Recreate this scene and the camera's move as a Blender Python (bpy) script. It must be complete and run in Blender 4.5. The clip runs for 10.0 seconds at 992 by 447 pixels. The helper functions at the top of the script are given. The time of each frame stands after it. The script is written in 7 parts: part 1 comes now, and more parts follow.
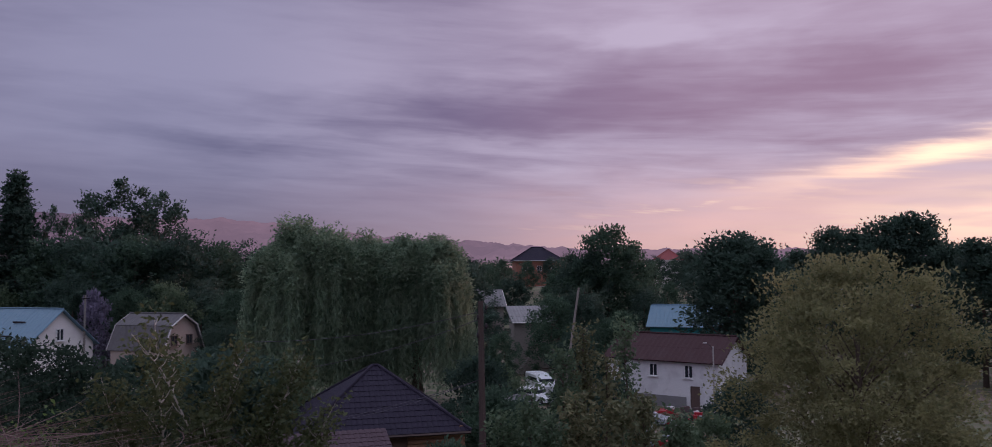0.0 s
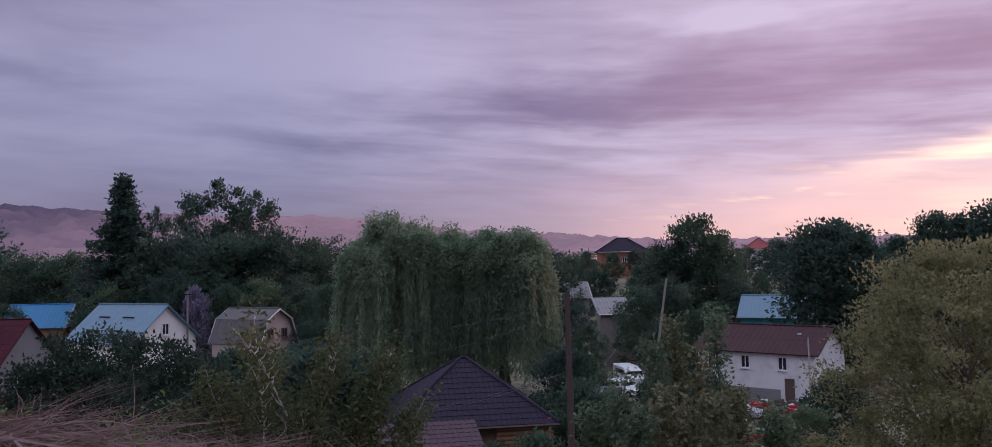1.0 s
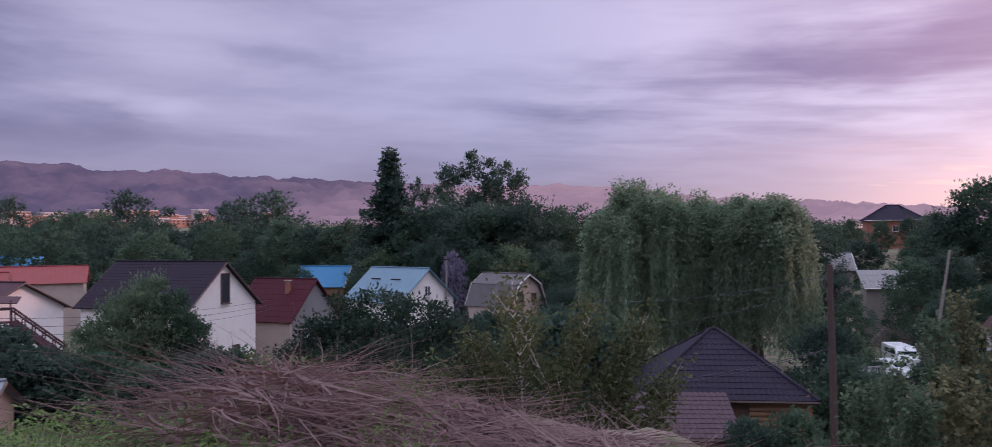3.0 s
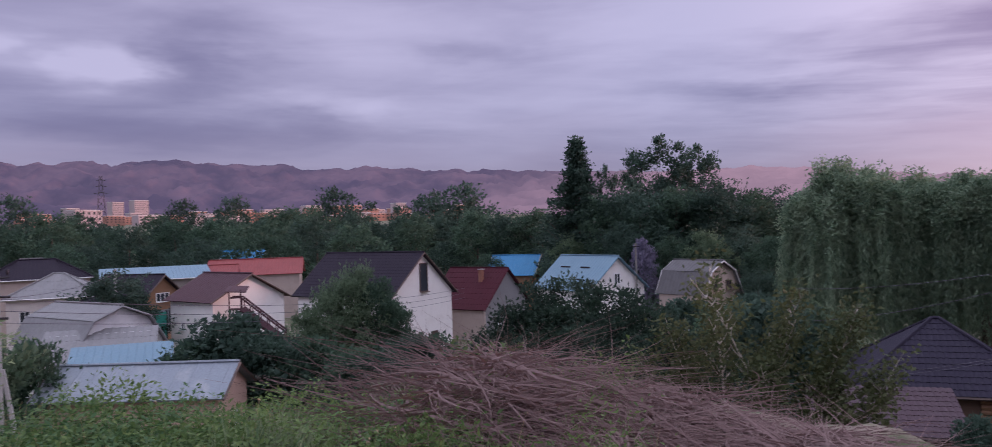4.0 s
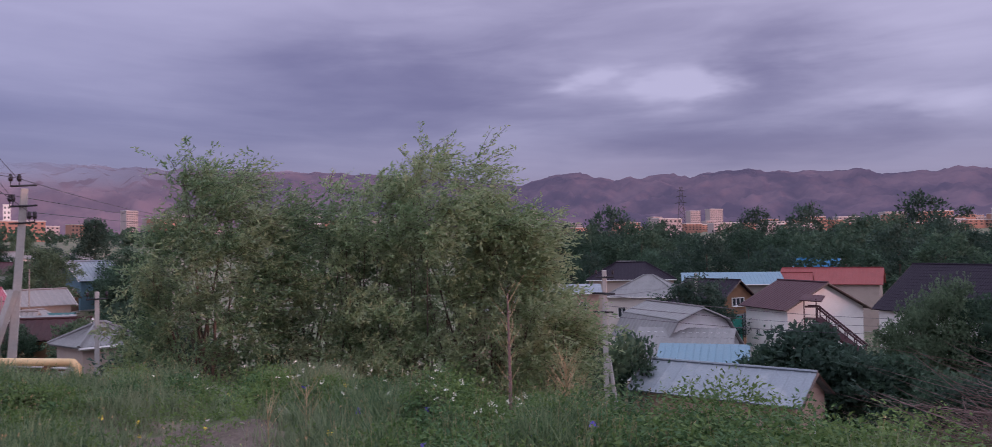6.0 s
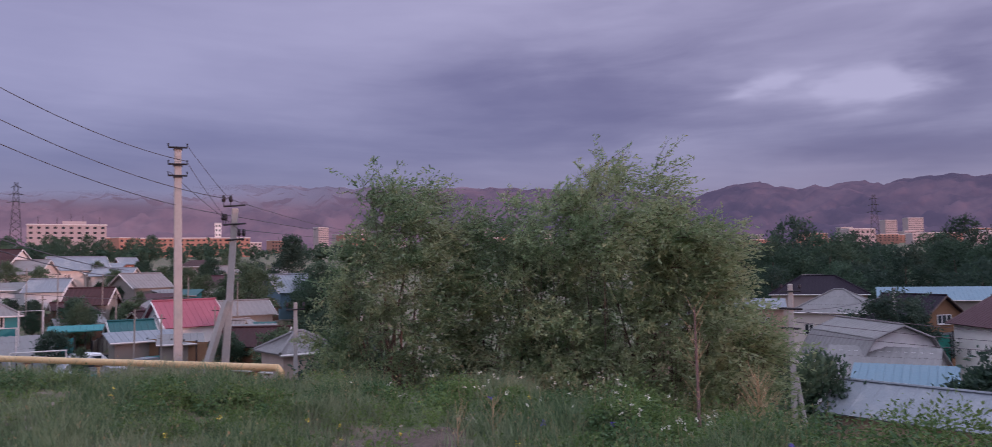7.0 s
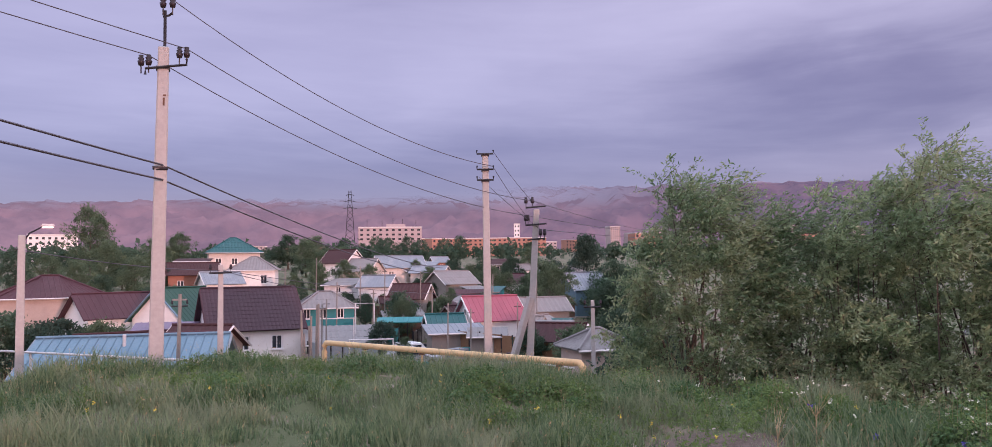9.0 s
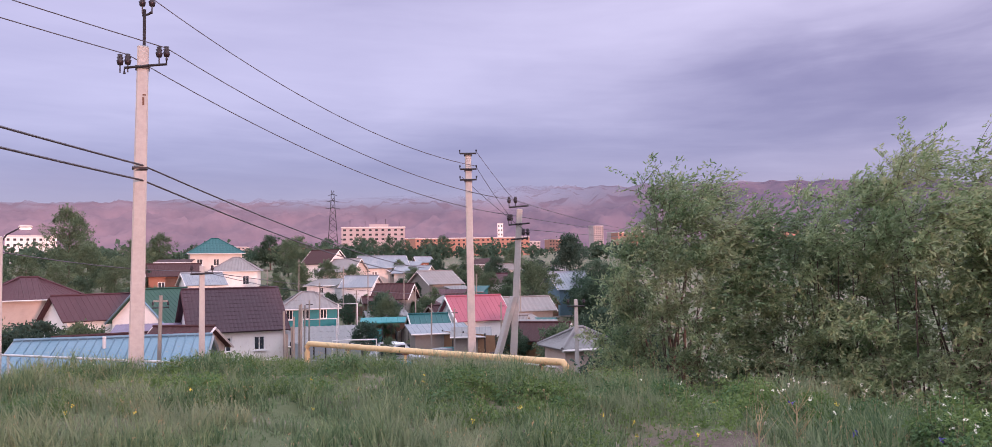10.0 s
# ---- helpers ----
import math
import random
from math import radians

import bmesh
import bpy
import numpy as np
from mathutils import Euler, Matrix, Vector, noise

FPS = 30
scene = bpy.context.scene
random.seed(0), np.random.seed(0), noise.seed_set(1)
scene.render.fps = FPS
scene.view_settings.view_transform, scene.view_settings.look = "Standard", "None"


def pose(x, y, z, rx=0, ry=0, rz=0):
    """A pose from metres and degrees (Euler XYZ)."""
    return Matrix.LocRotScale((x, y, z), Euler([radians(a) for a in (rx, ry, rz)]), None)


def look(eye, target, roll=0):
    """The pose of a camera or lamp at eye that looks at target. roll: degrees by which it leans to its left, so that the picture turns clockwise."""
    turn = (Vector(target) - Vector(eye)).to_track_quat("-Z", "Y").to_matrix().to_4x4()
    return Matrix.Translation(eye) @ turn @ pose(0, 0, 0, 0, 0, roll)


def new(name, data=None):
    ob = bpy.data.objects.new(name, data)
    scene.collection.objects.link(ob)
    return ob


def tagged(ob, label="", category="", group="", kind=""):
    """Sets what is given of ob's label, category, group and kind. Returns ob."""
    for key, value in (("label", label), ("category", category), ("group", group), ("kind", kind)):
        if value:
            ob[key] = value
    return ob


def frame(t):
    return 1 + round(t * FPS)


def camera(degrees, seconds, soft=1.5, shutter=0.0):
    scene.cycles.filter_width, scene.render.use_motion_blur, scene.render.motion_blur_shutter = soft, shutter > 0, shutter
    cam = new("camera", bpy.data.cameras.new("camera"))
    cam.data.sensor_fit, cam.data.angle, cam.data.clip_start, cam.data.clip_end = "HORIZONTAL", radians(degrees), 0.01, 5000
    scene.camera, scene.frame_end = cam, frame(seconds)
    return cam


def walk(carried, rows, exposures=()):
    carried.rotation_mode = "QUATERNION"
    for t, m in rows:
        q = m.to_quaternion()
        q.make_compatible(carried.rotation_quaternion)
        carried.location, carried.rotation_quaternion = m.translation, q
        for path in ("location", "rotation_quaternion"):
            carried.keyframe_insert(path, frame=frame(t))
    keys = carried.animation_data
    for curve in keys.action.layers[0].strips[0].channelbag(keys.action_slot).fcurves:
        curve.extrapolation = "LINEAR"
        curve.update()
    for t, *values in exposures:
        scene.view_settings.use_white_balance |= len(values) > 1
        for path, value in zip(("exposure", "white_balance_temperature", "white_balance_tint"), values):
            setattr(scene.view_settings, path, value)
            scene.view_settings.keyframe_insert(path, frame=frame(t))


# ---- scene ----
# The camera is held at arm's length by someone who turns on the spot.
ARM = 0.45
TURN = [  # seconds, yaw, pitch, roll
    (0, 0.00, 3.59, 0.30), (0.5, 3.85, 3.51, 0.83), (1, 6.01, 3.12, 1.07), (1.5, 10.14, 2.71, 1.03),
    (2, 15.80, 2.15, 0.82), (2.2, 16.59, 1.86, 0.78), (3.3, 27.96, 0.85, 0.84), (3.5, 31.30, 0.77, 1.13),
    (4, 36.68, 0.51, 1.82), (4.5, 48.06, 0.60, 1.53), (5, 59.07, 0.84, 0.98), (5.5, 68.66, 1.42, 0.88),
    (5.7, 72.04, 1.67, 0.86), (6.8, 84.81, 2.95, 1.16), (7, 88.13, 3.18, 1.04), (7.5, 95.34, 3.55, 0.87),
    (8, 105.10, 3.71, 0.86), (8.5, 109.65, 3.54, 0.71), (9, 108.73, 3.41, 0.80), (9.5, 108.06, 3.38, 0.99),
    (10, 107.56, 3.37, 1.05)]
cam = camera(63.45, 10.0, soft=0.8, shutter=0.2)
walk(cam, [(t, pose(-ARM * math.sin(radians(a)), ARM * math.cos(radians(a)), 0, 90 + p, r, a)) for t, a, p, r in TURN],
     exposures=[(0, -0.74, 6250, 13), (0.5, -0.48, 6250, 13), (1, -0.38, 6250, 13), (1.5, -0.22, 6250, 13), (3.5, 0.05, 6350, 12), (5, 0.05, 6400, 11), (7.5, -0.2, 6250, 12), (8.5, -0.1, 6350, 11), (9, 0.32, 6550, 10), (9.5, 0.58, 6750, 9), (10, 0.6, 6750, 9)])


# ---- node shorthand ----
class Nodes:
    def __init__(self, tree):
        self.tree = tree
        tree.nodes.clear()

    def add(self, kind, ins=(), operation=None):
        n = self.tree.nodes.new(kind)
        if operation:
            n.operation = operation
        for k, v in (ins.items() if isinstance(ins, dict) else enumerate(ins)):
            self.put(n.inputs[k], v)
        return n

    def put(self, socket, v):
        if isinstance(v, bpy.types.NodeSocket):
            self.tree.links.new(v, socket)
        elif isinstance(v, bpy.types.Node):
            self.tree.links.new(v.outputs[0], socket)
        elif isinstance(v, tuple) and len(v) == 3 and len(socket.default_value) == 4:
            socket.default_value = (*v, 1)
        else:
            socket.default_value = v

    def math(self, op, a, b=0.0, clamp=False):
        n = self.add("ShaderNodeMath", [a, b], op)
        n.use_clamp = clamp
        return n.outputs[0]

    def mix(self, f, a, b, mode="MIX"):
        n = self.add("ShaderNodeMix")
        n.data_type, n.blend_type = "RGBA", mode
        self.put(n.inputs[0], f), self.put(n.inputs[6], a), self.put(n.inputs[7], b)
        return n.outputs[2]

    def smooth(self, v, lo, hi, a=0.0, b=1.0):
        n = self.add("ShaderNodeMapRange")
        n.interpolation_type = "SMOOTHSTEP"
        for i, value in enumerate((v, lo, hi, a, b)):
            self.put(n.inputs[i], value)
        return n.outputs[0]

    def noise(self, vec, scale, detail=4.0, rough=0.55, warp=0.0):
        n = self.add("ShaderNodeTexNoise", {"Vector": vec, "Scale": scale, "Detail": detail, "Roughness": rough, "Distortion": warp})
        return n.outputs[0]


# ---- sky and sun: dusk under broken cloud, the sun low behind the clouds ----
SUN_AZ, SUN_EL = -40.0, 3.5


def way(az, el):
    a, e = radians(az), radians(el)
    return (-math.sin(a) * math.cos(e), math.cos(a) * math.cos(e), math.sin(e))


# cloud masses by bearing, height, breadth, depth and slope in degrees, and how much thicker they are
DARK_CLOUD = [(-6, 11.8, 20, 2.0, -0.03, 0.26), (-27, 12.6, 9, 2.6, 0.0, 0.24), (20, 9.0, 7, 0.8, 0.02, 0.14), (37.5, 12.6, 5, 0.7, 0.03, 0.15),
              (56.5, 12.5, 4.5, 3.2, 0.0, 0.20), (81, 11.2, 13, 2.8, 0.05, 0.32), (58, 7.0, 17, 1.3, 0.0, 0.22), (100, 8.8, 22, 1.6, 0.0, 0.08), (118, 6.6, 30, 2.4, 0.0, 0.16)]
PALE_CLOUD = [(-10.5, 16.4, 4.5, 1.2, 0.05, 0.48), (1, 8.9, 4, 0.5, 0.02, 0.16), (21, 15, 12, 3, 0.0, 0.24), (45, 13.5, 9, 3.5, 0.0, 0.14), (10, 13.5, 8, 1.2, 0.05, 0.14), (18, 9.9, 8, 0.6, 0.0, 0.10),
              (67.8, 12.1, 1.9, 0.55, 0.0, 0.34), (62.2, 11.2, 3.0, 0.95, -0.10, 0.50), (47, 9.0, 4.0, 0.9, 0.04, 0.22), (92, 17.5, 14, 3, 0.0, 0.08), (118, 15.5, 20, 4, 0.0, 0.04)]


def make_sky():
    world = bpy.data.worlds.new("sky")
    scene.world = world
    world.use_nodes = True
    n = Nodes(world.node_tree)
    air = n.add("ShaderNodeTexSky")
    air.sky_type, air.sun_disc = "NISHITA", False
    air.sun_elevation, air.sun_rotation, air.air_density, air.dust_density, air.ozone_density = radians(SUN_EL), radians(-SUN_AZ), 1.0, 0.5, 6.0
    d = n.add("ShaderNodeTexCoord").outputs["Generated"]
    xyz = n.add("ShaderNodeSeparateXYZ", [d])
    x, y, z = xyz.outputs
    deg = 180 / math.pi
    az = n.math("MULTIPLY", n.math("ARCTAN2", n.math("MULTIPLY", x, -1.0), y), deg)
    el = n.math("MULTIPLY", n.math("ARCSINE", z), deg)

    def at(ka, ke, shear=0.0):
        return n.add("ShaderNodeCombineXYZ", [n.math("MULTIPLY", az, ka), n.math("ADD", n.math("MULTIPLY", el, ke), n.math("MULTIPLY", az, shear)), 0.0]).outputs[0]

    big = n.noise(at(0.040, 0.13, 0.004), 1.0, 4.0, 0.5, 0.5)
    fine = n.noise(at(0.075, 0.42, 0.010), 1.0, 7.0, 0.55, 0.6)
    thread = n.noise(at(0.11, 1.15, -0.06), 1.0, 5.0, 0.55, 0.4)
    # cloud edges wander
    bend_a = n.noise(at(0.10, 0.30), 1.0, 4.0, 0.55, 0.2)
    bend_e = n.noise(n.add("ShaderNodeVectorMath", [at(0.085, 0.30), (31.0, 17.0, 5.0)], operation="ADD").outputs[0], 1.0, 4.0, 0.55, 0.2)
    waz = n.math("ADD", az, n.math("MULTIPLY", n.math("SUBTRACT", bend_a, 0.5), 13.0))
    wel = n.math("ADD", el, n.math("MULTIPLY", n.math("SUBTRACT", bend_e, 0.5), 3.6))

    def mass(a, e, wa, we, slope, amount=1.0, u=waz, v=wel):
        du = n.math("DIVIDE", n.math("SUBTRACT", u, a), wa)
        dv = n.math("DIVIDE", n.math("SUBTRACT", n.math("SUBTRACT", v, e), n.math("MULTIPLY", n.math("SUBTRACT", u, a), slope)), we)
        q = n.math("ADD", n.math("MULTIPLY", du, du), n.math("MULTIPLY", dv, dv))
        return n.math("MULTIPLY", n.math("EXPONENT", n.math("MULTIPLY", q, -1.0)), amount)

    def toward(a, e, lo, hi):
        return n.smooth(n.add("ShaderNodeVectorMath", [d, way(a, e)], operation="DOT_PRODUCT").outputs["Value"], lo, hi)

    # toward the sunset
    warm = toward(-40, 4, 0.42, 0.985)
    rosy = toward(-40, 4, 0.70, 0.985)
    cover = n.math("ADD", n.math("MULTIPLY", big, 0.52), n.math("ADD", n.math("MULTIPLY", fine, 0.30), 0.08))
    # the sheet is evener over the town
    even = n.smooth(az, 76.0, 102.0, 0.0, 0.65)
    cover = n.math("ADD", n.math("MULTIPLY", cover, n.math("SUBTRACT", 1.0, even)), n.math("MULTIPLY", even, 0.55))
    wisps = n.math("MULTIPLY", n.math("SUBTRACT", thread, 0.5), n.math("MULTIPLY", n.smooth(az, 40.0, 0.0, 0.12, 0.55), n.smooth(el, 16.0, 7.0, 0.4, 1.0)))
    cover = n.math("ADD", cover, wisps)
    for m in DARK_CLOUD:
        cover = n.math("ADD", cover, mass(*m))
    for m in PALE_CLOUD:
        cover = n.math("SUBTRACT", cover, mass(*m))
    thick = n.smooth(cover, 0.22, 0.84)
    pale = n.mix(warm, (0.50, 0.455, 0.62), (0.93, 0.72, 0.85))
    dark = n.mix(warm, (0.190, 0.160, 0.265), (0.40, 0.245, 0.345))
    dark = n.mix(n.math("MULTIPLY", rosy, 0.6), dark, (0.60, 0.31, 0.36))
    col = n.mix(thick, pale, dark)
    # clear pink air under the cloud's edge on the sunset side, mauve murk on the other
    low = n.smooth(wel, 9.0, 2.0)
    band = n.mix(warm, (0.250, 0.188, 0.285), (0.74, 0.46, 0.55))
    band = n.mix(rosy, band, (1.45, 0.82, 0.72))
    col = n.mix(n.math("MULTIPLY", low, n.smooth(fine, 0.75, 0.3, 0.60, 1.0)), col, band)
    # the lit rim of the cloud over the sun, and thin bright threads under it
    rim = mass(-31, 7.6, 10, 0.75, -0.15, 1.0, az, n.math("ADD", el, n.math("MULTIPLY", n.math("SUBTRACT", thread, 0.5), 3.0)))
    under = n.math("MULTIPLY", mass(-37, 3.6, 15, 3.2, -0.10), n.smooth(thread, 0.38, 0.62, 0.35, 1.0))
    threads = n.math("MULTIPLY", mass(-13, 4.7, 9, 1.3, -0.12), n.smooth(thread, 0.54, 0.66, 0.0, 0.6))
    col = n.mix(n.math("MULTIPLY", n.math("MAXIMUM", under, threads), 0.9), col, (1.75, 1.16, 0.84))
    col = n.mix(n.math("MULTIPLY", rim, n.smooth(fine, 0.3, 0.55, 0.45, 1.0)), col, (2.5, 1.60, 1.0))
    # an overcast sky is brighter overhead than near the skyline
    high = n.smooth(z, 0.33, 0.62, 1.0, 4.0)
    col = n.mix(n.smooth(z, 0.33, 0.62, 0.0, 1.0), col, (0.33, 0.34, 0.42))
    col = n.add("ShaderNodeVectorMath", {0: col, 3: high}, operation="SCALE").outputs[0]
    veil = n.add("ShaderNodeBackground", [col, 1.0])
    clear = n.add("ShaderNodeBackground", [air, 0.05])
    out = n.add("ShaderNodeOutputWorld")
    n.put(out.inputs[0], n.add("ShaderNodeAddShader", [clear, veil]))


make_sky()
sun = new("sun", bpy.data.lights.new("sun", "SUN"))
sun.data.energy, sun.data.angle, sun.data.color = 2.2, radians(2.0), (1.0, 0.54, 0.50)
sun.matrix_world = look(way(SUN_AZ, SUN_EL), (0, 0, 0))


# ---- materials ----
def surface(name, col, rough=0.8, var=0.25, scale=1.0, bump=0.3, metal=0.0, tint=None, stain=0.3, per=0.0, spec=0.25):
    """Paint, plaster, metal, wood or soil: colour varied at two scales, with fine relief."""
    m = bpy.data.materials.new(name)
    m.use_nodes = True
    n = Nodes(m.node_tree)
    o = n.add("ShaderNodeTexCoord").outputs["Object"]
    grain = n.noise(o, 9.0 * scale, 5.0, 0.65)
    blotch = n.noise(o, 0.9 * scale, 4.0, 0.6, 0.4)
    base = n.mix(n.smooth(grain, 0.3, 0.7, 0.0, var), col, tuple(c * 0.55 for c in col))
    base = n.mix(n.smooth(blotch, 0.45, 0.72, 0.0, stain), base, tint or tuple(c * 0.6 for c in col))
    if per:
        r = n.add("ShaderNodeObjectInfo").outputs["Random"]
        base = n.mix(n.math("MULTIPLY", r, per), base, tuple(c * 0.45 for c in col))
    p = n.add("ShaderNodeBsdfPrincipled")
    n.put(p.inputs["Base Color"], base)
    n.put(p.inputs["Roughness"], n.smooth(grain, 0.2, 0.8, max(0.05, rough - 0.12), min(1.0, rough + 0.12)))
    n.put(p.inputs["Metallic"], metal)
    n.put(p.inputs["Specular IOR Level"], spec)
    if bump:
        b = n.add("ShaderNodeBump", {"Strength": bump, "Distance": 0.02, "Height": grain})
        n.put(p.inputs["Normal"], b)
    n.put(n.add("ShaderNodeOutputMaterial").inputs[0], p)
    return m


def foliage(name, a, b, trans=0.35, tips=None, rough=0.6, spec=0.25):
    """Leaves that differ from one another, let some light through and shine a little."""
    m = bpy.data.materials.new(name)
    m.use_nodes = True
    n = Nodes(m.node_tree)
    isl = n.add("ShaderNodeNewGeometry").outputs["Random Per Island"]
    o = n.add("ShaderNodeTexCoord").outputs["Object"]
    patch = n.noise(o, 0.55, 3.0, 0.6)
    col = n.mix(isl, a, b)
    col = n.mix(n.smooth(patch, 0.42, 0.68, 0.0, 0.55), col, tips or tuple(c * 1.5 for c in b))
    r = n.add("ShaderNodeObjectInfo").outputs["Random"]
    col = n.mix(n.math("MULTIPLY", r, 0.45), col, tuple(c * 0.6 for c in a))
    p = n.add("ShaderNodeBsdfPrincipled")
    n.put(p.inputs["Base Color"], col)
    n.put(p.inputs["Roughness"], rough)
    n.put(p.inputs["Specular IOR Level"], spec)
    t = n.add("ShaderNodeBsdfTranslucent", [col])
    n.put(n.add("ShaderNodeOutputMaterial").inputs[0], n.add("ShaderNodeMixShader", [trans, p, t]))
    return m


def glass(name="window_glass", rough=0.08, ior=1.5):
    m = bpy.data.materials.new(name)
    m.use_nodes = True
    n = Nodes(m.node_tree)
    p = n.add("ShaderNodeBsdfPrincipled", {"Base Color": (0.03, 0.035, 0.045), "Roughness": rough, "IOR": ior})
    n.put(n.add("ShaderNodeOutputMaterial").inputs[0], p)
    return m


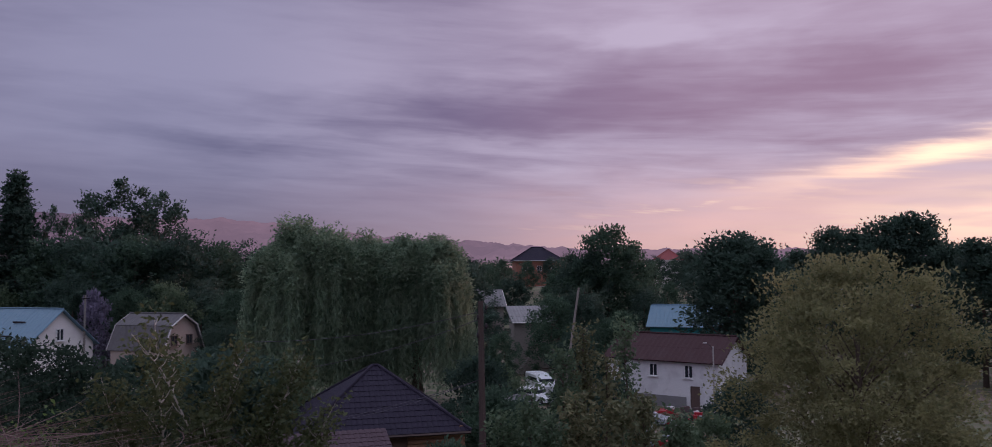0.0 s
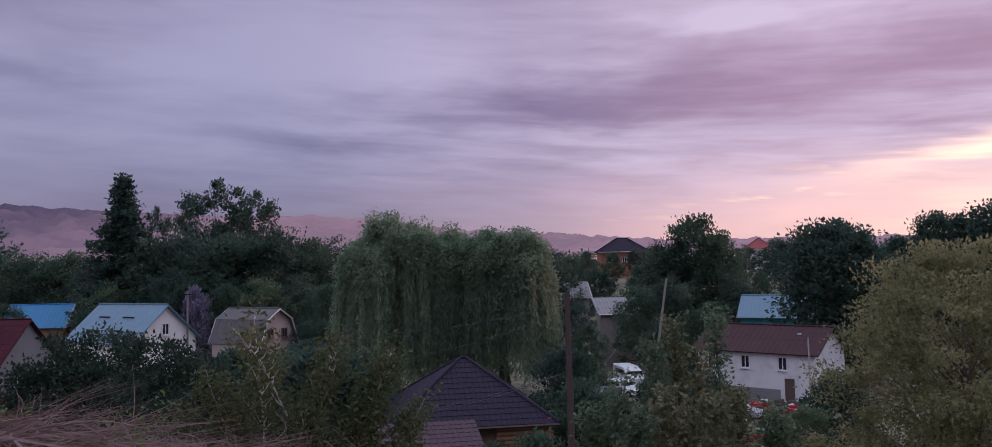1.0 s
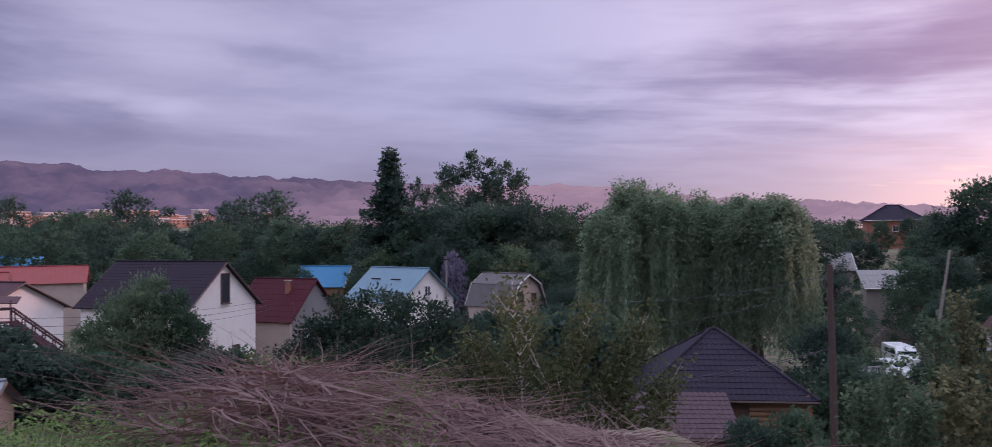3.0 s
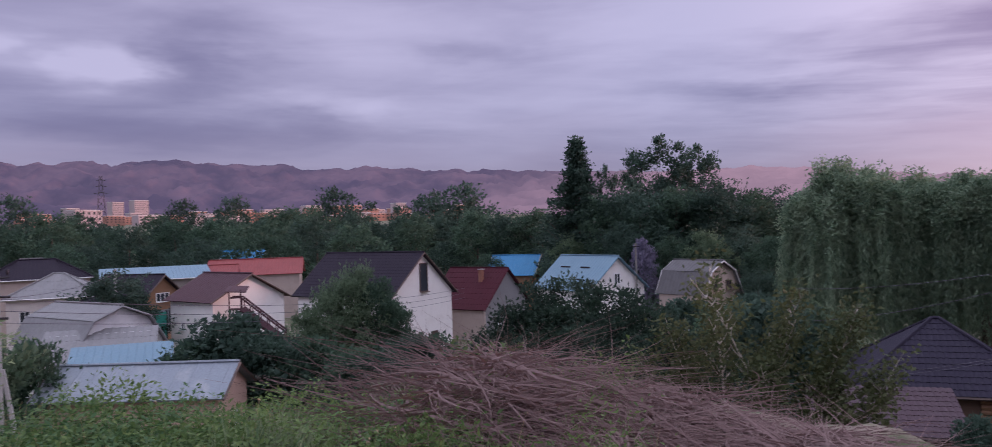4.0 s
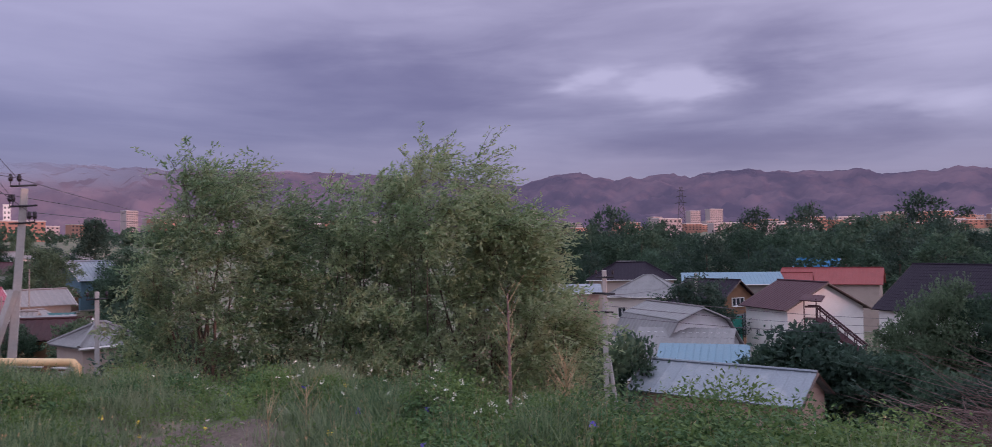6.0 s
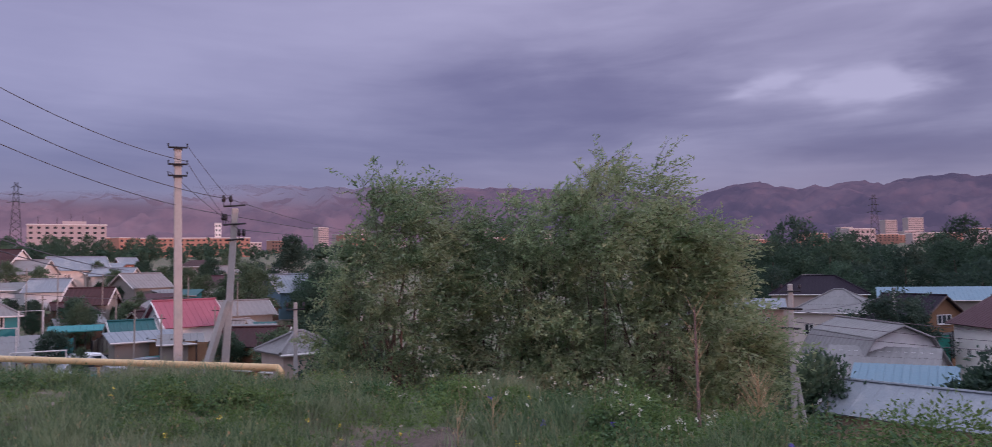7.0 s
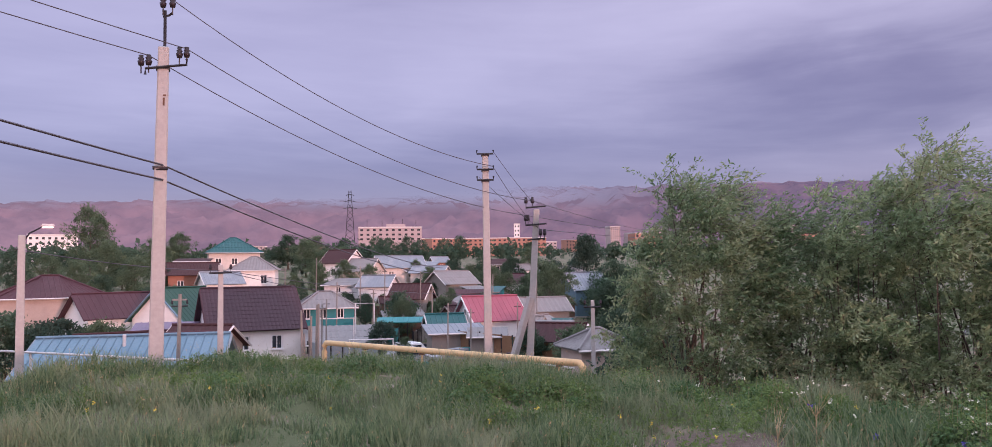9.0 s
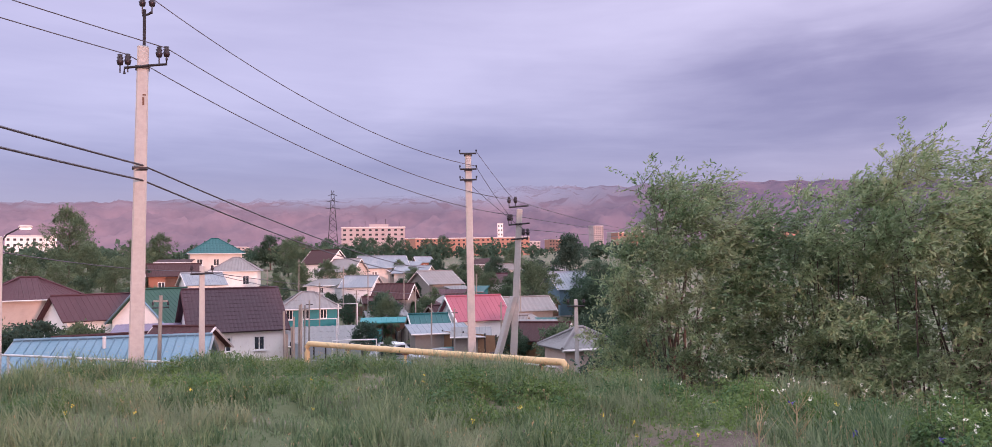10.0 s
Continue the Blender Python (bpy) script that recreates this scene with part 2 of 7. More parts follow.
M = {
    "plaster": surface("white_plaster", (0.78, 0.74, 0.72), 0.9, 0.15, 1, 0.3, tint=(0.55, 0.5, 0.48)),
    "whitewash": surface("weathered_whitewash", (0.70, 0.68, 0.69), 0.9, 0.25, 1, 0.4, tint=(0.42, 0.40, 0.42), stain=0.5),
    "cream": surface("cream_plaster", (0.60, 0.53, 0.49), 0.9, 0.15, 1, 0.3),
    "beige": surface("beige_render", (0.44, 0.35, 0.31), 0.9, 0.2, 1, 0.3),
    "brick": surface("red_brick", (0.30, 0.135, 0.095), 0.9, 0.35, 2, 0.5),
    "paleb": surface("pale_brick", (0.50, 0.33, 0.27), 0.9, 0.35, 2, 0.5, tint=(0.36, 0.24, 0.2)),
    "orangebrick": surface("orange_brick", (0.42, 0.20, 0.12), 0.9, 0.35, 2, 0.5),
    "timber": surface("stained_timber", (0.26, 0.145, 0.085), 0.7, 0.4, 2, 0.4),
    "log": surface("dark_log", (0.16, 0.10, 0.075), 0.8, 0.4, 2, 0.5),
    "greywood": surface("grey_weathered_wood", (0.27, 0.24, 0.22), 0.9, 0.45, 2, 0.5),
    "polewood": surface("tarred_pole_wood", (0.085, 0.06, 0.055), 0.85, 0.4, 2, 0.5),
    "tealpaint": surface("teal_paint", (0.035, 0.22, 0.235), 0.6, 0.2, 1, 0.2),
    "concrete": surface("concrete", (0.42, 0.39, 0.38), 0.92, 0.25, 1.4, 0.4, tint=(0.33, 0.29, 0.27)),
    "slate": surface("asbestos_sheet", (0.23, 0.22, 0.225), 0.9, 0.3, 1, 0.4, tint=(0.17, 0.165, 0.165), stain=0.6),
    "darkslate": surface("old_asbestos_sheet", (0.13, 0.12, 0.125), 0.9, 0.3, 1, 0.4, tint=(0.09, 0.085, 0.085), stain=0.6),
    "zinc": surface("galvanised_sheet", (0.22, 0.24, 0.275), 0.55, 0.2, 1, 0.15, 0.35, tint=(0.34, 0.34, 0.35), stain=0.5),
    "bluesheet": surface("pale_blue_sheet", (0.13, 0.215, 0.28), 0.5, 0.15, 1, 0.1, 0.15, tint=(0.17, 0.24, 0.29)),
    "bluetarp": surface("bright_blue_sheet", (0.04, 0.19, 0.36), 0.5, 0.2, 1, 0.2),
    "purple": surface("dark_plum_metal_tile", (0.060, 0.034, 0.044), 0.65, 0.2, 1, 0.1, 0.0, spec=0.2),
    "darktile": surface("near_black_metal_tile", (0.024, 0.017, 0.028), 0.7, 0.2, 1, 0.1, 0.0, spec=0.12),
    "plumhip": surface("charcoal_metal_tile", (0.022, 0.017, 0.032), 0.7, 0.2, 1, 0.1, 0.0, spec=0.15),
    "brownroof": surface("brown_sheet_roof", (0.080, 0.038, 0.047), 0.65, 0.3, 1, 0.2, spec=0.15),
    "rustroof": surface("rusty_brown_roof", (0.062, 0.031, 0.034), 0.9, 0.35, 1, 0.3, tint=(0.06, 0.035, 0.038), stain=0.6),
    "redroof": surface("red_sheet_roof", (0.25, 0.055, 0.055), 0.6, 0.2, 1, 0.2),
    "maroon": surface("maroon_roof", (0.062, 0.013, 0.021), 0.7, 0.25, 1, 0.2, spec=0.1),
    "pinkroof": surface("faded_pink_red_roof", (0.30, 0.090, 0.125), 0.6, 0.2, 1, 0.2),
    "tealroof": surface("teal_metal_tile", (0.014, 0.085, 0.092), 0.5, 0.2, 1, 0.1),
    "violetroof": surface("violet_sheet_roof", (0.17, 0.13, 0.20), 0.5, 0.2, 1, 0.1),
    "greenroof": surface("green_sheet_roof", (0.022, 0.070, 0.050), 0.55, 0.2, 1, 0.15),
    "bluewall": surface("blue_cladding", (0.03, 0.10, 0.38), 0.5, 0.15, 1, 0.1),
    "orange": surface("ochre_facade", (0.40, 0.21, 0.16), 0.9, 0.2, 0.3, 0.0),
    "block": surface("pale_block_facade", (0.43, 0.35, 0.35), 0.9, 0.2, 0.2, 0.0),
    "frame": surface("white_window_frame", (0.75, 0.74, 0.74), 0.5, 0.1, 2, 0.0),
    "darkframe": surface("brown_window_frame", (0.12, 0.08, 0.07), 0.6, 0.2, 2, 0.0),
    "trim": surface("painted_trim", (0.62, 0.58, 0.58), 0.6, 0.2, 1, 0.1),
    "iron": surface("dark_iron", (0.05, 0.045, 0.05), 0.55, 0.3, 3, 0.2, 0.6),
    "rust": surface("rusty_iron", (0.16, 0.085, 0.06), 0.85, 0.4, 3, 0.4, 0.2),
    "porcelain": surface("brown_porcelain", (0.035, 0.025, 0.03), 0.25, 0.1, 3, 0.0),
    "wire": surface("aluminium_wire", (0.10, 0.09, 0.11), 0.6, 0.1, 1, 0.0, 0.3),
    "gas": surface("yellow_pipe_paint", (0.62, 0.45, 0.25), 0.55, 0.2, 1, 0.2, tint=(0.42, 0.25, 0.12)),
    "fence": surface("grey_fence_sheet", (0.26, 0.29, 0.32), 0.55, 0.2, 1, 0.1),
    "greenfence": surface("green_gate_paint", (0.03, 0.22, 0.17), 0.5, 0.2, 1, 0.1),
    "carwhite": surface("white_car_paint", (0.75, 0.76, 0.78), 0.25, 0.05, 1, 0.0),
    "cargrey": surface("silver_car_paint", (0.35, 0.37, 0.40), 0.3, 0.05, 1, 0.0, 0.5),
    "carred": surface("red_car_paint", (0.35, 0.03, 0.04), 0.3, 0.05, 1, 0.0),
    "tyre": surface("rubber", (0.02, 0.02, 0.02), 0.9, 0.2, 3, 0.2),
    "junk": surface("scrap_heap", (0.14, 0.10, 0.10), 0.9, 0.6, 1.5, 0.6, tint=(0.25, 0.12, 0.11), stain=0.6, per=0.5),
    "stone": surface("stone", (0.40, 0.33, 0.30), 0.95, 0.3, 2, 0.5),
    "soil": surface("trodden_soil", (0.150, 0.112, 0.096), 0.95, 0.6, 2.5, 1.0, tint=(0.085, 0.080, 0.055), stain=0.8),
    "bark": surface("bark", (0.115, 0.085, 0.07), 0.95, 0.5, 3, 0.8),
    "birch": surface("pale_bark", (0.46, 0.40, 0.35), 0.9, 0.5, 3, 0.4),
    "twig": surface("dry_twig", (0.225, 0.145, 0.138), 0.95, 0.4, 3, 0.3, tint=(0.33, 0.235, 0.215)),
    "straw": surface("dry_straw", (0.46, 0.33, 0.20), 0.95, 0.3, 3, 0.2),
    "glass": glass(),
    "dullglass": glass("dusty_far_glass", 0.45, 1.25),
    "leaf": foliage("broad_leaf", (0.045, 0.082, 0.054), (0.094, 0.150, 0.098), 0.5),
    "leafdark": foliage("dark_leaf", (0.036, 0.066, 0.050), (0.074, 0.116, 0.086), 0.5),
    # leaf colour darkened for the shade of trees seen against the sunset
    "backlitleaf": foliage("backlit_dark_leaf", (0.020, 0.038, 0.026), (0.046, 0.076, 0.050), 0.35),
    "leaflight": foliage("light_leaf", (0.076, 0.122, 0.070), (0.148, 0.198, 0.120), 0.5),
    "willow": foliage("willow_leaf", (0.120, 0.190, 0.125), (0.285, 0.365, 0.240), 0.6, (0.33, 0.39, 0.26)),
    "osier": foliage("osier_leaf", (0.145, 0.230, 0.110), (0.365, 0.435, 0.240), 0.58, (0.46, 0.47, 0.29), 0.42, 0.5),
    "osierdark": foliage("dark_osier_leaf", (0.090, 0.165, 0.082), (0.255, 0.335, 0.180), 0.55, (0.36, 0.39, 0.24), 0.42, 0.5),
    "birchleaf": foliage("birch_leaf", (0.062, 0.082, 0.036), (0.128, 0.138, 0.062), 0.45),
    "rusty": foliage("bronze_leaf", (0.109, 0.130, 0.067), (0.208, 0.190, 0.103)),
    "lilac": foliage("lilac_bloom", (0.17, 0.145, 0.215), (0.29, 0.25, 0.35), 0.2),
    "grass": foliage("grass_blade", (0.078, 0.145, 0.070), (0.350, 0.410, 0.225), 0.55, (0.46, 0.44, 0.30), 0.45, 0.45),
    "weed": foliage("weed_leaf", (0.078, 0.142, 0.046), (0.172, 0.235, 0.078), 0.45),
    "nettle": foliage("nettle_leaf", (0.052, 0.110, 0.045), (0.109, 0.185, 0.073), 0.4),
    "ashleaf": foliage("ash_leaf", (0.160, 0.170, 0.080), (0.300, 0.280, 0.145), 0.6),
    "petalw": surface("white_petal", (0.75, 0.73, 0.62), 0.8, 0.1, 3, 0.0),
    "petaly": surface("yellow_petal", (0.70, 0.55, 0.10), 0.8, 0.1, 3, 0.0),
    "petalv": surface("violet_petal", (0.15, 0.11, 0.45), 0.8, 0.1, 3, 0.0),
}


def make_ground_mat():
    m = bpy.data.materials.new("grassy_earth")
    m.use_nodes = True
    n = Nodes(m.node_tree)
    o = n.add("ShaderNodeTexCoord").outputs["Object"]
    fine, mid, wide = n.noise(o, 6.0, 6.0, 0.7), n.noise(o, 0.7, 5.0, 0.6, 0.5), n.noise(o, 0.045, 4.0, 0.6)
    turf = n.mix(fine, (0.045, 0.062, 0.022), (0.095, 0.105, 0.045))
    soil = n.mix(fine, (0.13, 0.095, 0.075), (0.24, 0.18, 0.145))
    col = n.mix(n.smooth(mid, 0.44, 0.58), turf, soil)
    col = n.mix(n.smooth(wide, 0.45, 0.6, 0.0, 0.6), col, (0.07, 0.085, 0.035))
    p = n.add("ShaderNodeBsdfPrincipled", {"Base Color": col, "Roughness": 0.95})
    n.put(p.inputs["Normal"], n.add("ShaderNodeBump", {"Strength": 0.7, "Distance": 0.04, "Height": fine}))
    n.put(n.add("ShaderNodeOutputMaterial").inputs[0], p)
    return m


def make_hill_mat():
    """Far mountains, miles of dusky air put in as emitted colour, their tops in the cloud toward the town."""
    m = bpy.data.materials.new("far_mountain_haze_glow")
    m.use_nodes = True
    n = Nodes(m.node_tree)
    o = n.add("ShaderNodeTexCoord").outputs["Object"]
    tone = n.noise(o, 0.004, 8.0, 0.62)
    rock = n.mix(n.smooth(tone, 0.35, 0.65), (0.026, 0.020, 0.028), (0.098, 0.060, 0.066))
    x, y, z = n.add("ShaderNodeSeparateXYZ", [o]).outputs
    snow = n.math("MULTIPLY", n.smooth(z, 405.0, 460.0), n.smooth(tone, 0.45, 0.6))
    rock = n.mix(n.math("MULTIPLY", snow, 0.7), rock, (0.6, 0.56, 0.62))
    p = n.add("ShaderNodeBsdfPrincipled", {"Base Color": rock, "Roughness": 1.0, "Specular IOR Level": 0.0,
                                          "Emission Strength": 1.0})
    # sunset pink toward the town is put into the emission colour
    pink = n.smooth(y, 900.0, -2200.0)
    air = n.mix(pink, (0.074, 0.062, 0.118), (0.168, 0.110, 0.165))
    # the emission standing in for haze is paler and pinker under the sunset
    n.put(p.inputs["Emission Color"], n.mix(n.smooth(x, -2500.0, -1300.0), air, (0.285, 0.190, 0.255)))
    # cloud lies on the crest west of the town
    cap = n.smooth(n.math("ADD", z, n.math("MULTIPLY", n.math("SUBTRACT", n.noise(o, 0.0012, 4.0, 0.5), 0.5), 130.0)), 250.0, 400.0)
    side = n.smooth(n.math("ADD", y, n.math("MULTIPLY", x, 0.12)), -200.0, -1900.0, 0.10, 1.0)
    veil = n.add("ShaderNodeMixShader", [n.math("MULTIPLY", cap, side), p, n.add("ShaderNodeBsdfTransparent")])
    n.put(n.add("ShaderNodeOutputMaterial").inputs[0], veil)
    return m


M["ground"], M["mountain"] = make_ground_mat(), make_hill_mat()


# ---- building kit ----
def spot(az, d, z=0.0):
    """A place d metres off in the direction az, in degrees to the left of straight ahead."""
    a = radians(az)
    return Vector((-d * math.sin(a), d * math.cos(a), z))


def ease(v, lo, hi):
    t = np.clip((v - lo) / (hi - lo), 0, 1)
    return t * t * (3 - 2 * t)


CREST_AZ = [-180, -60, 0, 13, 27, 35, 47, 59, 68, 76, 85, 98, 107, 118, 126, 133, 140, 165, 180]
CREST_R = [5.0, 4.2, 4.2, 5.6, 6.8, 7.0, 5.7, 5.5, 6.2, 7.3, 8.7, 9.9, 11.0, 13.8, 14.4, 13.9, 13.0, 9.0, 5.0]


def land(az, r):
    """Height of the ground: a grassy knoll, its slope, the valley with the houses, and the rise beyond."""
    az, r = np.asarray(az, float), np.asarray(r, float)
    a = (az + 180) % 360 - 180
    crest = np.interp(a, CREST_AZ, CREST_R)
    left = ease(a, 78, 112) * (1 - ease(a, 165, 180))
    floor = -12.0 + 5.3 * left
    steep = 0.36 - 0.17 * left
    slope = -1.68 - steep * np.maximum(r - crest, 0) * ease(r - crest, 0, 5)
    hollow = np.maximum(slope, floor)
    k = ease(r - crest, -2, 6)
    z = -1.68 + k * (hollow + 1.68)
    bumps = 0.10 * np.sin(r * 1.1 + a * 0.21) * np.sin(a * 0.33 + 0.4) + 0.05 * np.sin(r * 2.7 - a * 0.5)
    z = z + bumps * ease(r, 2.0, 4.4) * (1 - ease(r, 20, 40))
    rise_left = 0.062 * np.maximum(r - 78, 0) * left * (r < 1e9)
    rise_left = np.minimum(rise_left, 9.0) + 0.024 * np.maximum(r - 240, 0) * left
    rise_mid = 0.024 * np.maximum(r - 170, 0) * (1 - left) * ease(a, 10, 45)
    rise_mid = rise_mid + 0.014 * np.clip(r - 600, 0, 1100) * (1 - left) * ease(a, 10, 45)
    rise_right = 0.075 * np.clip(r - 100, 0, 110) * (1 - ease(a, 0, 25)) + 0.006 * np.maximum(r - 210, 0) * (1 - ease(a, 10, 45))
    return z + np.minimum(rise_left + rise_mid + rise_right, 75.0)


def ground_z(p):
    return float(land(math.degrees(math.atan2(-p[0], p[1])), math.hypot(p[0], p[1])))


def on_ground(az, d, sink=0.0):
    return spot(az, d, float(land(az, d)) - sink)


def mesh_of(name, verts, faces, mat, smooth=False):
    me = bpy.data.meshes.new(name)
    me.from_pydata([tuple(v) for v in verts], [], faces)
    me.materials.append(mat)
    if smooth:
        me.shade_smooth()
    return me


def quads_mesh(name, v, mat):
    """A mesh of loose four-cornered leaves from an array of shape (n, 4, 3)."""
    n = len(v)
    me = bpy.data.meshes.new(name)
    me.vertices.add(n * 4), me.loops.add(n * 4), me.polygons.add(n)
    me.vertices.foreach_set("co", v.reshape(-1).astype(np.float32))
    me.loops.foreach_set("vertex_index", np.arange(n * 4, dtype=np.int32))
    me.polygons.foreach_set("loop_start", np.arange(0, n * 4, 4, dtype=np.int32))
    me.update(calc_edges=True)
    me.materials.append(mat)
    return me


def part(name, bm, material, parent=None, label="", smooth=False):
    """One mesh object, under its thing or part."""
    if isinstance(bm, bmesh.types.BMesh):
        me = bpy.data.meshes.new(name)
        bm.to_mesh(me)
        bm.free()
        me.materials.append(material)
        if smooth:
            me.shade_smooth()
    else:
        me = bm
    ob = new(name, me)
    if parent is not None:
        ob.parent = parent
    if label:
        ob["label"] = label
    return ob


def thing(name, label, category, at, turn=0.0, group="", kind=""):
    e = new(name)
    e.empty_display_size = 0.3
    e.matrix_world = Matrix.Translation(at) @ Matrix.Rotation(radians(turn), 4, "Z")
    return tagged(e, label, category, group, kind)


def box(bm, c, s, turn=0.0, bevel=0.0):
    m = Matrix.Translation(c) @ Matrix.Rotation(radians(turn), 4, "Z") @ Matrix.Diagonal((*s, 1))
    r = bmesh.ops.create_cube(bm, size=1, matrix=m)
    if bevel:
        e = {x for v in r["verts"] for x in v.link_edges}
        bmesh.ops.bevel(bm, geom=list(e), offset=bevel, segments=2, affect="EDGES")
    return bm


def boxes(*items):
    bm = bmesh.new()
    for it in items:
        box(bm, *it)
    return bm


def tube(bm, pts, radii, sides=8, cap=True):
    """A round bar along the points, of changing thickness."""
    rings = []
    pts = [Vector(p) for p in pts]
    for i, p in enumerate(pts):
        d = (pts[min(i + 1, len(pts) - 1)] - pts[max(i - 1, 0)]).normalized()
        u = d.cross(Vector((0, 0, 1)) if abs(d.z) < 0.95 else Vector((1, 0, 0))).normalized()
        w = d.cross(u)
        r = float(radii[i] if hasattr(radii, "__len__") else radii)
        rings.append([bm.verts.new(p + r * (math.cos(t) * u + math.sin(t) * w)) for t in (2 * math.pi * k / sides for k in range(sides))])
    for a, b in zip(rings, rings[1:]):
        for k in range(sides):
            bm.faces.new((a[k], a[(k + 1) % sides], b[(k + 1) % sides], b[k]))
    if cap:
        bm.faces.new(rings[0][::-1]), bm.faces.new(rings[-1])
    return bm


def tubes(*items):
    bm = bmesh.new()
    for it in items:
        tube(bm, *it)
    return bm


def sheet(el, er, tr, tl, kind="seam", step=0.5, high=0.03, thick=0.09):
    """One slope of a roof: eave left and right, top right and left; ribbed, waved or tiled sheet on boards."""
    el, er, tr, tl = (Vector(p) for p in (el, er, tr, tl))
    run = (er - el)
    length = run.length
    along = run / length
    up = ((tl + tr) / 2 - (el + er) / 2)
    up = up - along * up.dot(along)
    tall = up.length
    updir = up / tall
    n = along.cross(updir)
    tls, trs = (tl - el).dot(along), (tr - el).dot(along)
    verts, faces = [], []
    if kind == "seam":
        prof = []
        s = 0.0
        while s < length:
            prof += [(s, 0), (s + step * 0.80, 0), (s + step * 0.86, high), (s + step * 0.94, high)]
            s += step
        rows = [0.0, 1.0]
        drop = [0, 0]
    elif kind == "wave":
        k = max(2, int(length / step)) * 4
        prof = [(length * i / k, high * math.sin(i * math.pi / 2)) for i in range(k)]
        m = max(1, int(tall / 1.5))
        rows, drop = [], []
        for i in range(m):
            rows += [i / m, (i + 0.995) / m]
            drop += [0.02, 0.0]
    else:
        k = max(2, int(length / step)) * 4
        prof = [(length * i / k, high * (0, 0.7, 1, 0.7)[i % 4]) for i in range(k)]
        m = max(2, int(tall / (step * 1.5)))
        rows, drop = [], []
        for i in range(m):
            rows += [i / m, (i + 0.99) / m]
            drop += [high * 0.7, 0.0]
    prof.append((length, 0))
    for v, lift in zip(rows, drop):
        lo, hi = tls * v, length + (trs - length) * v
        base = el + updir * (tall * v)
        for s, h in prof:
            s = min(max(s, lo), hi)
            verts.append(base + along * s + n * (h + lift))
    w = len(prof)
    for r in range(len(rows) - 1):
        for c in range(w - 1):
            faces.append((r * w + c, r * w + c + 1, (r + 1) * w + c + 1, (r + 1) * w + c))
    o = len(verts)
    for off in (-0.012, -thick):
        verts += [p + n * off for p in (el, er, tr, tl)]
    faces += [(o, o + 1, o + 2, o + 3), (o + 7, o + 6, o + 5, o + 4)]
    faces += [(o + i, o + 4 + i, o + 4 + (i + 1) % 4, o + (i + 1) % 4) for i in range(4)]
    return verts, faces


def wall_slab(length, height, holes, thick=0.3, peak=None):
    """A wall along x with its outer face at y = 0, cut by openings (x centre, sill, width, height); peak: gable outline above."""
    bm = bmesh.new()
    xs = sorted({-length / 2, length / 2, *[h[0] - h[2] / 2 for h in holes if h[1] < height], *[h[0] + h[2] / 2 for h in holes if h[1] < height]})
    zs = sorted({0.0, height, *[h[1] for h in holes if h[1] < height], *[min(h[1] + h[3], height) for h in holes if h[1] < height]})
    for x0, x1 in zip(xs, xs[1:]):
        for z0, z1 in zip(zs, zs[1:]):
            cx, cz = (x0 + x1) / 2, (z0 + z1) / 2
            if not any(abs(cx - h[0]) < h[2] / 2 and h[1] < cz < h[1] + h[3] for h in holes):
                box(bm, (cx, thick / 2, cz), (x1 - x0, thick, z1 - z0))
    if peak:
        front = [bm.verts.new((x, 0, z)) for x, z in peak]
        back = [bm.verts.new((x, thick, z)) for x, z in peak]
        bm.faces.new(front), bm.faces.new(back[::-1])
        for i in range(len(peak)):
            j = (i + 1) % len(peak)
            bm.faces.new((front[j], front[i], back[i], back[j]))
    bmesh.ops.remove_doubles(bm, verts=bm.verts, dist=0.0005)
    return bm


def window(parent, m, w, h, frame_mat, bars=1, deep=0.12):
    """Frame, sill, glazing bars and panes set into an opening; m: centre of the opening's foot, outside along -y."""
    bm = boxes(((-w / 2 + 0.04, deep, h / 2), (0.08, 0.09, h)), ((w / 2 - 0.04, deep, h / 2), (0.08, 0.09, h)),
               ((0, deep, 0.04), (w - 0.16, 0.09, 0.08)), ((0, deep, h - 0.04), (w - 0.16, 0.09, 0.08)))
    for i in range(bars):
        box(bm, (-w / 2 + w * (i + 1) / (bars + 1), deep, h / 2), (0.06, 0.08, h - 0.16))
    holder = part("window", bm, frame_mat, parent)
    holder.matrix_local = m
    part("sill", boxes(((0, -0.04, -0.03), (w + 0.16, 0.2, 0.05))), frame_mat, holder)
    for i in range(bars + 1):
        x = -w / 2 + w * (i + 0.5) / (bars + 1)
        part("pane", boxes(((x, deep + 0.01, h / 2), (w / (bars + 1) - 0.07, 0.012, h - 0.16))), M["glass"], holder)
    return holder


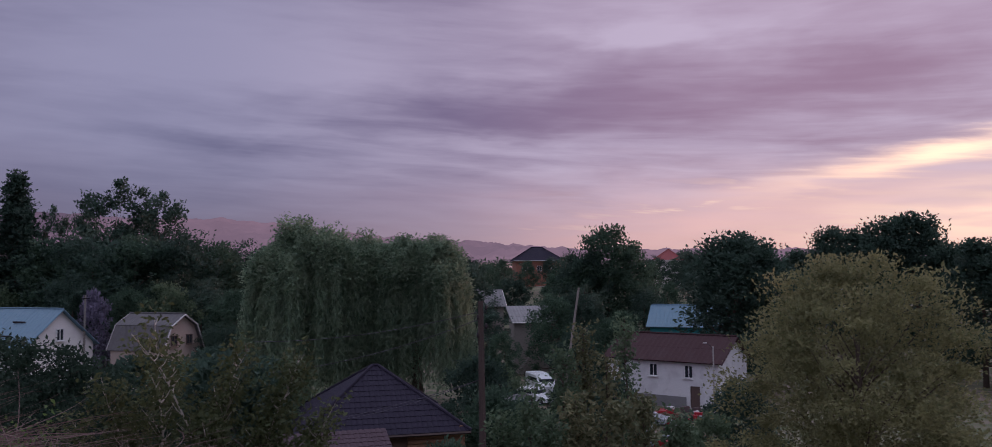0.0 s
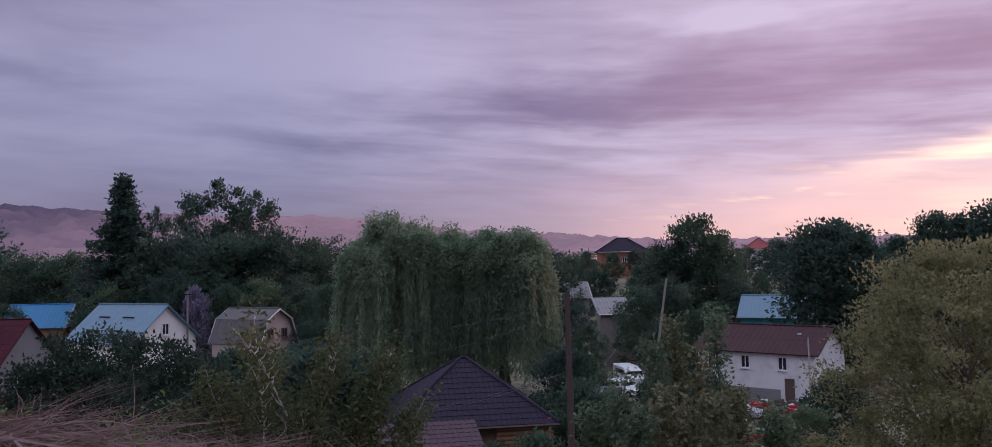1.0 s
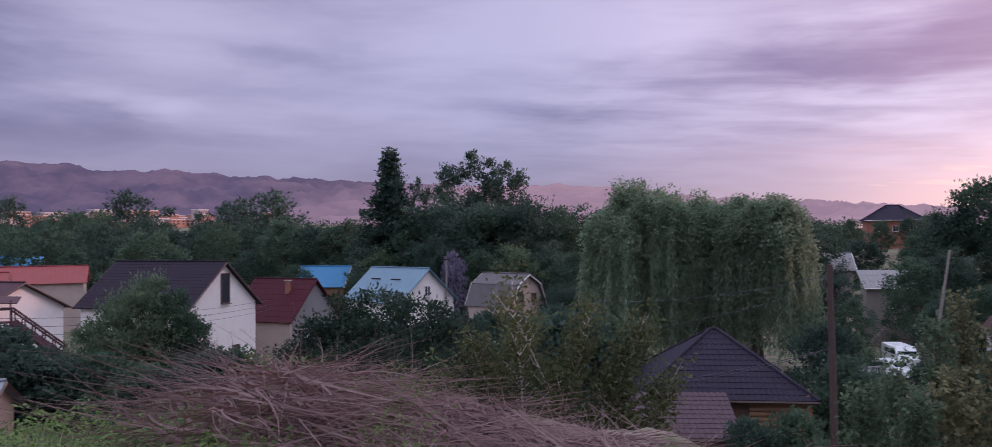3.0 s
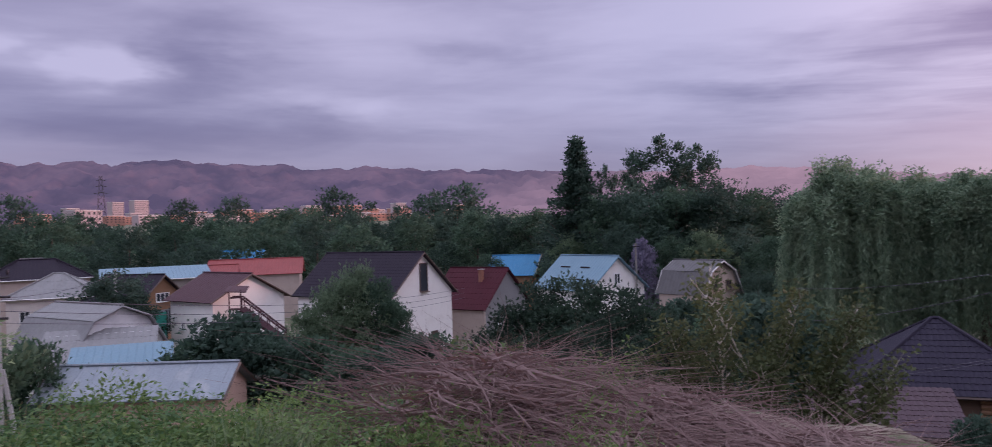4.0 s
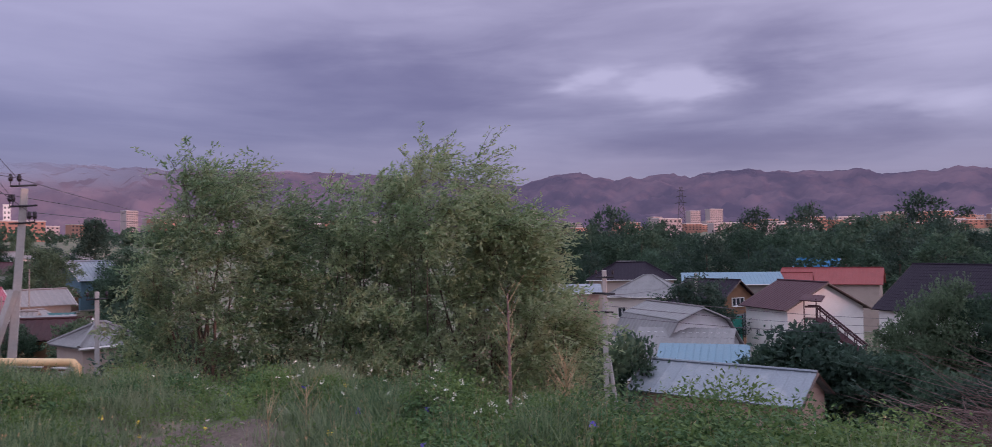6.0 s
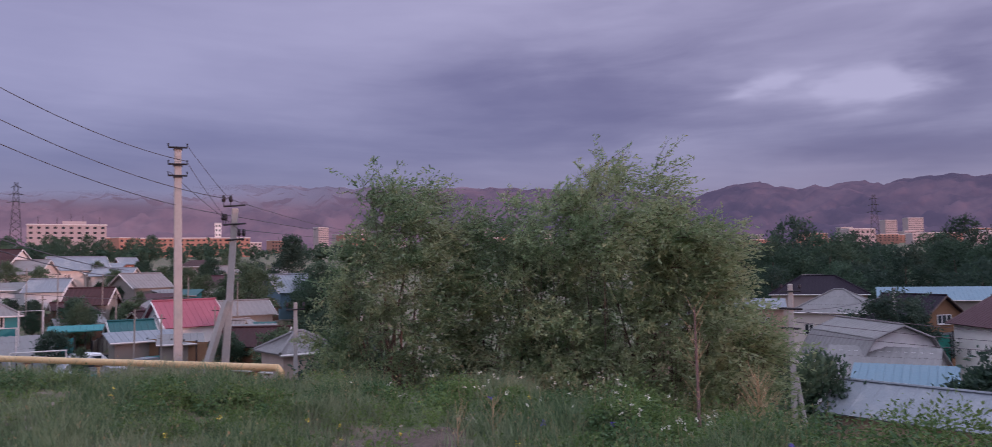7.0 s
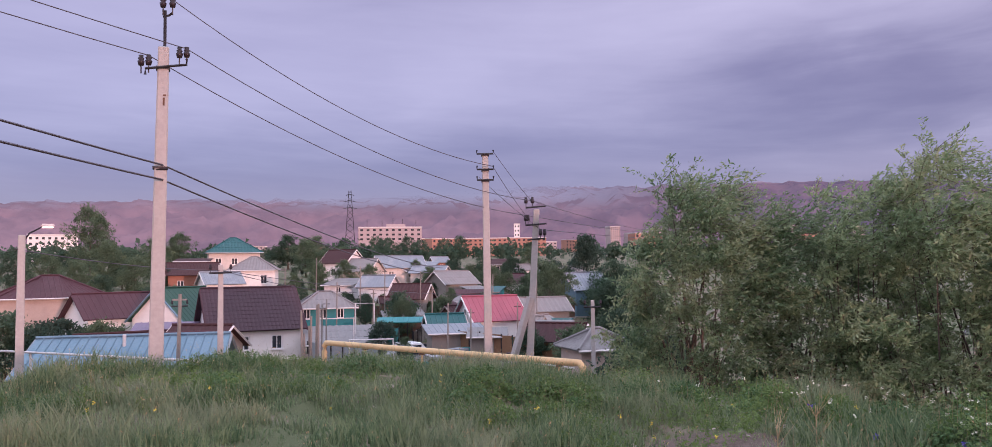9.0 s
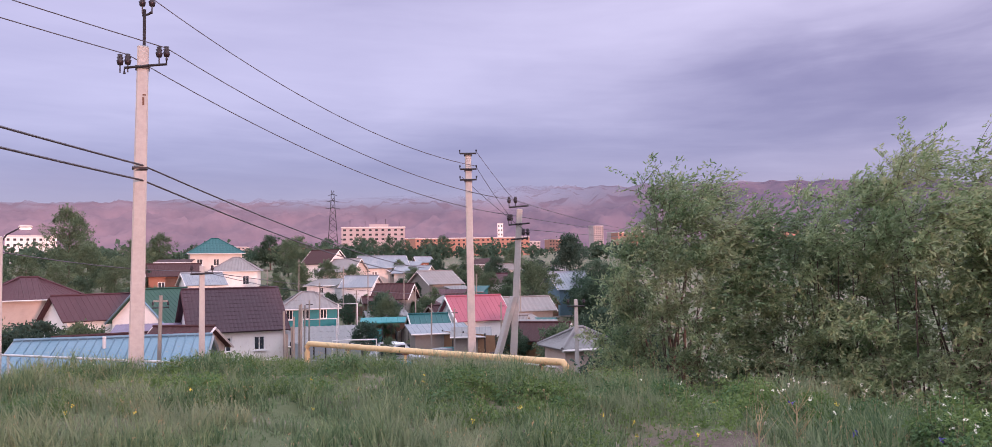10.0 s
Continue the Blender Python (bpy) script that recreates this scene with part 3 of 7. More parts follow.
def house(name, label, category, at, turn, L, W, H, roof, rise, wall, cover, kind="seam", step=0.5, high=0.03, over=0.4,
          windows=(), frame_mat=None, chimney=None, gable=None, ridge=None, base=None, group="", below=1.5, trim=None, doors=(), lean=0.0):
    """A building on its own Empty: walls with openings, slopes, ridge, fascia, windows, doors, chimney. Ridge along x."""
    e = thing(name, label, category, at, turn, group)
    frame_mat = frame_mat or M["frame"]
    sides = {"f": (0, (0, -W / 2, 0), L), "b": (180, (0, W / 2, 0), L), "l": (-90, (-L / 2, 0, 0), W), "r": (90, (L / 2, 0, 0), W)}
    t = 0.3
    for key, (turned, off, length) in sides.items():
        m = Matrix.Translation(off) @ Matrix.Rotation(radians(turned), 4, "Z")
        holes = [(w[1], w[2], w[3], w[4]) for w in (*windows, *doors) if w[0] == key]
        peak = None
        if key in "lr" and roof == "gable":
            peak = [(-W / 2, H + 0.002), (W / 2, H + 0.002), (0, H + rise)]
        elif key in "lr" and roof == "gambrel":
            peak = [(-W / 2, H + 0.002), (W / 2, H + 0.002), (W * 0.33, H + rise * 0.66), (0, H + rise), (-W * 0.33, H + rise * 0.66)]
        elif key in "lr" and roof == "shed":
            peak = [(-W / 2, H + 0.002), (W / 2, H + 0.002), (W / 2, H + rise)] if key == "r" else [(-W / 2, H + 0.002), (W / 2, H + 0.002), (-W / 2, H + rise)]
        elif key == "b" and roof == "shed":
            peak = [(-L / 2, H + 0.002), (L / 2, H + 0.002), (L / 2, H + rise), (-L / 2, H + rise)]
        inset = 0.0 if key in "fb" else 2 * t
        holes2 = [(h[0], h[1], h[2], h[3]) for h in holes]
        mat = (gable or wall) if key in "lr" else wall
        o = part("wall", wall_slab(length - inset, H, holes2, t, peak), mat, e)
        o.matrix_local = m
        for w in windows:
            if w[0] == key and w[2] < H:
                window(e, m @ Matrix.Translation((w[1], 0, w[2])), w[3], w[4], frame_mat, w[5] if len(w) > 5 else 1)
            elif w[0] == key:
                # an attic light stands a little proud of the gable's boards
                window(e, m @ Matrix.Translation((w[1], -0.17, w[2])), w[3], w[4], frame_mat, w[5] if len(w) > 5 else 1)
        for w in doors:
            if w[0] == key:
                d = part("door", boxes(((0, 0.12, w[4] / 2), (w[3] - 0.02, 0.06, w[4] - 0.02))), M["darkframe"], e)
                d.matrix_local = m @ Matrix.Translation((w[1], 0, w[2]))
    part("footing", boxes(((0, 0, -below / 2 + 0.05), (L + 0.12, W + 0.12, below))), base or M["concrete"], e)
    part("loft_floor", boxes(((0, 0, H - 0.08), (L - 2 * t, W - 2 * t, 0.1))), M["greywood"], e)
    o, z = over, H + 0.02
    slopes = []
    hx, hy = L / 2 + o, W / 2 + o
    if roof == "gable":
        g = rise * o / (W / 2)
        top = z + rise + 0.12
        z += 0.12
        slopes = [((-hx, -hy, z - g), (hx, -hy, z - g), (hx, 0, top), (-hx, 0, top)), ((hx, hy, z - g), (-hx, hy, z - g), (-hx, 0, top), (hx, 0, top))]
        ridges = [((-hx, 0, top + 0.05), (hx, 0, top + 0.05))]
    elif roof == "hip":
        g = rise * o / (W / 2)
        r = (L - W if ridge is None else ridge) / 2
        z, top = z + 0.12, z + rise + 0.12
        c = [(-hx, -hy, z - g), (hx, -hy, z - g), (hx, hy, z - g), (-hx, hy, z - g)]
        a, b = (-r, 0, top), (r, 0, top)
        slopes = [(c[0], c[1], b, a), (c[2], c[3], a, b), (c[1], c[2], b, b), (c[3], c[0], a, a)]
        ridges = [(c[0], a), (c[3], a), (c[1], b), (c[2], b)] + ([(a, b)] if r > 0.05 else [])
        ridges = [(Vector(p) + Vector((0, 0, 0.05)), Vector(q) + Vector((0, 0, 0.05))) for p, q in ridges]
    elif roof == "gambrel":
        z += 0.12
        top, mid, my = z + rise, z + rise * 0.66, W * 0.33
        k = rise * 0.66 / (W / 2 - my)
        slopes = [((-hx, -W / 2 - 0.15, z - 0.15 * k), (hx, -W / 2 - 0.15, z - 0.15 * k), (hx, -my, mid), (-hx, -my, mid)), ((-hx, -my - 0.05, mid), (hx, -my - 0.05, mid), (hx, 0, top), (-hx, 0, top)),
                  ((hx, W / 2 + 0.15, z - 0.15 * k), (-hx, W / 2 + 0.15, z - 0.15 * k), (-hx, my, mid), (hx, my, mid)), ((hx, my + 0.05, mid), (-hx, my + 0.05, mid), (-hx, 0, top), (hx, 0, top))]
        ridges = [((-hx, 0, top + 0.05), (hx, 0, top + 0.05))]
    else:
        g = rise * o / W
        z += 0.10
        slopes = [((-hx, -hy, z - g), (hx, -hy, z - g), (hx, hy, z + rise + g), (-hx, hy, z + rise + g))]
        ridges = []
    for s in slopes:
        v, f = sheet(*s, kind, step, high)
        part("roof_slope", mesh_of("roof_slope", v, f, cover), cover, e)
    if ridges:
        for p, q in ridges:
            part("ridge_cap", tubes(([p, q], 0.09, 6)), cover, e)
    tm = trim or M["trim"]
    if roof in ("gable", "gambrel"):
        for x in (-hx - 0.015, hx + 0.015):
            for s in slopes:
                p, q = (Vector(s[0]), Vector(s[3]))
                p.x = q.x = x
                part("bargeboard", tubes(([p - Vector((0, 0, 0.07)), q - Vector((0, 0, 0.07))], 0.085, 4)), tm, e)
    else:
        s = slopes[0]
        part("fascia", tubes(([Vector(s[0]) - Vector((0, 0.02, 0.07)), Vector(s[1]) - Vector((0, 0.02, 0.07))], 0.075, 4)), tm, e)
    if chimney:
        cx, cy, cz, ch = chimney
        c = part("chimney", boxes(((cx, cy, cz + ch / 2), (0.45, 0.45, ch))), M["brick"], e)
        part("cap", boxes(((cx, cy, cz + ch + 0.05), (0.6, 0.6, 0.1))), M["concrete"], c)
    return e


# ---- plants ----
def leaves(rng, centre, spread, size, out=None, droop=0.0, slim=0.5):
    """Leaf quads round the given centres."""
    n = len(centre)
    p = centre + np.clip(rng.normal(0, 1, (n, 3)), -1.7, 1.7) * spread
    d = rng.normal(0, 1, (n, 3))
    if out is not None:
        d = d + out * 1.1
    d[:, 2] -= droop
    d /= np.linalg.norm(d, axis=1, keepdims=True)
    side = np.cross(d, rng.normal(0, 1, (n, 3)))
    side /= np.linalg.norm(side, axis=1, keepdims=True)
    s = size * rng.uniform(0.6, 1.4, (n, 1))
    bend = np.cross(d, side) * s * 0.18
    return np.stack([p, p + d * s * 0.5 + side * s * slim * 0.5 + bend, p + d * s, p + d * s * 0.5 - side * s * slim * 0.5 + bend], 1)


def limbs_mesh(rng, height, radius, targets, lean=(0, 0), sides=6, name="trunk", mat=None, stem=0.75):
    bm = bmesh.new()
    top = Vector((lean[0], lean[1], height * stem))
    pts = [Vector((0, 0, -0.4))] + [top * k + Vector((rng.normal() * radius * 0.5, rng.normal() * radius * 0.5, 0)) for k in (0.25, 0.5, 0.75, 1.0)]
    tube(bm, pts, [radius * 1.25, radius, radius * 0.75, radius * 0.5, radius * 0.2], sides)
    for t in targets:
        t = Vector(t)
        k = min(0.9, max(0.2, (t.z - 0.25 * t.xy.length) / (height * stem) * 0.75))
        a = top * k
        mid = a.lerp(t, 0.5) + Vector((0, 0, -0.06 * (t - a).length))
        r = radius * (1 - k) * 0.55 + radius * 0.06
        tube(bm, [a, mid, t], [r, r * 0.6, r * 0.15], 4, False)
    me = bpy.data.meshes.new(name)
    bm.to_mesh(me)
    bm.free()
    me.materials.append(mat or M["bark"])
    me.shade_smooth()
    return me


def crown_cloud(rng, shape, clumps, per, size, spread, low=0.25, wild=0.25, flat=0.7):
    """Leaf clumps spread over a crown; shape: (height of the crown's foot, top, radius, power of the taper)."""
    foot, top, rad, power = shape
    centres = []
    h = rng.beta(1.3, 1.2, clumps)
    ang = rng.uniform(0, 2 * math.pi, clumps)
    if power < 0:
        prof = np.clip(1.02 - h, 0, 1) ** -power * np.clip(h * 6 + 0.35, 0, 1)
    else:
        prof = np.sin(np.pi * np.clip(h * 0.86 + 0.12, 0, 1)) ** power
    lobes = 1 + wild * np.sin(ang * 3 + h * 9 + rng.uniform(0, 6)) + rng.normal(0, wild * 0.5, clumps)
    rr = rad * prof * lobes * np.sqrt(rng.uniform(low, 1, clumps))
    c = np.stack([np.cos(ang) * rr, np.sin(ang) * rr, foot + (top - foot) * h + rng.normal(0, 0.03 * (top - foot), clumps)], 1)
    mid = np.array([0, 0, foot + (top - foot) * 0.4])
    out = c - mid
    out /= np.linalg.norm(out, axis=1, keepdims=True) + 1e-6
    big = rng.uniform(0.55, 1.35, clumps)
    idx = np.repeat(np.arange(clumps), per)
    v = leaves(rng, c[idx], spread * big[idx][:, None] * np.array([1, 1, flat]), size, out[idx])
    return v, c


def tree_meshes(seed, height, shape, clumps, per, size, spread, leaf, radius=0.2, limbs=14, low=0.25, wild=0.25, bark=None, stem=0.75, flat=0.7):
    rng = np.random.default_rng(seed)
    v, c = crown_cloud(rng, shape, clumps, per, size, spread, low, wild, flat)
    crown = quads_mesh("crown", v, leaf)
    pick = c[rng.choice(len(c), min(limbs, len(c)), replace=False)]
    return crown, limbs_mesh(rng, height, radius, pick, mat=bark, stem=stem)


def plant(name, label, category, meshes, at, turn=0.0, scale=1.0, wide=1.0, group=""):
    e = thing(name, label, category, at, turn, group)
    e.matrix_world = e.matrix_world @ Matrix.Diagonal((scale * wide, scale * wide, scale, 1))
    part("crown", meshes[0], None, e)
    part("trunk", meshes[1], None, e)
    return e



# ---- ground and distance ----
def make_ground():
    rad = np.concatenate([[0.0], np.linspace(1, 22, 64), np.geomspace(22.8, 4700, 96)])
    az = np.arange(-180, 180, 1.5)
    A, R = np.meshgrid(az, rad, indexing="ij")
    Z = land(A, R)
    rng = np.random.default_rng(5)
    Z = Z + rng.normal(0, 0.018, Z.shape) * ease(R, 3, 7) * (R < 30)
    Z[:, 0] = -1.68
    X, Y = -R * np.sin(np.radians(A)), R * np.cos(np.radians(A))
    verts = np.stack([X, Y, Z], -1).reshape(-1, 3)
    n, m = A.shape
    faces = [(i * m + j, i * m + j + 1, ((i + 1) % n) * m + j + 1, ((i + 1) % n) * m + j) for i in range(n) for j in range(m - 1)]
    ob = new("ground", mesh_of("ground", verts, [f[::-1] for f in faces], M["ground"], True))
    tagged(ob, "rough grassy knoll sloping to a settled valley", "ground", kind="structure")


RIDGE_AZ = [-180, -60, -6, 0, 4, 9, 15, 19, 24, 32, 38.5, 42, 44.8, 49.3, 51.5, 54, 58.6, 62, 64, 67.3, 70.5, 74, 80, 90, 100, 105.6, 110, 115, 118, 124, 132, 140, 160, 180]
RIDGE_EL = [1.2, 0.7, 1.6, 2.1, 2.4, 2.7, 3.4, 3.8, 3.7, 4.05, 4.35, 4.4, 4.75, 4.5, 5.0, 4.9, 5.3, 5.0, 5.15, 4.9, 5.5, 4.7, 5.3, 5.7, 5.8, 6.0, 5.7, 5.4, 5.2, 5.1, 4.9, 4.6, 4.4, 3.0]


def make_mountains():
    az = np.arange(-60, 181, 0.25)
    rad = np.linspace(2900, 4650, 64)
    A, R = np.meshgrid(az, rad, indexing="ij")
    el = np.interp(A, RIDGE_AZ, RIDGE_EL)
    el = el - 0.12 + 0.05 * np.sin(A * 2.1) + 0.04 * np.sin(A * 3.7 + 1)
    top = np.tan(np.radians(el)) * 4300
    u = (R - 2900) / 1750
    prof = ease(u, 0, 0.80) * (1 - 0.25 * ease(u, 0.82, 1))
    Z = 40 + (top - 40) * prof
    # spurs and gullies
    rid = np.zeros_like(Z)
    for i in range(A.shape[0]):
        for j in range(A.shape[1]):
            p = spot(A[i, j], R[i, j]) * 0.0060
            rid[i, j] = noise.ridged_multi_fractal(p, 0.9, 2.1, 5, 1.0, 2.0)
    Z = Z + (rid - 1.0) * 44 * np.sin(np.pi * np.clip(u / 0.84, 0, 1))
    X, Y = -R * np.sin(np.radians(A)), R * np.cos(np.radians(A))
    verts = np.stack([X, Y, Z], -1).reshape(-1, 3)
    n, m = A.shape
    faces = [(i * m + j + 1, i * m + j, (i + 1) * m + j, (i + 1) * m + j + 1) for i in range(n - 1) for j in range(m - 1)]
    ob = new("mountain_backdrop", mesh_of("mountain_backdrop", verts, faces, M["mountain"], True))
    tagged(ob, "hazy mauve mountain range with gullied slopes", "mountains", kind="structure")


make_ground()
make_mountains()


# ---- the houses ----
def home(label, az, d, turn, L, W, H, roof, rise, wall, cover, sink=0.0, name="house", category="house", **k):
    return house(name, label, category, on_ground(az, d, sink), az + turn, L, W, H, roof, rise, M[wall], M[cover], **k)


def houses_sunset_side():
    home("hip-roofed log house with charcoal metal-tile roof", 8.45, 47.0, 7, 8.0, 8.1, 3.95, "hip", 2.72, "log", "plumhip",
         kind="tile", step=0.28, high=0.035, over=0.5, ridge=0.3, trim=M["polewood"], base=M["stone"])
    home("low log annexe with charcoal metal-tile roof", 11.6, 39.4, 6, 5.4, 3.6, 3.0, "shed", 1.0, "log", "purple", kind="tile",
         step=0.28, high=0.03, trim=M["polewood"], category="annexe", name="annexe")
    home("whitewashed two-storey house with a rusty brown roof", -12.5, 78.5, -24, 10.8, 7.0, 4.2, "gable", 1.9, "whitewash", "rustroof",
         kind="wave", step=0.5, high=0.03, trim=M["rustroof"],
         windows=[("f", x, z, 0.85, 1.15) for x in (-4.0, -0.8, 2.6) for z in (2.65,)] + [("f", -4.0, 1.02, 0.85, 0.9)], doors=[("f", 3.2, 0.05, 0.9, 1.95)])
    home("teal timber house with a pale blue sheet roof", -13.6, 106, -8, 9.5, 6.5, 5.0, "gable", 2.3, "tealpaint", "bluesheet", trim=M["bluesheet"],
         windows=[("f", x, 2.9, 0.8, 1.1) for x in (-3.6, -1.8, 0.2, 2.0)], chimney=(2.0, 0.5, 6.5, 1.6))
    home("dusky house with a dark hipped roof on the rise", -2.9, 230, 8, 13, 10, 7.6, "hip", 3.4, "brick", "plumhip", over=0.7,
         windows=[("f", x, 4.4, 1.3, 1.4) for x in (-4, 0, 4)])
    home("pavilion with a red pyramid roof on the rise", -12.1, 220, 0, 7, 7, 7.4, "hip", 2.4, "plaster", "redroof", over=0.7, ridge=0.3, category="pavilion", name="pavilion")
    home("grey timber hut with an outside stair", -2.4, 100, 10, 4.6, 4.4, 6.2, "shed", 1.5, "greywood", "slate", kind="wave", step=0.4,
         windows=[("f", 0.6, 3.6, 0.8, 0.9)], category="hut", name="hut")
    home("low grey shed with a slate-sheet roof", -0.8, 59, 30, 2.6, 2.4, 2.0, "gable", 1.0, "greywood", "slate", kind="wave", step=0.4, category="shed", name="shed")
    home("house with a pale blue metal roof and white gable", 30.2, 95, -50, 9.6, 8.2, 5.2, "gable", 3.4, "plaster", "bluesheet", trim=M["bluesheet"],
         windows=[("r", 0, 5.6, 0.9, 1.2), ("r", -1.6, 1.4, 1.1, 1.2)])
    cabin = [o for o in bpy.data.objects if o.get("label", "").startswith("hip-roofed log house")][0]
    for i in range(15):
        part("log", tubes(([(1.2, -4.12, 0.2 + i * 0.255), (4.25, -4.12, 0.2 + i * 0.255)], 0.128, 8)), M["timber"], cabin, "warm brown round log")
        part("log", tubes(([(4.05, -4.3, 0.33 + i * 0.255), (4.05, 4.1, 0.33 + i * 0.255)], 0.128, 8)), M["timber"], cabin, "warm brown round log")
    white = [o for o in bpy.data.objects if o.get("label", "").startswith("whitewashed two-storey")][0]
    part("plinth", boxes(((-1.4, -3.53, 0.5), (7.6, 0.06, 1.0))), M["slate"], white, "grey stained plinth")
    blue = [o for o in bpy.data.objects if o.get("label", "").startswith("house with a pale blue metal roof")][0]
    for x in (-2.2, 1.4):
        for k in (0.28, 0.62):
            y, zz = -4.5 * (1 - k), 5.34 - 0.33 + (3.4 + 0.33) * k
            part("snow_guard", boxes(((x, y, zz + 0.16), (1.7, 0.05, 0.16))), M["iron"], blue)
    home("mansard-roofed cottage with grey sheet roof", 22.7, 92, -42, 6.4, 5.8, 4.6, "gambrel", 3.3, "beige", "darkslate", kind="wave", step=0.5,
         windows=[("r", -1.1, 4.9, 0.9, 1.0), ("r", 1.1, 4.9, 0.9, 1.0), ("r", 0, 1.2, 1.2, 1.2)], frame_mat=M["darkframe"])
    home("cottage with a bright blue roof and timber walls", 35.3, 124, -20, 7.2, 6, 5.4, "gable", 2.6, "timber", "bluetarp")
    home("grey sheet-roofed shed at the foot of the slope", -17.6, 42, 25, 5, 3.2, 1.9, "gable", 0.9, "greywood", "slate", kind="wave", step=0.4, category="shed", name="shed")
    home("small house with a dull grey roof among trees", 1.5, 128, 10, 8, 6, 5.0, "gable", 2.2, "greywood", "slate", kind="wave")
    home("pale-walled house half hidden by trees", -21.5, 150, -15, 9, 7, 5.5, "gable", 2.4, "plaster", "slate")


def houses_middle():
    home("white gabled house with a dark tile roof and tall attic opening", 45.4, 88, -46, 14.0, 9.2, 5.9, "gable", 4.0, "plaster", "darktile", kind="tile",
         step=0.3, high=0.025, over=0.5, trim=M["darkframe"], windows=[("r", 0.25, 5.98, 1.2, 2.95, 0), ("f", -2, 3.3, 1.0, 1.3), ("f", 2, 3.3, 1.0, 1.3)],
         frame_mat=M["darkframe"], doors=[("r", 1.8, 0.1, 1.2, 1.7)])
    home("white two-storey box house with a brown roof", 55.2, 82, -58, 7.4, 7.6, 6.5, "gable", 2.1, "plaster", "brownroof", kind="seam", over=0.5,
         trim=M["darkframe"], windows=[("f", -1.6, 3.6, 0.8, 0.7), ("f", 0.6, 3.6, 0.8, 0.7), ("r", -2.4, 3.2, 1.0, 1.2)], doors=[("r", 0.6, 2.8, 0.9, 2.0)])
    home("house with a steep maroon sheet roof", 38.0, 94, -38, 7.8, 8.6, 3.6, "gable", 4.0, "beige", "maroon", kind="tile", step=0.5,
         gable=M["slate"], trim=M["maroon"], windows=[("r", -1.6, 1.2, 1.0, 1.3), ("r", 1.6, 1.2, 1.0, 1.3)], chimney=(1.5, -1.5, 6, 1.6))
    home("long low brick shed with a galvanised roof", 60.2, 48.5, -24, 9.4, 4.6, 3.9, "gable", 1.25, "paleb", "zinc", kind="seam", step=0.9,
         trim=M["darkframe"], windows=[("r", 0.5, 1.6, 0.7, 1.0)], category="shed", name="shed")
    home("old whitewashed house with grey sheet gable roof", 63.6, 69, -62, 9, 6.6, 4.6, "gambrel", 2.7, "whitewash", "slate", kind="wave", step=0.6, trim=M["slate"],
         windows=[("r", -1.2, 1.2, 1.0, 1.2)])
    home("grey slate-roofed lean-to on the old house", 63.0, 62.5, -8, 6.6, 3.4, 4.1, "shed", 1.5, "whitewash", "slate", kind="wave", step=0.5, category="lean-to", name="lean_to")
    home("lean-to with a pale blue sheet roof", 61.7, 57.5, -4, 5.4, 3.0, 4.0, "shed", 1.0, "greywood", "bluesheet", category="lean-to", name="lean_to")
    home("cream house with a grey hipped roof", 65.2, 101, -10, 8.6, 7.6, 6.5, "hip", 2.2, "cream", "slate", kind="wave", step=0.6,
         windows=[("f", x, 3.9, 1.0, 1.2) for x in (-2.6, 0, 2.6)])
    home("house with a plum-dark hipped roof", 66.4, 126, 0, 12.5, 8, 7.6, "hip", 2.3, "beige", "darktile")
    home("low brick outbuilding with a sheet roof", 70.6, 104, 0, 7, 5, 6.6, "shed", 0.8, "paleb", "zinc", windows=[("f", -1.5, 4.6, 0.9, 1.0), ("f", 1.5, 4.6, 0.9, 1.0)], category="outbuilding", name="outbuilding")
    home("brick house with a dark roof and attic window", 60.9, 96, -44, 7.4, 7.6, 5.4, "gable", 2.9, "orangebrick", "darktile", gable=M["timber"], over=0.5,
         trim=M["darkframe"], windows=[("r", 0, 5.55, 1.9, 0.95, 2)])
    home("long shed with a pale blue sheet roof", 59.6, 118, 4, 13, 6, 7.0, "shed", 1.3, "greywood", "bluesheet", category="shed", name="shed")
    home("long building with a red sheet roof", 53.3, 128, -6, 13, 7, 6.7, "gable", 2.0, "beige", "redroof", category="building", name="building", trim=M["redroof"])
    home("building with a faded red roof", 56.4, 122, -4, 7.5, 6, 6.6, "gable", 1.6, "beige", "redroof", category="building", name="building", trim=M["redroof"])
    home("outhouse with a pale galvanised roof", 44.4, 102, 12, 4.6, 5, 6.4, "gable", 2.0, "plaster", "zinc", category="outhouse", name="outhouse")
    home("cottage with a small dark roof behind trees", 66.0, 185, 10, 8, 6, 6.5, "gable", 2.4, "plaster", "slate")
    home("shed with a bright blue roof among trees", 54.2, 170, 5, 8, 5, 8.2, "gable", 1.4, "plaster", "bluetarp", category="shed", name="shed")
    home("pale brick hut seen through the bushes", 76.0, 58, -30, 3.6, 3.4, 4.6, "gable", 1.5, "paleb", "slate", sink=-3.4, below=5, kind="wave", category="hut", name="hut",
         windows=[("r", 0, 2.6, 0.7, 0.8)])
    home("house with a tin roof among trees", 73.5, 240, 0, 9, 6, 8, "gable", 2.2, "plaster", "zinc")


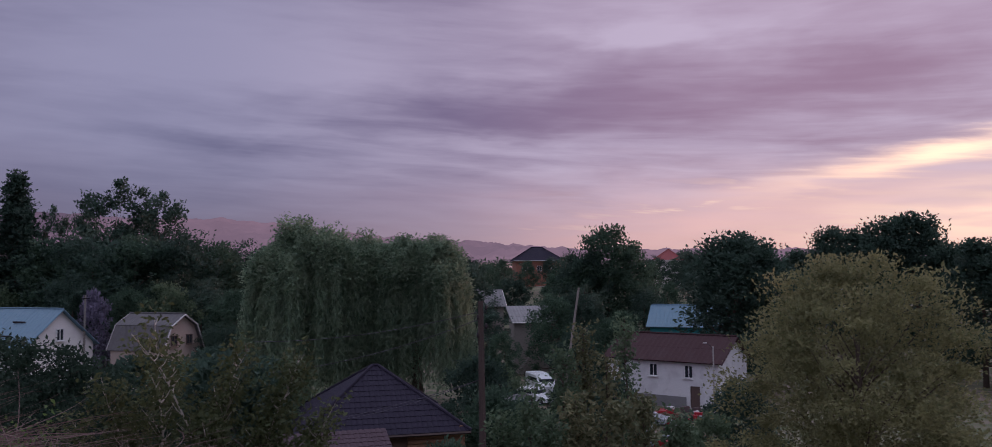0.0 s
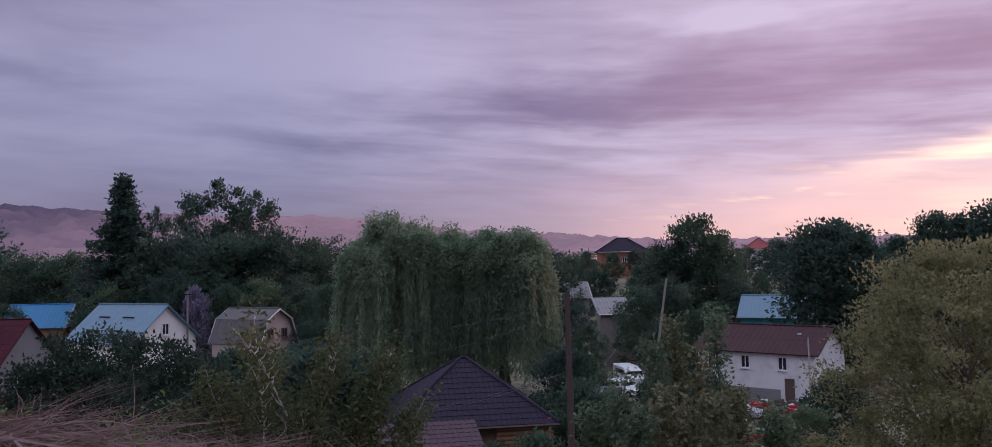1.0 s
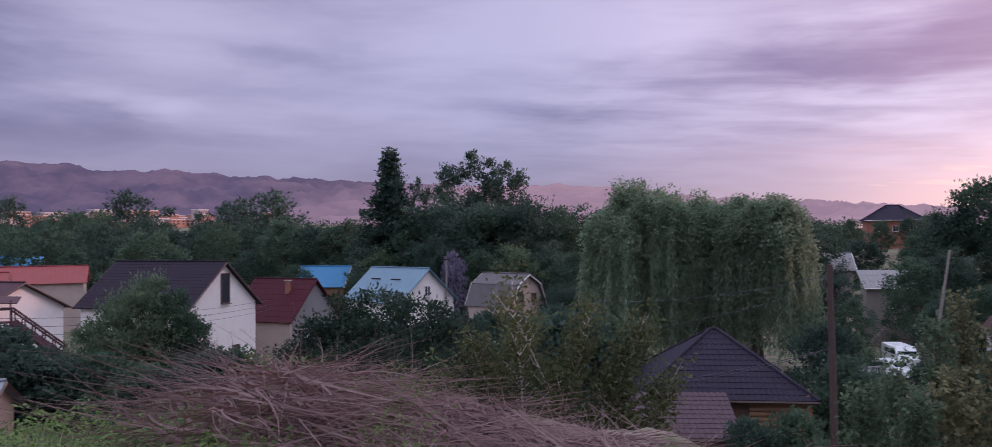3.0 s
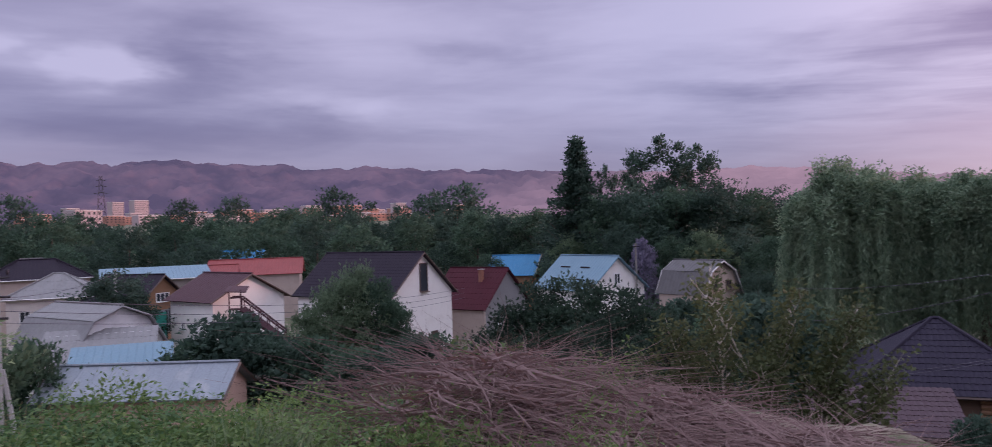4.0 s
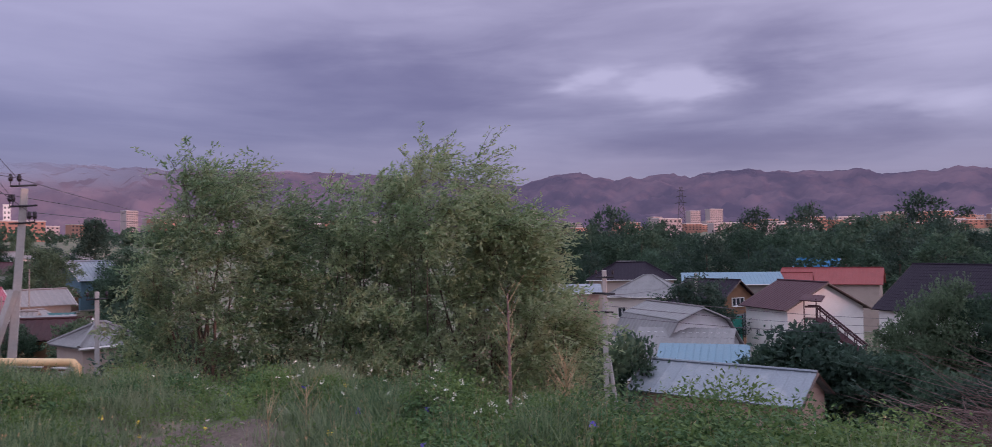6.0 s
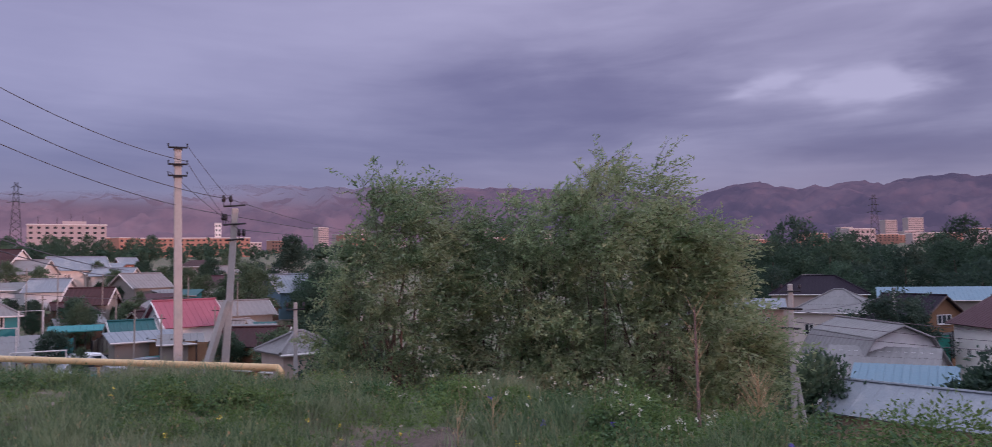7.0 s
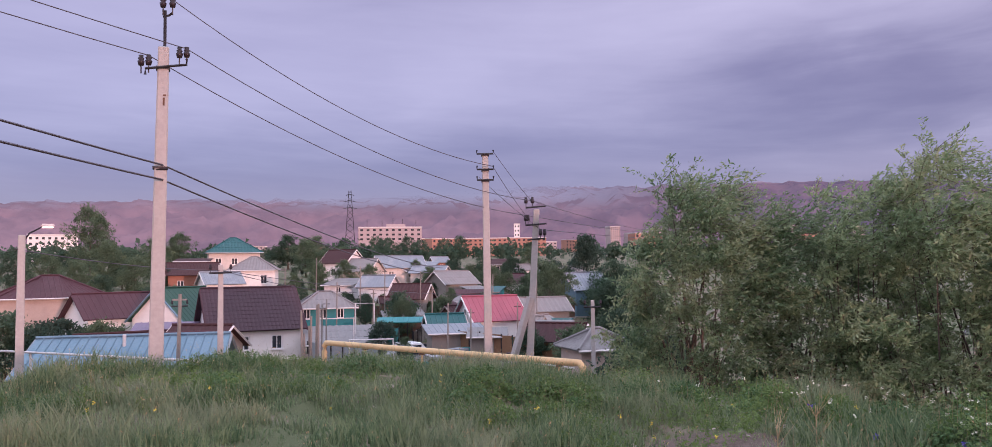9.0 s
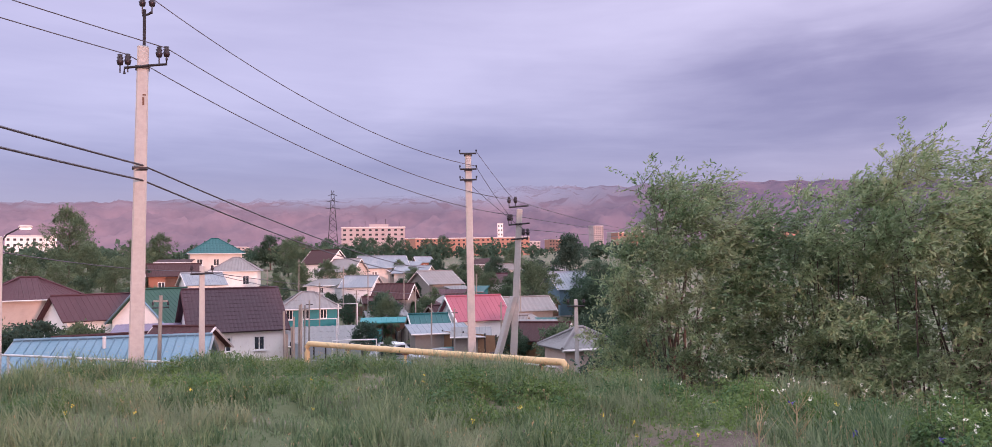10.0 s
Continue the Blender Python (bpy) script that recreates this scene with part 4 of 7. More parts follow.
def houses_town_side():
    home("cream house with a dark plum tile roof", 125.7, 69, 10, 6.7, 7.4, 2.6, "gable", 2.9, "plaster", "purple", kind="tile", step=0.3, high=0.025,
         windows=[("f", -1.0, 0.9, 0.85, 1.1), ("f", 1.5, 0.9, 0.85, 1.1)], trim=M["brownroof"])
    home("house with a green sheet roof and pale gable", 130.0, 78, 48, 5.6, 5.6, 3.0, "gable", 2.5, "plaster", "greenroof", trim=M["bluesheet"],
         windows=[("l", 0, 3.1, 0.9, 1.0)])
    home("workshop with a ribbed pale blue metal roof", 132.6, 45, -13, 8.2, 6.2, 2.2, "gable", 1.35, "greywood", "bluesheet", step=0.42, high=0.05,
         over=0.5, trim=M["fence"], category="workshop", name="workshop", chimney=None)
    workshop = [o for o in bpy.data.objects if o.name == "workshop"][0]
    part("flue_pipe", tubes(([(-0.3, -0.9, 2.6), (-0.3, -0.9, 3.85)], 0.085, 10)), M["trim"], workshop, "pale sheet-metal flue pipe")
    home("beige house with a plum-brown hipped roof", 137.6, 95, 6, 9.6, 8, 3.7, "hip", 2.0, "beige", "brownroof", windows=[("f", 1.8, 1.6, 1.4, 1.2, 2)])
    home("brown-roofed house with white gable", 134.0, 82, 20, 6.4, 6, 2.9, "gable", 1.9, "plaster", "brownroof", windows=[("f", -1.6, 0.8, 0.8, 1.0), ("f", 0.8, 0.8, 0.8, 1.0)], trim=M["brownroof"])
    home("porch with a dull violet sheet roof", 131.0, 70, -10, 4.2, 3, 1.9, "shed", 0.8, "plaster", "violetroof", category="porch", name="porch")
    home("low outbuilding with a rust-brown roof", 132.6, 58, 8, 6.6, 4, 1.9, "gable", 1.0, "beige", "rustroof", category="outbuilding", name="outbuilding", kind="wave")
    home("small outbuilding with a rust-brown roof", 128.6, 55, -30, 3.4, 4, 2.2, "gable", 1.2, "beige", "rustroof", category="outbuilding", name="outbuilding", kind="wave")
    home("teal-walled house with a pale grey hipped roof", 120.7, 85, 6, 5.3, 5.0, 2.45, "hip", 1.35, "tealpaint", "slate", sink=-0.5, below=3, kind="wave", ridge=1.2,
         windows=[("f", x, 1.3, 0.7, 1.1) for x in (-2.0, -0.4, 1.3)])
    home("white house with a faded pink-red roof", 109.2, 76, 24, 4.9, 4.7, 2.5, "gable", 1.85, "plaster", "pinkroof", over=0.4, trim=M["frame"],
         windows=[("l", 0, 2.6, 0.7, 0.8), ("l", -1.1, 0.8, 0.8, 1.0), ("f", -1.2, 0.8, 0.8, 1.0)])
    home("low shed with a teal-blue roof", 112.4, 73, 10, 2.8, 3.0, 2.0, "gable", 0.8, "timber", "tealroof", category="shed", name="shed")
    home("timber outhouse behind a plank fence", 109.4, 67, 0, 2.6, 2.4, 1.5, "shed", 0.4, "greywood", "slate", category="outhouse", name="outhouse")
    home("house with twin pale slate gables", 111.9, 120, 35, 5.6, 5.4, 2.4, "gable", 1.7, "greywood", "slate", kind="wave")
    home("old house with a brown slate roof", 114.7, 100, -20, 4.2, 4, 2.3, "gable", 1.5, "greywood", "rustroof", kind="wave")
    home("white-roofed house on the rise", 115.6, 152, 12, 8.4, 6, 3.1, "gable", 2.0, "cream", "zinc", windows=[("f", -2, 1.2, 1.0, 1.2), ("f", 1, 1.2, 1.0, 1.2)])
    home("cream cottage with a pale roof on the rise", 118.2, 146, -30, 6, 5.6, 2.9, "gable", 2.0, "cream", "slate", windows=[("r", 0, 1.0, 0.9, 1.1)])
    home("white house with a red-brown gable roof", 119.5, 150, -42, 6.0, 5.2, 4.2, "gable", 2.2, "plaster", "rustroof", kind="wave", trim=M["frame"], windows=[("r", 0, 1.9, 1.0, 1.2), ("f", 0, 1.9, 1.0, 1.2)])
    home("cottage with a white sheet roof", 117.0, 120, -25, 4.6, 4, 2.2, "gable", 1.4, "whitewash", "zinc")
    home("cream villa with a teal hipped roof", 126.8, 170, 4, 9.6, 8.4, 5.6, "hip", 2.7, "cream", "tealroof", kind="tile", step=0.6, over=0.6,
         windows=[("f", x, 3.0, 1.1, 1.3) for x in (-3, 0, 3)])
    home("white house with a pale slate hipped roof", 125.4, 140, -6, 7.2, 6.4, 3.7, "hip", 2.0, "plaster", "slate", kind="wave", ridge=1.0,
         windows=[("f", 1.8, 1.4, 1.0, 1.4)])
    home("brown timber house with an unlit porch", 129.4, 135, 8, 7.6, 6, 3.3, "gable", 1.7, "brick", "rustroof", windows=[("f", -2, 1.2, 1.0, 1.2)])
    low = 66 * math.tan(radians(-3.9)) - float(land(119.4, 66))
    home("low garage with a broad grey sheet roof", 119.4, 66, 4, 5.6, 5.0, max(1.2, low - 0.9), "shed", 0.9, "greywood", "slate", kind="wave", category="garage", name="garage")
    home("garage with a sunlit blank wall", 129.3, 150, -8, 5.2, 4.5, 4.6, "shed", 0.5, "cream", "rustroof", category="garage", name="garage")
    home("long brown-roofed shed behind the workshop", 131.6, 54, 2, 7.4, 3.4, 2.0, "gable", 1.0, "beige", "brownroof", category="shed", name="shed", kind="seam")
    home("lean-to with a grey sheet roof by the pink-roofed house", 111.7, 69, 12, 4.4, 2.4, 1.6, "shed", 0.45, "greywood", "zinc", category="lean-to", name="lean_to")
    home("dark weathered shack in the yards", 105.2, 70, -8, 3.6, 3, 2.1, "shed", 0.6, "greywood", "slate", kind="wave", category="shack", name="shack")
    home("white house with a shaded front on the rise", 127.6, 122, 15, 5, 5, 2.8, "gable", 1.5, "plaster", "zinc")
    home("tumbledown hut with a grey slate roof", 101.8, 45, 25, 3.0, 2.8, 2.2, "hip", 0.8, "beige", "slate", sink=-1.5, below=4, kind="wave", step=0.4, ridge=0.4, category="hut", name="hut", over=0.3)
    home("low shack with a rusty roof", 104.6, 62, -15, 4.2, 3.4, 2.2, "gable", 1.0, "timber", "rustroof", kind="wave", category="shack", name="shack")
    home("low shack with a tin roof", 105.6, 88, 20, 5, 4, 2.4, "gable", 1.2, "greywood", "slate", kind="wave", category="shack", name="shack")
    home("pale blue house among trees", 102.6, 110, 30, 5, 5, 3.6, "gable", 2.0, "bluesheet", "zinc", windows=[("l", 0, 1.4, 0.9, 1.1)])


def small_roofs():
    r = random.Random(44)
    looks = (("whitewashed garden cottage with a grey sheet roof", "whitewash", "slate"), ("brick outhouse with a tin roof", "brick", "zinc"), ("timber shed with a rust-brown roof", "greywood", "rustroof"),
             ("cream cottage with a pale tin roof", "cream", "zinc"), ("plastered shed with a plum-brown roof", "plaster", "brownroof"))
    for i in range(15):
        label, wall, cover = looks[i % 5]
        L, W = r.uniform(3.4, 6.5), r.uniform(3, 5)
        home(label, r.uniform(103, 122), r.uniform(112, 185), r.uniform(-50, 50), L, W, r.uniform(2.0, 3.0), "gable" if i % 3 else "shed", r.uniform(0.7, 1.7), wall, cover,
             kind="wave" if cover in ("slate", "rustroof") else "seam", windows=[("f", 0, 0.9, 0.8, 0.9)], group="small roofs on the rise")


def yard_sheds():
    """Low sheds, lean-tos and coops that crowd the yards below the knoll."""
    r = random.Random(58)
    looks = (("dark plank shed with a rusty sheet roof", "log", "rustroof", "wave"), ("weathered shed under grey slate sheets", "greywood", "slate", "wave"), ("lean-to of old boards with a brown roof", "timber", "brownroof", "seam"),
             ("teal-painted coop with a sheet roof", "tealpaint", "tealroof", "seam"), ("low brick store with a plum-brown roof", "brick", "brownroof", "seam"), ("whitewashed wash-house with a slate roof", "whitewash", "slate", "wave"))
    for i in range(34):
        label, wall, cover, kind = looks[(0, 1, 2, 1, 4, 5, 0, 1, 3)[i % 9]]
        az, d = (r.uniform(103.6, 117.6), r.uniform(78, 116)) if i < 28 else (r.uniform(126, 137), r.uniform(88, 112))
        home(label, az, d, r.choice((-35, -20, -8, 10, 24, 40)) + r.uniform(-6, 6), r.uniform(1.8, 3.6), r.uniform(1.8, 2.8), r.uniform(1.4, 2.0), "shed" if i % 3 else "gable", r.uniform(0.35, 0.9),
             wall, cover, kind=kind, step=0.4, over=0.25, trim=M["greywood"], doors=[("f", 0, 0.05, 0.8, 1.35)], name="shed", category="shed", group="yard sheds")


houses_sunset_side()
yard_sheds()
small_roofs()
houses_middle()
houses_town_side()


# ---- far town ----
def block(label, az, d, wide, tall, deep, floors, bays, wall, name="apartment_block", category="building", lift=0.0):
    """A far multi-storey building: slab, roof edge and each window as a piece."""
    at = on_ground(az, d) + Vector((0, 0, lift))
    e = thing(name, label, category, at, az + (40 if d > 950 else 0), "far town buildings")
    part("wall", boxes(((0, 0, tall / 2 - 6), (wide, deep, tall + 12))), wall, e)
    part("parapet", boxes(((0, 0, tall + 0.4), (wide + 0.6, deep + 0.6, 0.8))), M["trim"], e)
    fh, bw = tall / floors, wide / bays
    pane = mesh_of("window", [(-bw * 0.22, 0, 0), (bw * 0.22, 0, 0), (bw * 0.22, 0, fh * 0.42), (-bw * 0.22, 0, fh * 0.42),
                              (-bw * 0.22, 0.3, 0), (bw * 0.22, 0.3, 0), (bw * 0.22, 0.3, fh * 0.42), (-bw * 0.22, 0.3, fh * 0.42)],
                   [(0, 1, 2, 3), (5, 4, 7, 6), (4, 0, 3, 7), (1, 5, 6, 2), (3, 2, 6, 7), (4, 5, 1, 0)], M["dullglass"])
    for f in range(floors):
        for b in range(bays):
            o = new("window", pane)
            o.parent = e
            o.location = (-wide / 2 + (b + 0.5) * bw, -deep / 2 - 0.12, (f + 0.3) * fh)
    return e


office = block("pink-lit four-storey office block with rooftop masts", 116.2, 600, 46, 10, 14, 3, 10, M["block"], lift=12)
part("stair_head", boxes(((4, 0, 11.6), (14, 8, 2.4))), M["block"], office)
for x, h in ((-17, 4.5), (-6, 3.5), (2, 6.0), (9, 5.0), (19, 4.0)):
    part("mast", tubes(([(x, 0, 10), (x, 0, 12 + h)], 0.16, 5)), M["iron"], office)
block("long ochre institutional building", 108.6, 700, 84, 6.5, 14, 2, 20, M["orange"], lift=8.5)
block("white tower beside a long ochre building", 107.2, 720, 5, 19, 5, 5, 2, M["plaster"], name="tower", category="tower", lift=9)
block("white hall on the hill", 137.6, 500, 24, 6, 12, 2, 8, M["plaster"], lift=8, name="hall", category="hall")
for az, d, w, h in ((75.6, 1500, 18, 34), (74.4, 1520, 16, 28), (73.2, 1480, 22, 36), (62.0, 1600, 24, 34), (60.6, 1560, 30, 36), (64.6, 1650, 26, 24),
                    (97.5, 1400, 26, 34), (99.0, 1450, 30, 28), (100.4, 1420, 22, 40), (88.6, 1380, 26, 30), (84.5, 1450, 22, 26)):
    block("pale pink apartment tower in the far town", az, d, w, h, 14, max(4, int(h / 3.4)), max(3, int(w / 4)), M["block"], lift=2)
far = random.Random(21)
for i in range(64):
    band = (38, 62) if i % 2 else (62, 128)
    block("low sunlit building in the far town", far.uniform(*band), far.uniform(1000, 1700), far.uniform(16, 46), far.uniform(9, 20), 14, 3, 5, M["orange"] if i % 3 else M["block"], lift=far.uniform(1, 5))
for az, d, w, h in ((42.2, 1120, 46, 6), (44.4, 1160, 60, 7), (47.8, 1100, 40, 6), (52.5, 1250, 64, 7), (56.0, 1300, 50, 8), (66.5, 1280, 56, 8), (70.2, 1240, 44, 9)):
    block("long sunlit hall in the far town", az, d, w, h, 12, 2, 8, M["orange"], name="hall", category="hall", lift=3)
block("blue-clad warehouse beyond the trees", 46.6, 420, 9, 10, 8, 2, 2, M["bluewall"], name="warehouse", category="warehouse", lift=0)


# ---- trees ----
def top_scale(az, d, el, height, sink=0.0):
    """How much to scale a tree of that height so that its top stands at the angle el over the level."""
    return (d * math.tan(radians(el)) - float(land(az, d)) + sink) / height


BROAD = [tree_meshes(11 + i, 10, (1.6, 10, 3.9, 0.62), 130, 84, 0.30, 0.50, M[leaf], 0.2, 16, 0.2, 0.30) for i, leaf in enumerate(("leaf", "leafdark", "leaflight"))]
OVAL = [tree_meshes(21 + i, 10, (1.5, 10, 2.3, 0.7), 120, 74, 0.28, 0.42, M[leaf], 0.17, 16, 0.15, 0.3) for i, leaf in enumerate(("leafdark", "leaf"))]
SPARSE = tree_meshes(31, 10, (3.2, 10, 2.9, 0.6), 74, 110, 0.24, 0.36, M["leafdark"], 0.2, 60, 0.3, 0.35)
FAR = [tree_meshes(41 + i, 10, (0.8, 10, 4.3, 0.55), 90, 44, 0.46, 0.58, M[leaf], 0.2, 4, 0.3, 0.3) for i, leaf in enumerate(("leaf", "leafdark", "leaf"))]
SHRUB = [tree_meshes(51 + i, 4, (0.2, 4, 2.1, 0.5), 90, 60, 0.24, 0.30, M[leaf], 0.07, 18, 0.1, 0.25, stem=0.5) for i, leaf in enumerate(("leafdark", "leaf", "leaflight"))]
POPLAR = tree_meshes(61, 10, (0.2, 10, 3.1, -1.15), 560, 34, 0.19, 0.17, M["leafdark"], 0.13, 50, 0.05, 0.3, stem=0.96)
DENSE = tree_meshes(66, 10, (1.2, 10, 3.9, 0.6), 170, 90, 0.24, 0.44, M["backlitleaf"], 0.2, 20, 0.25, 0.3)
rnd = random.Random(7)


def tree(kind, az, d, el, label, wide=1.0, name="tree", sink=0.0, group=""):
    height = 4 if kind in SHRUB else 10
    if height == 10 and d > 60:
        el -= 0.95 if kind in (SPARSE, POPLAR) else (-0.15 if kind in FAR else 0.5)
    return plant(name, label, "shrub" if kind in SHRUB else "tree", kind, on_ground(az, d, sink), rnd.uniform(0, 360), top_scale(az, d, el, height, sink), wide, group)


FAR_TREES = []


def far_tree(i, az, d, el, wide):
    """A tree too far off to be told from its neighbours: kept for one joined mesh."""
    s = top_scale(az, d, el, 10)
    FAR_TREES.append((FAR[i % 3][0], on_ground(az, d), rnd.uniform(0, 6.28), s, s * wide))


def join_far_trees():
    out = []
    for me, at, turn, s, w in FAR_TREES:
        co = np.empty(len(me.vertices) * 3, np.float32)
        me.vertices.foreach_get("co", co)
        co = co.reshape(-1, 3)
        order = np.empty(len(me.loops), np.int32)
        me.loops.foreach_get("vertex_index", order)
        c, n = math.cos(turn), math.sin(turn)
        q = np.stack([(co[:, 0] * c - co[:, 1] * n) * w, (co[:, 0] * n + co[:, 1] * c) * w, co[:, 2] * s], 1) + np.array(tuple(at))
        out.append(q[order].reshape(-1, 4, 3))
        for k in range(3):
            a, b = k * 2.094, (k + 1) * 2.094
            p, r = np.array(tuple(at)), 0.2 * s
            e, f = np.array((math.cos(a) * r, math.sin(a) * r, -0.5)), np.array((math.cos(b) * r, math.sin(b) * r, -0.5))
            up = np.array((0, 0, 6 * s))
            out.append(np.stack([p + e, p + f, p + f * 0.4 + up, p + e * 0.4 + up])[None])
    ob = new("far_trees", quads_mesh("far_trees", np.concatenate(out), M["leaf"]))
    tagged(ob, "leafy green trees among the far gardens", "trees", kind="stuff")


def trees_sunset_side():
    tree(POPLAR, 30.8, 118, 6.9, "tall dark pointed poplar above the houses", 1.2, "poplar")
    for az, d, el, w in ((28.7, 128, 4.8, 0.42), (25.4, 124, 6.4, 0.86), (22.6, 126, 5.9, 0.75), (27.0, 132, 5.0, 0.5)):
        tree(SPARSE, az, d, el, "tall open-crowned tree against the sky", w)
    tall = "dark broad-crowned tree behind the cottages"
    for i, (az, d, el, w) in enumerate(((38, 150, 1.6, 1), (35.6, 146, 1.4, 1), (33.4, 142, 1.6, 1), (31.5, 128, 1.0, 0.9), (29.2, 116, 2.3, 0.9), (26.6, 114, 2.9, 1.05), (24.2, 112, 2.6, 0.95),
                                       (21.8, 113, 2.9, 0.95), (19.4, 118, 2.3, 0.9), (17.4, 124, 2.2, 0.9), (15.5, 128, 2.0, 1), (27.6, 106, 0.2, 0.8), (24.6, 103, -0.6, 0.7), (20.0, 104, -0.4, 0.9),
                                       (17.6, 98, -0.8, 0.9), (18.8, 90, -3.0, 0.8), (37.5, 112, -1.4, 0.8), (33.0, 110, -1.9, 0.5))):
        tree(BROAD[i % 2], az, d, el, tall, w)
    for i, (az, d, el, w) in enumerate(((22.0, 102, -0.4, 0.75), (31.6, 113, -0.4, 0.8))):
        tree(BROAD[2], az, d, el, "fresh light green tree behind a cottage", w)
    for i, (az, d, el, w) in enumerate(((2.6, 122, 1.3, 1.0), (0.8, 152, 1.0, 1.0), (-1.2, 135, 0.1, 0.9), (-4.4, 124, 0.2, 1.0), (-5.6, 130, 1.3, 0.8), (-7.9, 118, 3.4, 0.85), (-6.3, 116, 2.0, 0.7), (-9.6, 121, 2.3, 0.75),
                                       (-6.0, 96, -0.9, 0.9), (-3.9, 92, -1.3, 0.8), (-10.4, 112, -0.8, 0.8), (-12.0, 138, -0.3, 0.8), (-14.4, 148, 2.0, 0.8), (-9.0, 90, -2.4, 0.8),
                                       (1.0, 96, -2.0, 0.9), (-0.6, 84, -3.8, 0.7), (-5.6, 76, -3.6, 0.8), (-7.6, 82, -3.0, 0.8))):
        tree(BROAD[(i + 1) % 2], az, d, el, "dusky orchard tree in full leaf", w)
    for i, (az, d, el, w) in enumerate(((-2.2, 196, 1.3, 0.9), (-3.8, 200, 1.5, 0.8), (-5.0, 190, 1.6, 0.9), (-11.2, 186, 1.5, 0.8), (-12.4, 190, 1.3, 0.8), (-13.4, 184, 1.9, 0.8), (-0.6, 200, 1.4, 0.9), (1.8, 205, 1.5, 0.9))):
        tree(BROAD[i % 2], az, d, el, "dusky orchard tree in full leaf", w)
    for az, d, el, w in ((-16.4, 84, 2.9, 1.15), (-17.9, 88, 2.4, 1.2), (-16.6, 92, 2.4, 0.9)):
        tree(OVAL[0], az, d, el, "dark oval-crowned tree beside the white house", w)
    for az, d, el, w in ((-22.6, 112, 3.2, 0.8), (-24.3, 114, 3.0, 0.9), (-26.0, 110, 3.7, 1.1), (-27.4, 108, 3.9, 1.0), (-29.2, 104, 2.0, 0.9), (-31.0, 98, 2.2, 1.1), (-34, 95, 3.0, 1.2), (-37, 92, 3.2, 1.2), (-20.6, 118, 1.8, 1.0)):
        tree(OVAL[0], az, d, el, "tall dark tree against the sunset", w)
    for i, (az, d, el, w) in enumerate(((15.6, 50, -6.2, 0.7), (17.6, 49, -6.0, 0.9), (0.2, 47, -8.4, 0.9), (-1.6, 52, -9.0, 1), (1.4, 60, -6.2, 0.8), (-0.4, 68, -6.6, 0.7), (18.5, 58, -5.4, 1), (21, 56, -6.2, 1), (23.4, 62, -5.6, 1),
                                       (-8.2, 56, -7.6, 0.8), (-10.2, 60, -8.7, 0.6), (-6.8, 50, -8.6, 0.9), (3.4, 37.5, -11.9, 0.8), (6.2, 36.5, -12.6, 0.7), (-16.6, 54, -7.6, 0.9), (-14.6, 50, -9.6, 0.8), (-4.6, 62, -8.2, 0.7))):
        tree(SHRUB[(2, 0, 1, 0, 0)[i % 5]], az, d, el, "garden shrub at the foot of the slope", w, "shrub")
    for i, (az, d, el, w) in enumerate(((28.4, 39, -4.8, 0.9), (31.4, 42, -4.1, 1.0), (34.0, 43, -4.3, 0.9), (37.0, 45, -7.2, 0.7), (25.8, 37, -6.2, 0.8), (23.0, 40, -7.8, 0.7), (31.0, 33, -7.4, 0.7), (39.6, 47, -8.8, 0.6), (35.5, 35, -8.2, 0.7), (27.6, 30, -8.6, 0.7))):
        tree(DENSE, az, d, el, "low dark round-headed tree below the knoll", w)
    tree(SHRUB[0], 26.4, 102, -1.2, "lilac bush in grey-violet bloom", 0.46, "lilac_bush")
    bpy.data.objects[[o.name for o in bpy.data.objects if o.name.startswith("lilac_bush")][0]].children[0].data = quads_mesh("crown", crown_cloud(np.random.default_rng(77), (0.2, 4, 1.5, 0.5), 70, 60, 0.22, 0.28, 0.1)[0], M["lilac"])
    # the large pale tree that stands close by on the slope
    big = tree_meshes(71, 12, (1.6, 12, 4.7, 0.5), 320, 210, 0.17, 0.56, M["ashleaf"], 0.26, 60, 0.3, 0.26, flat=0.45)
    plant("ash_tree", "large pale green tree with a broad loose crown", "tree", big, on_ground(-23.8, 36), 40, top_scale(-23.8, 36, 0.7, 12), 0.9)


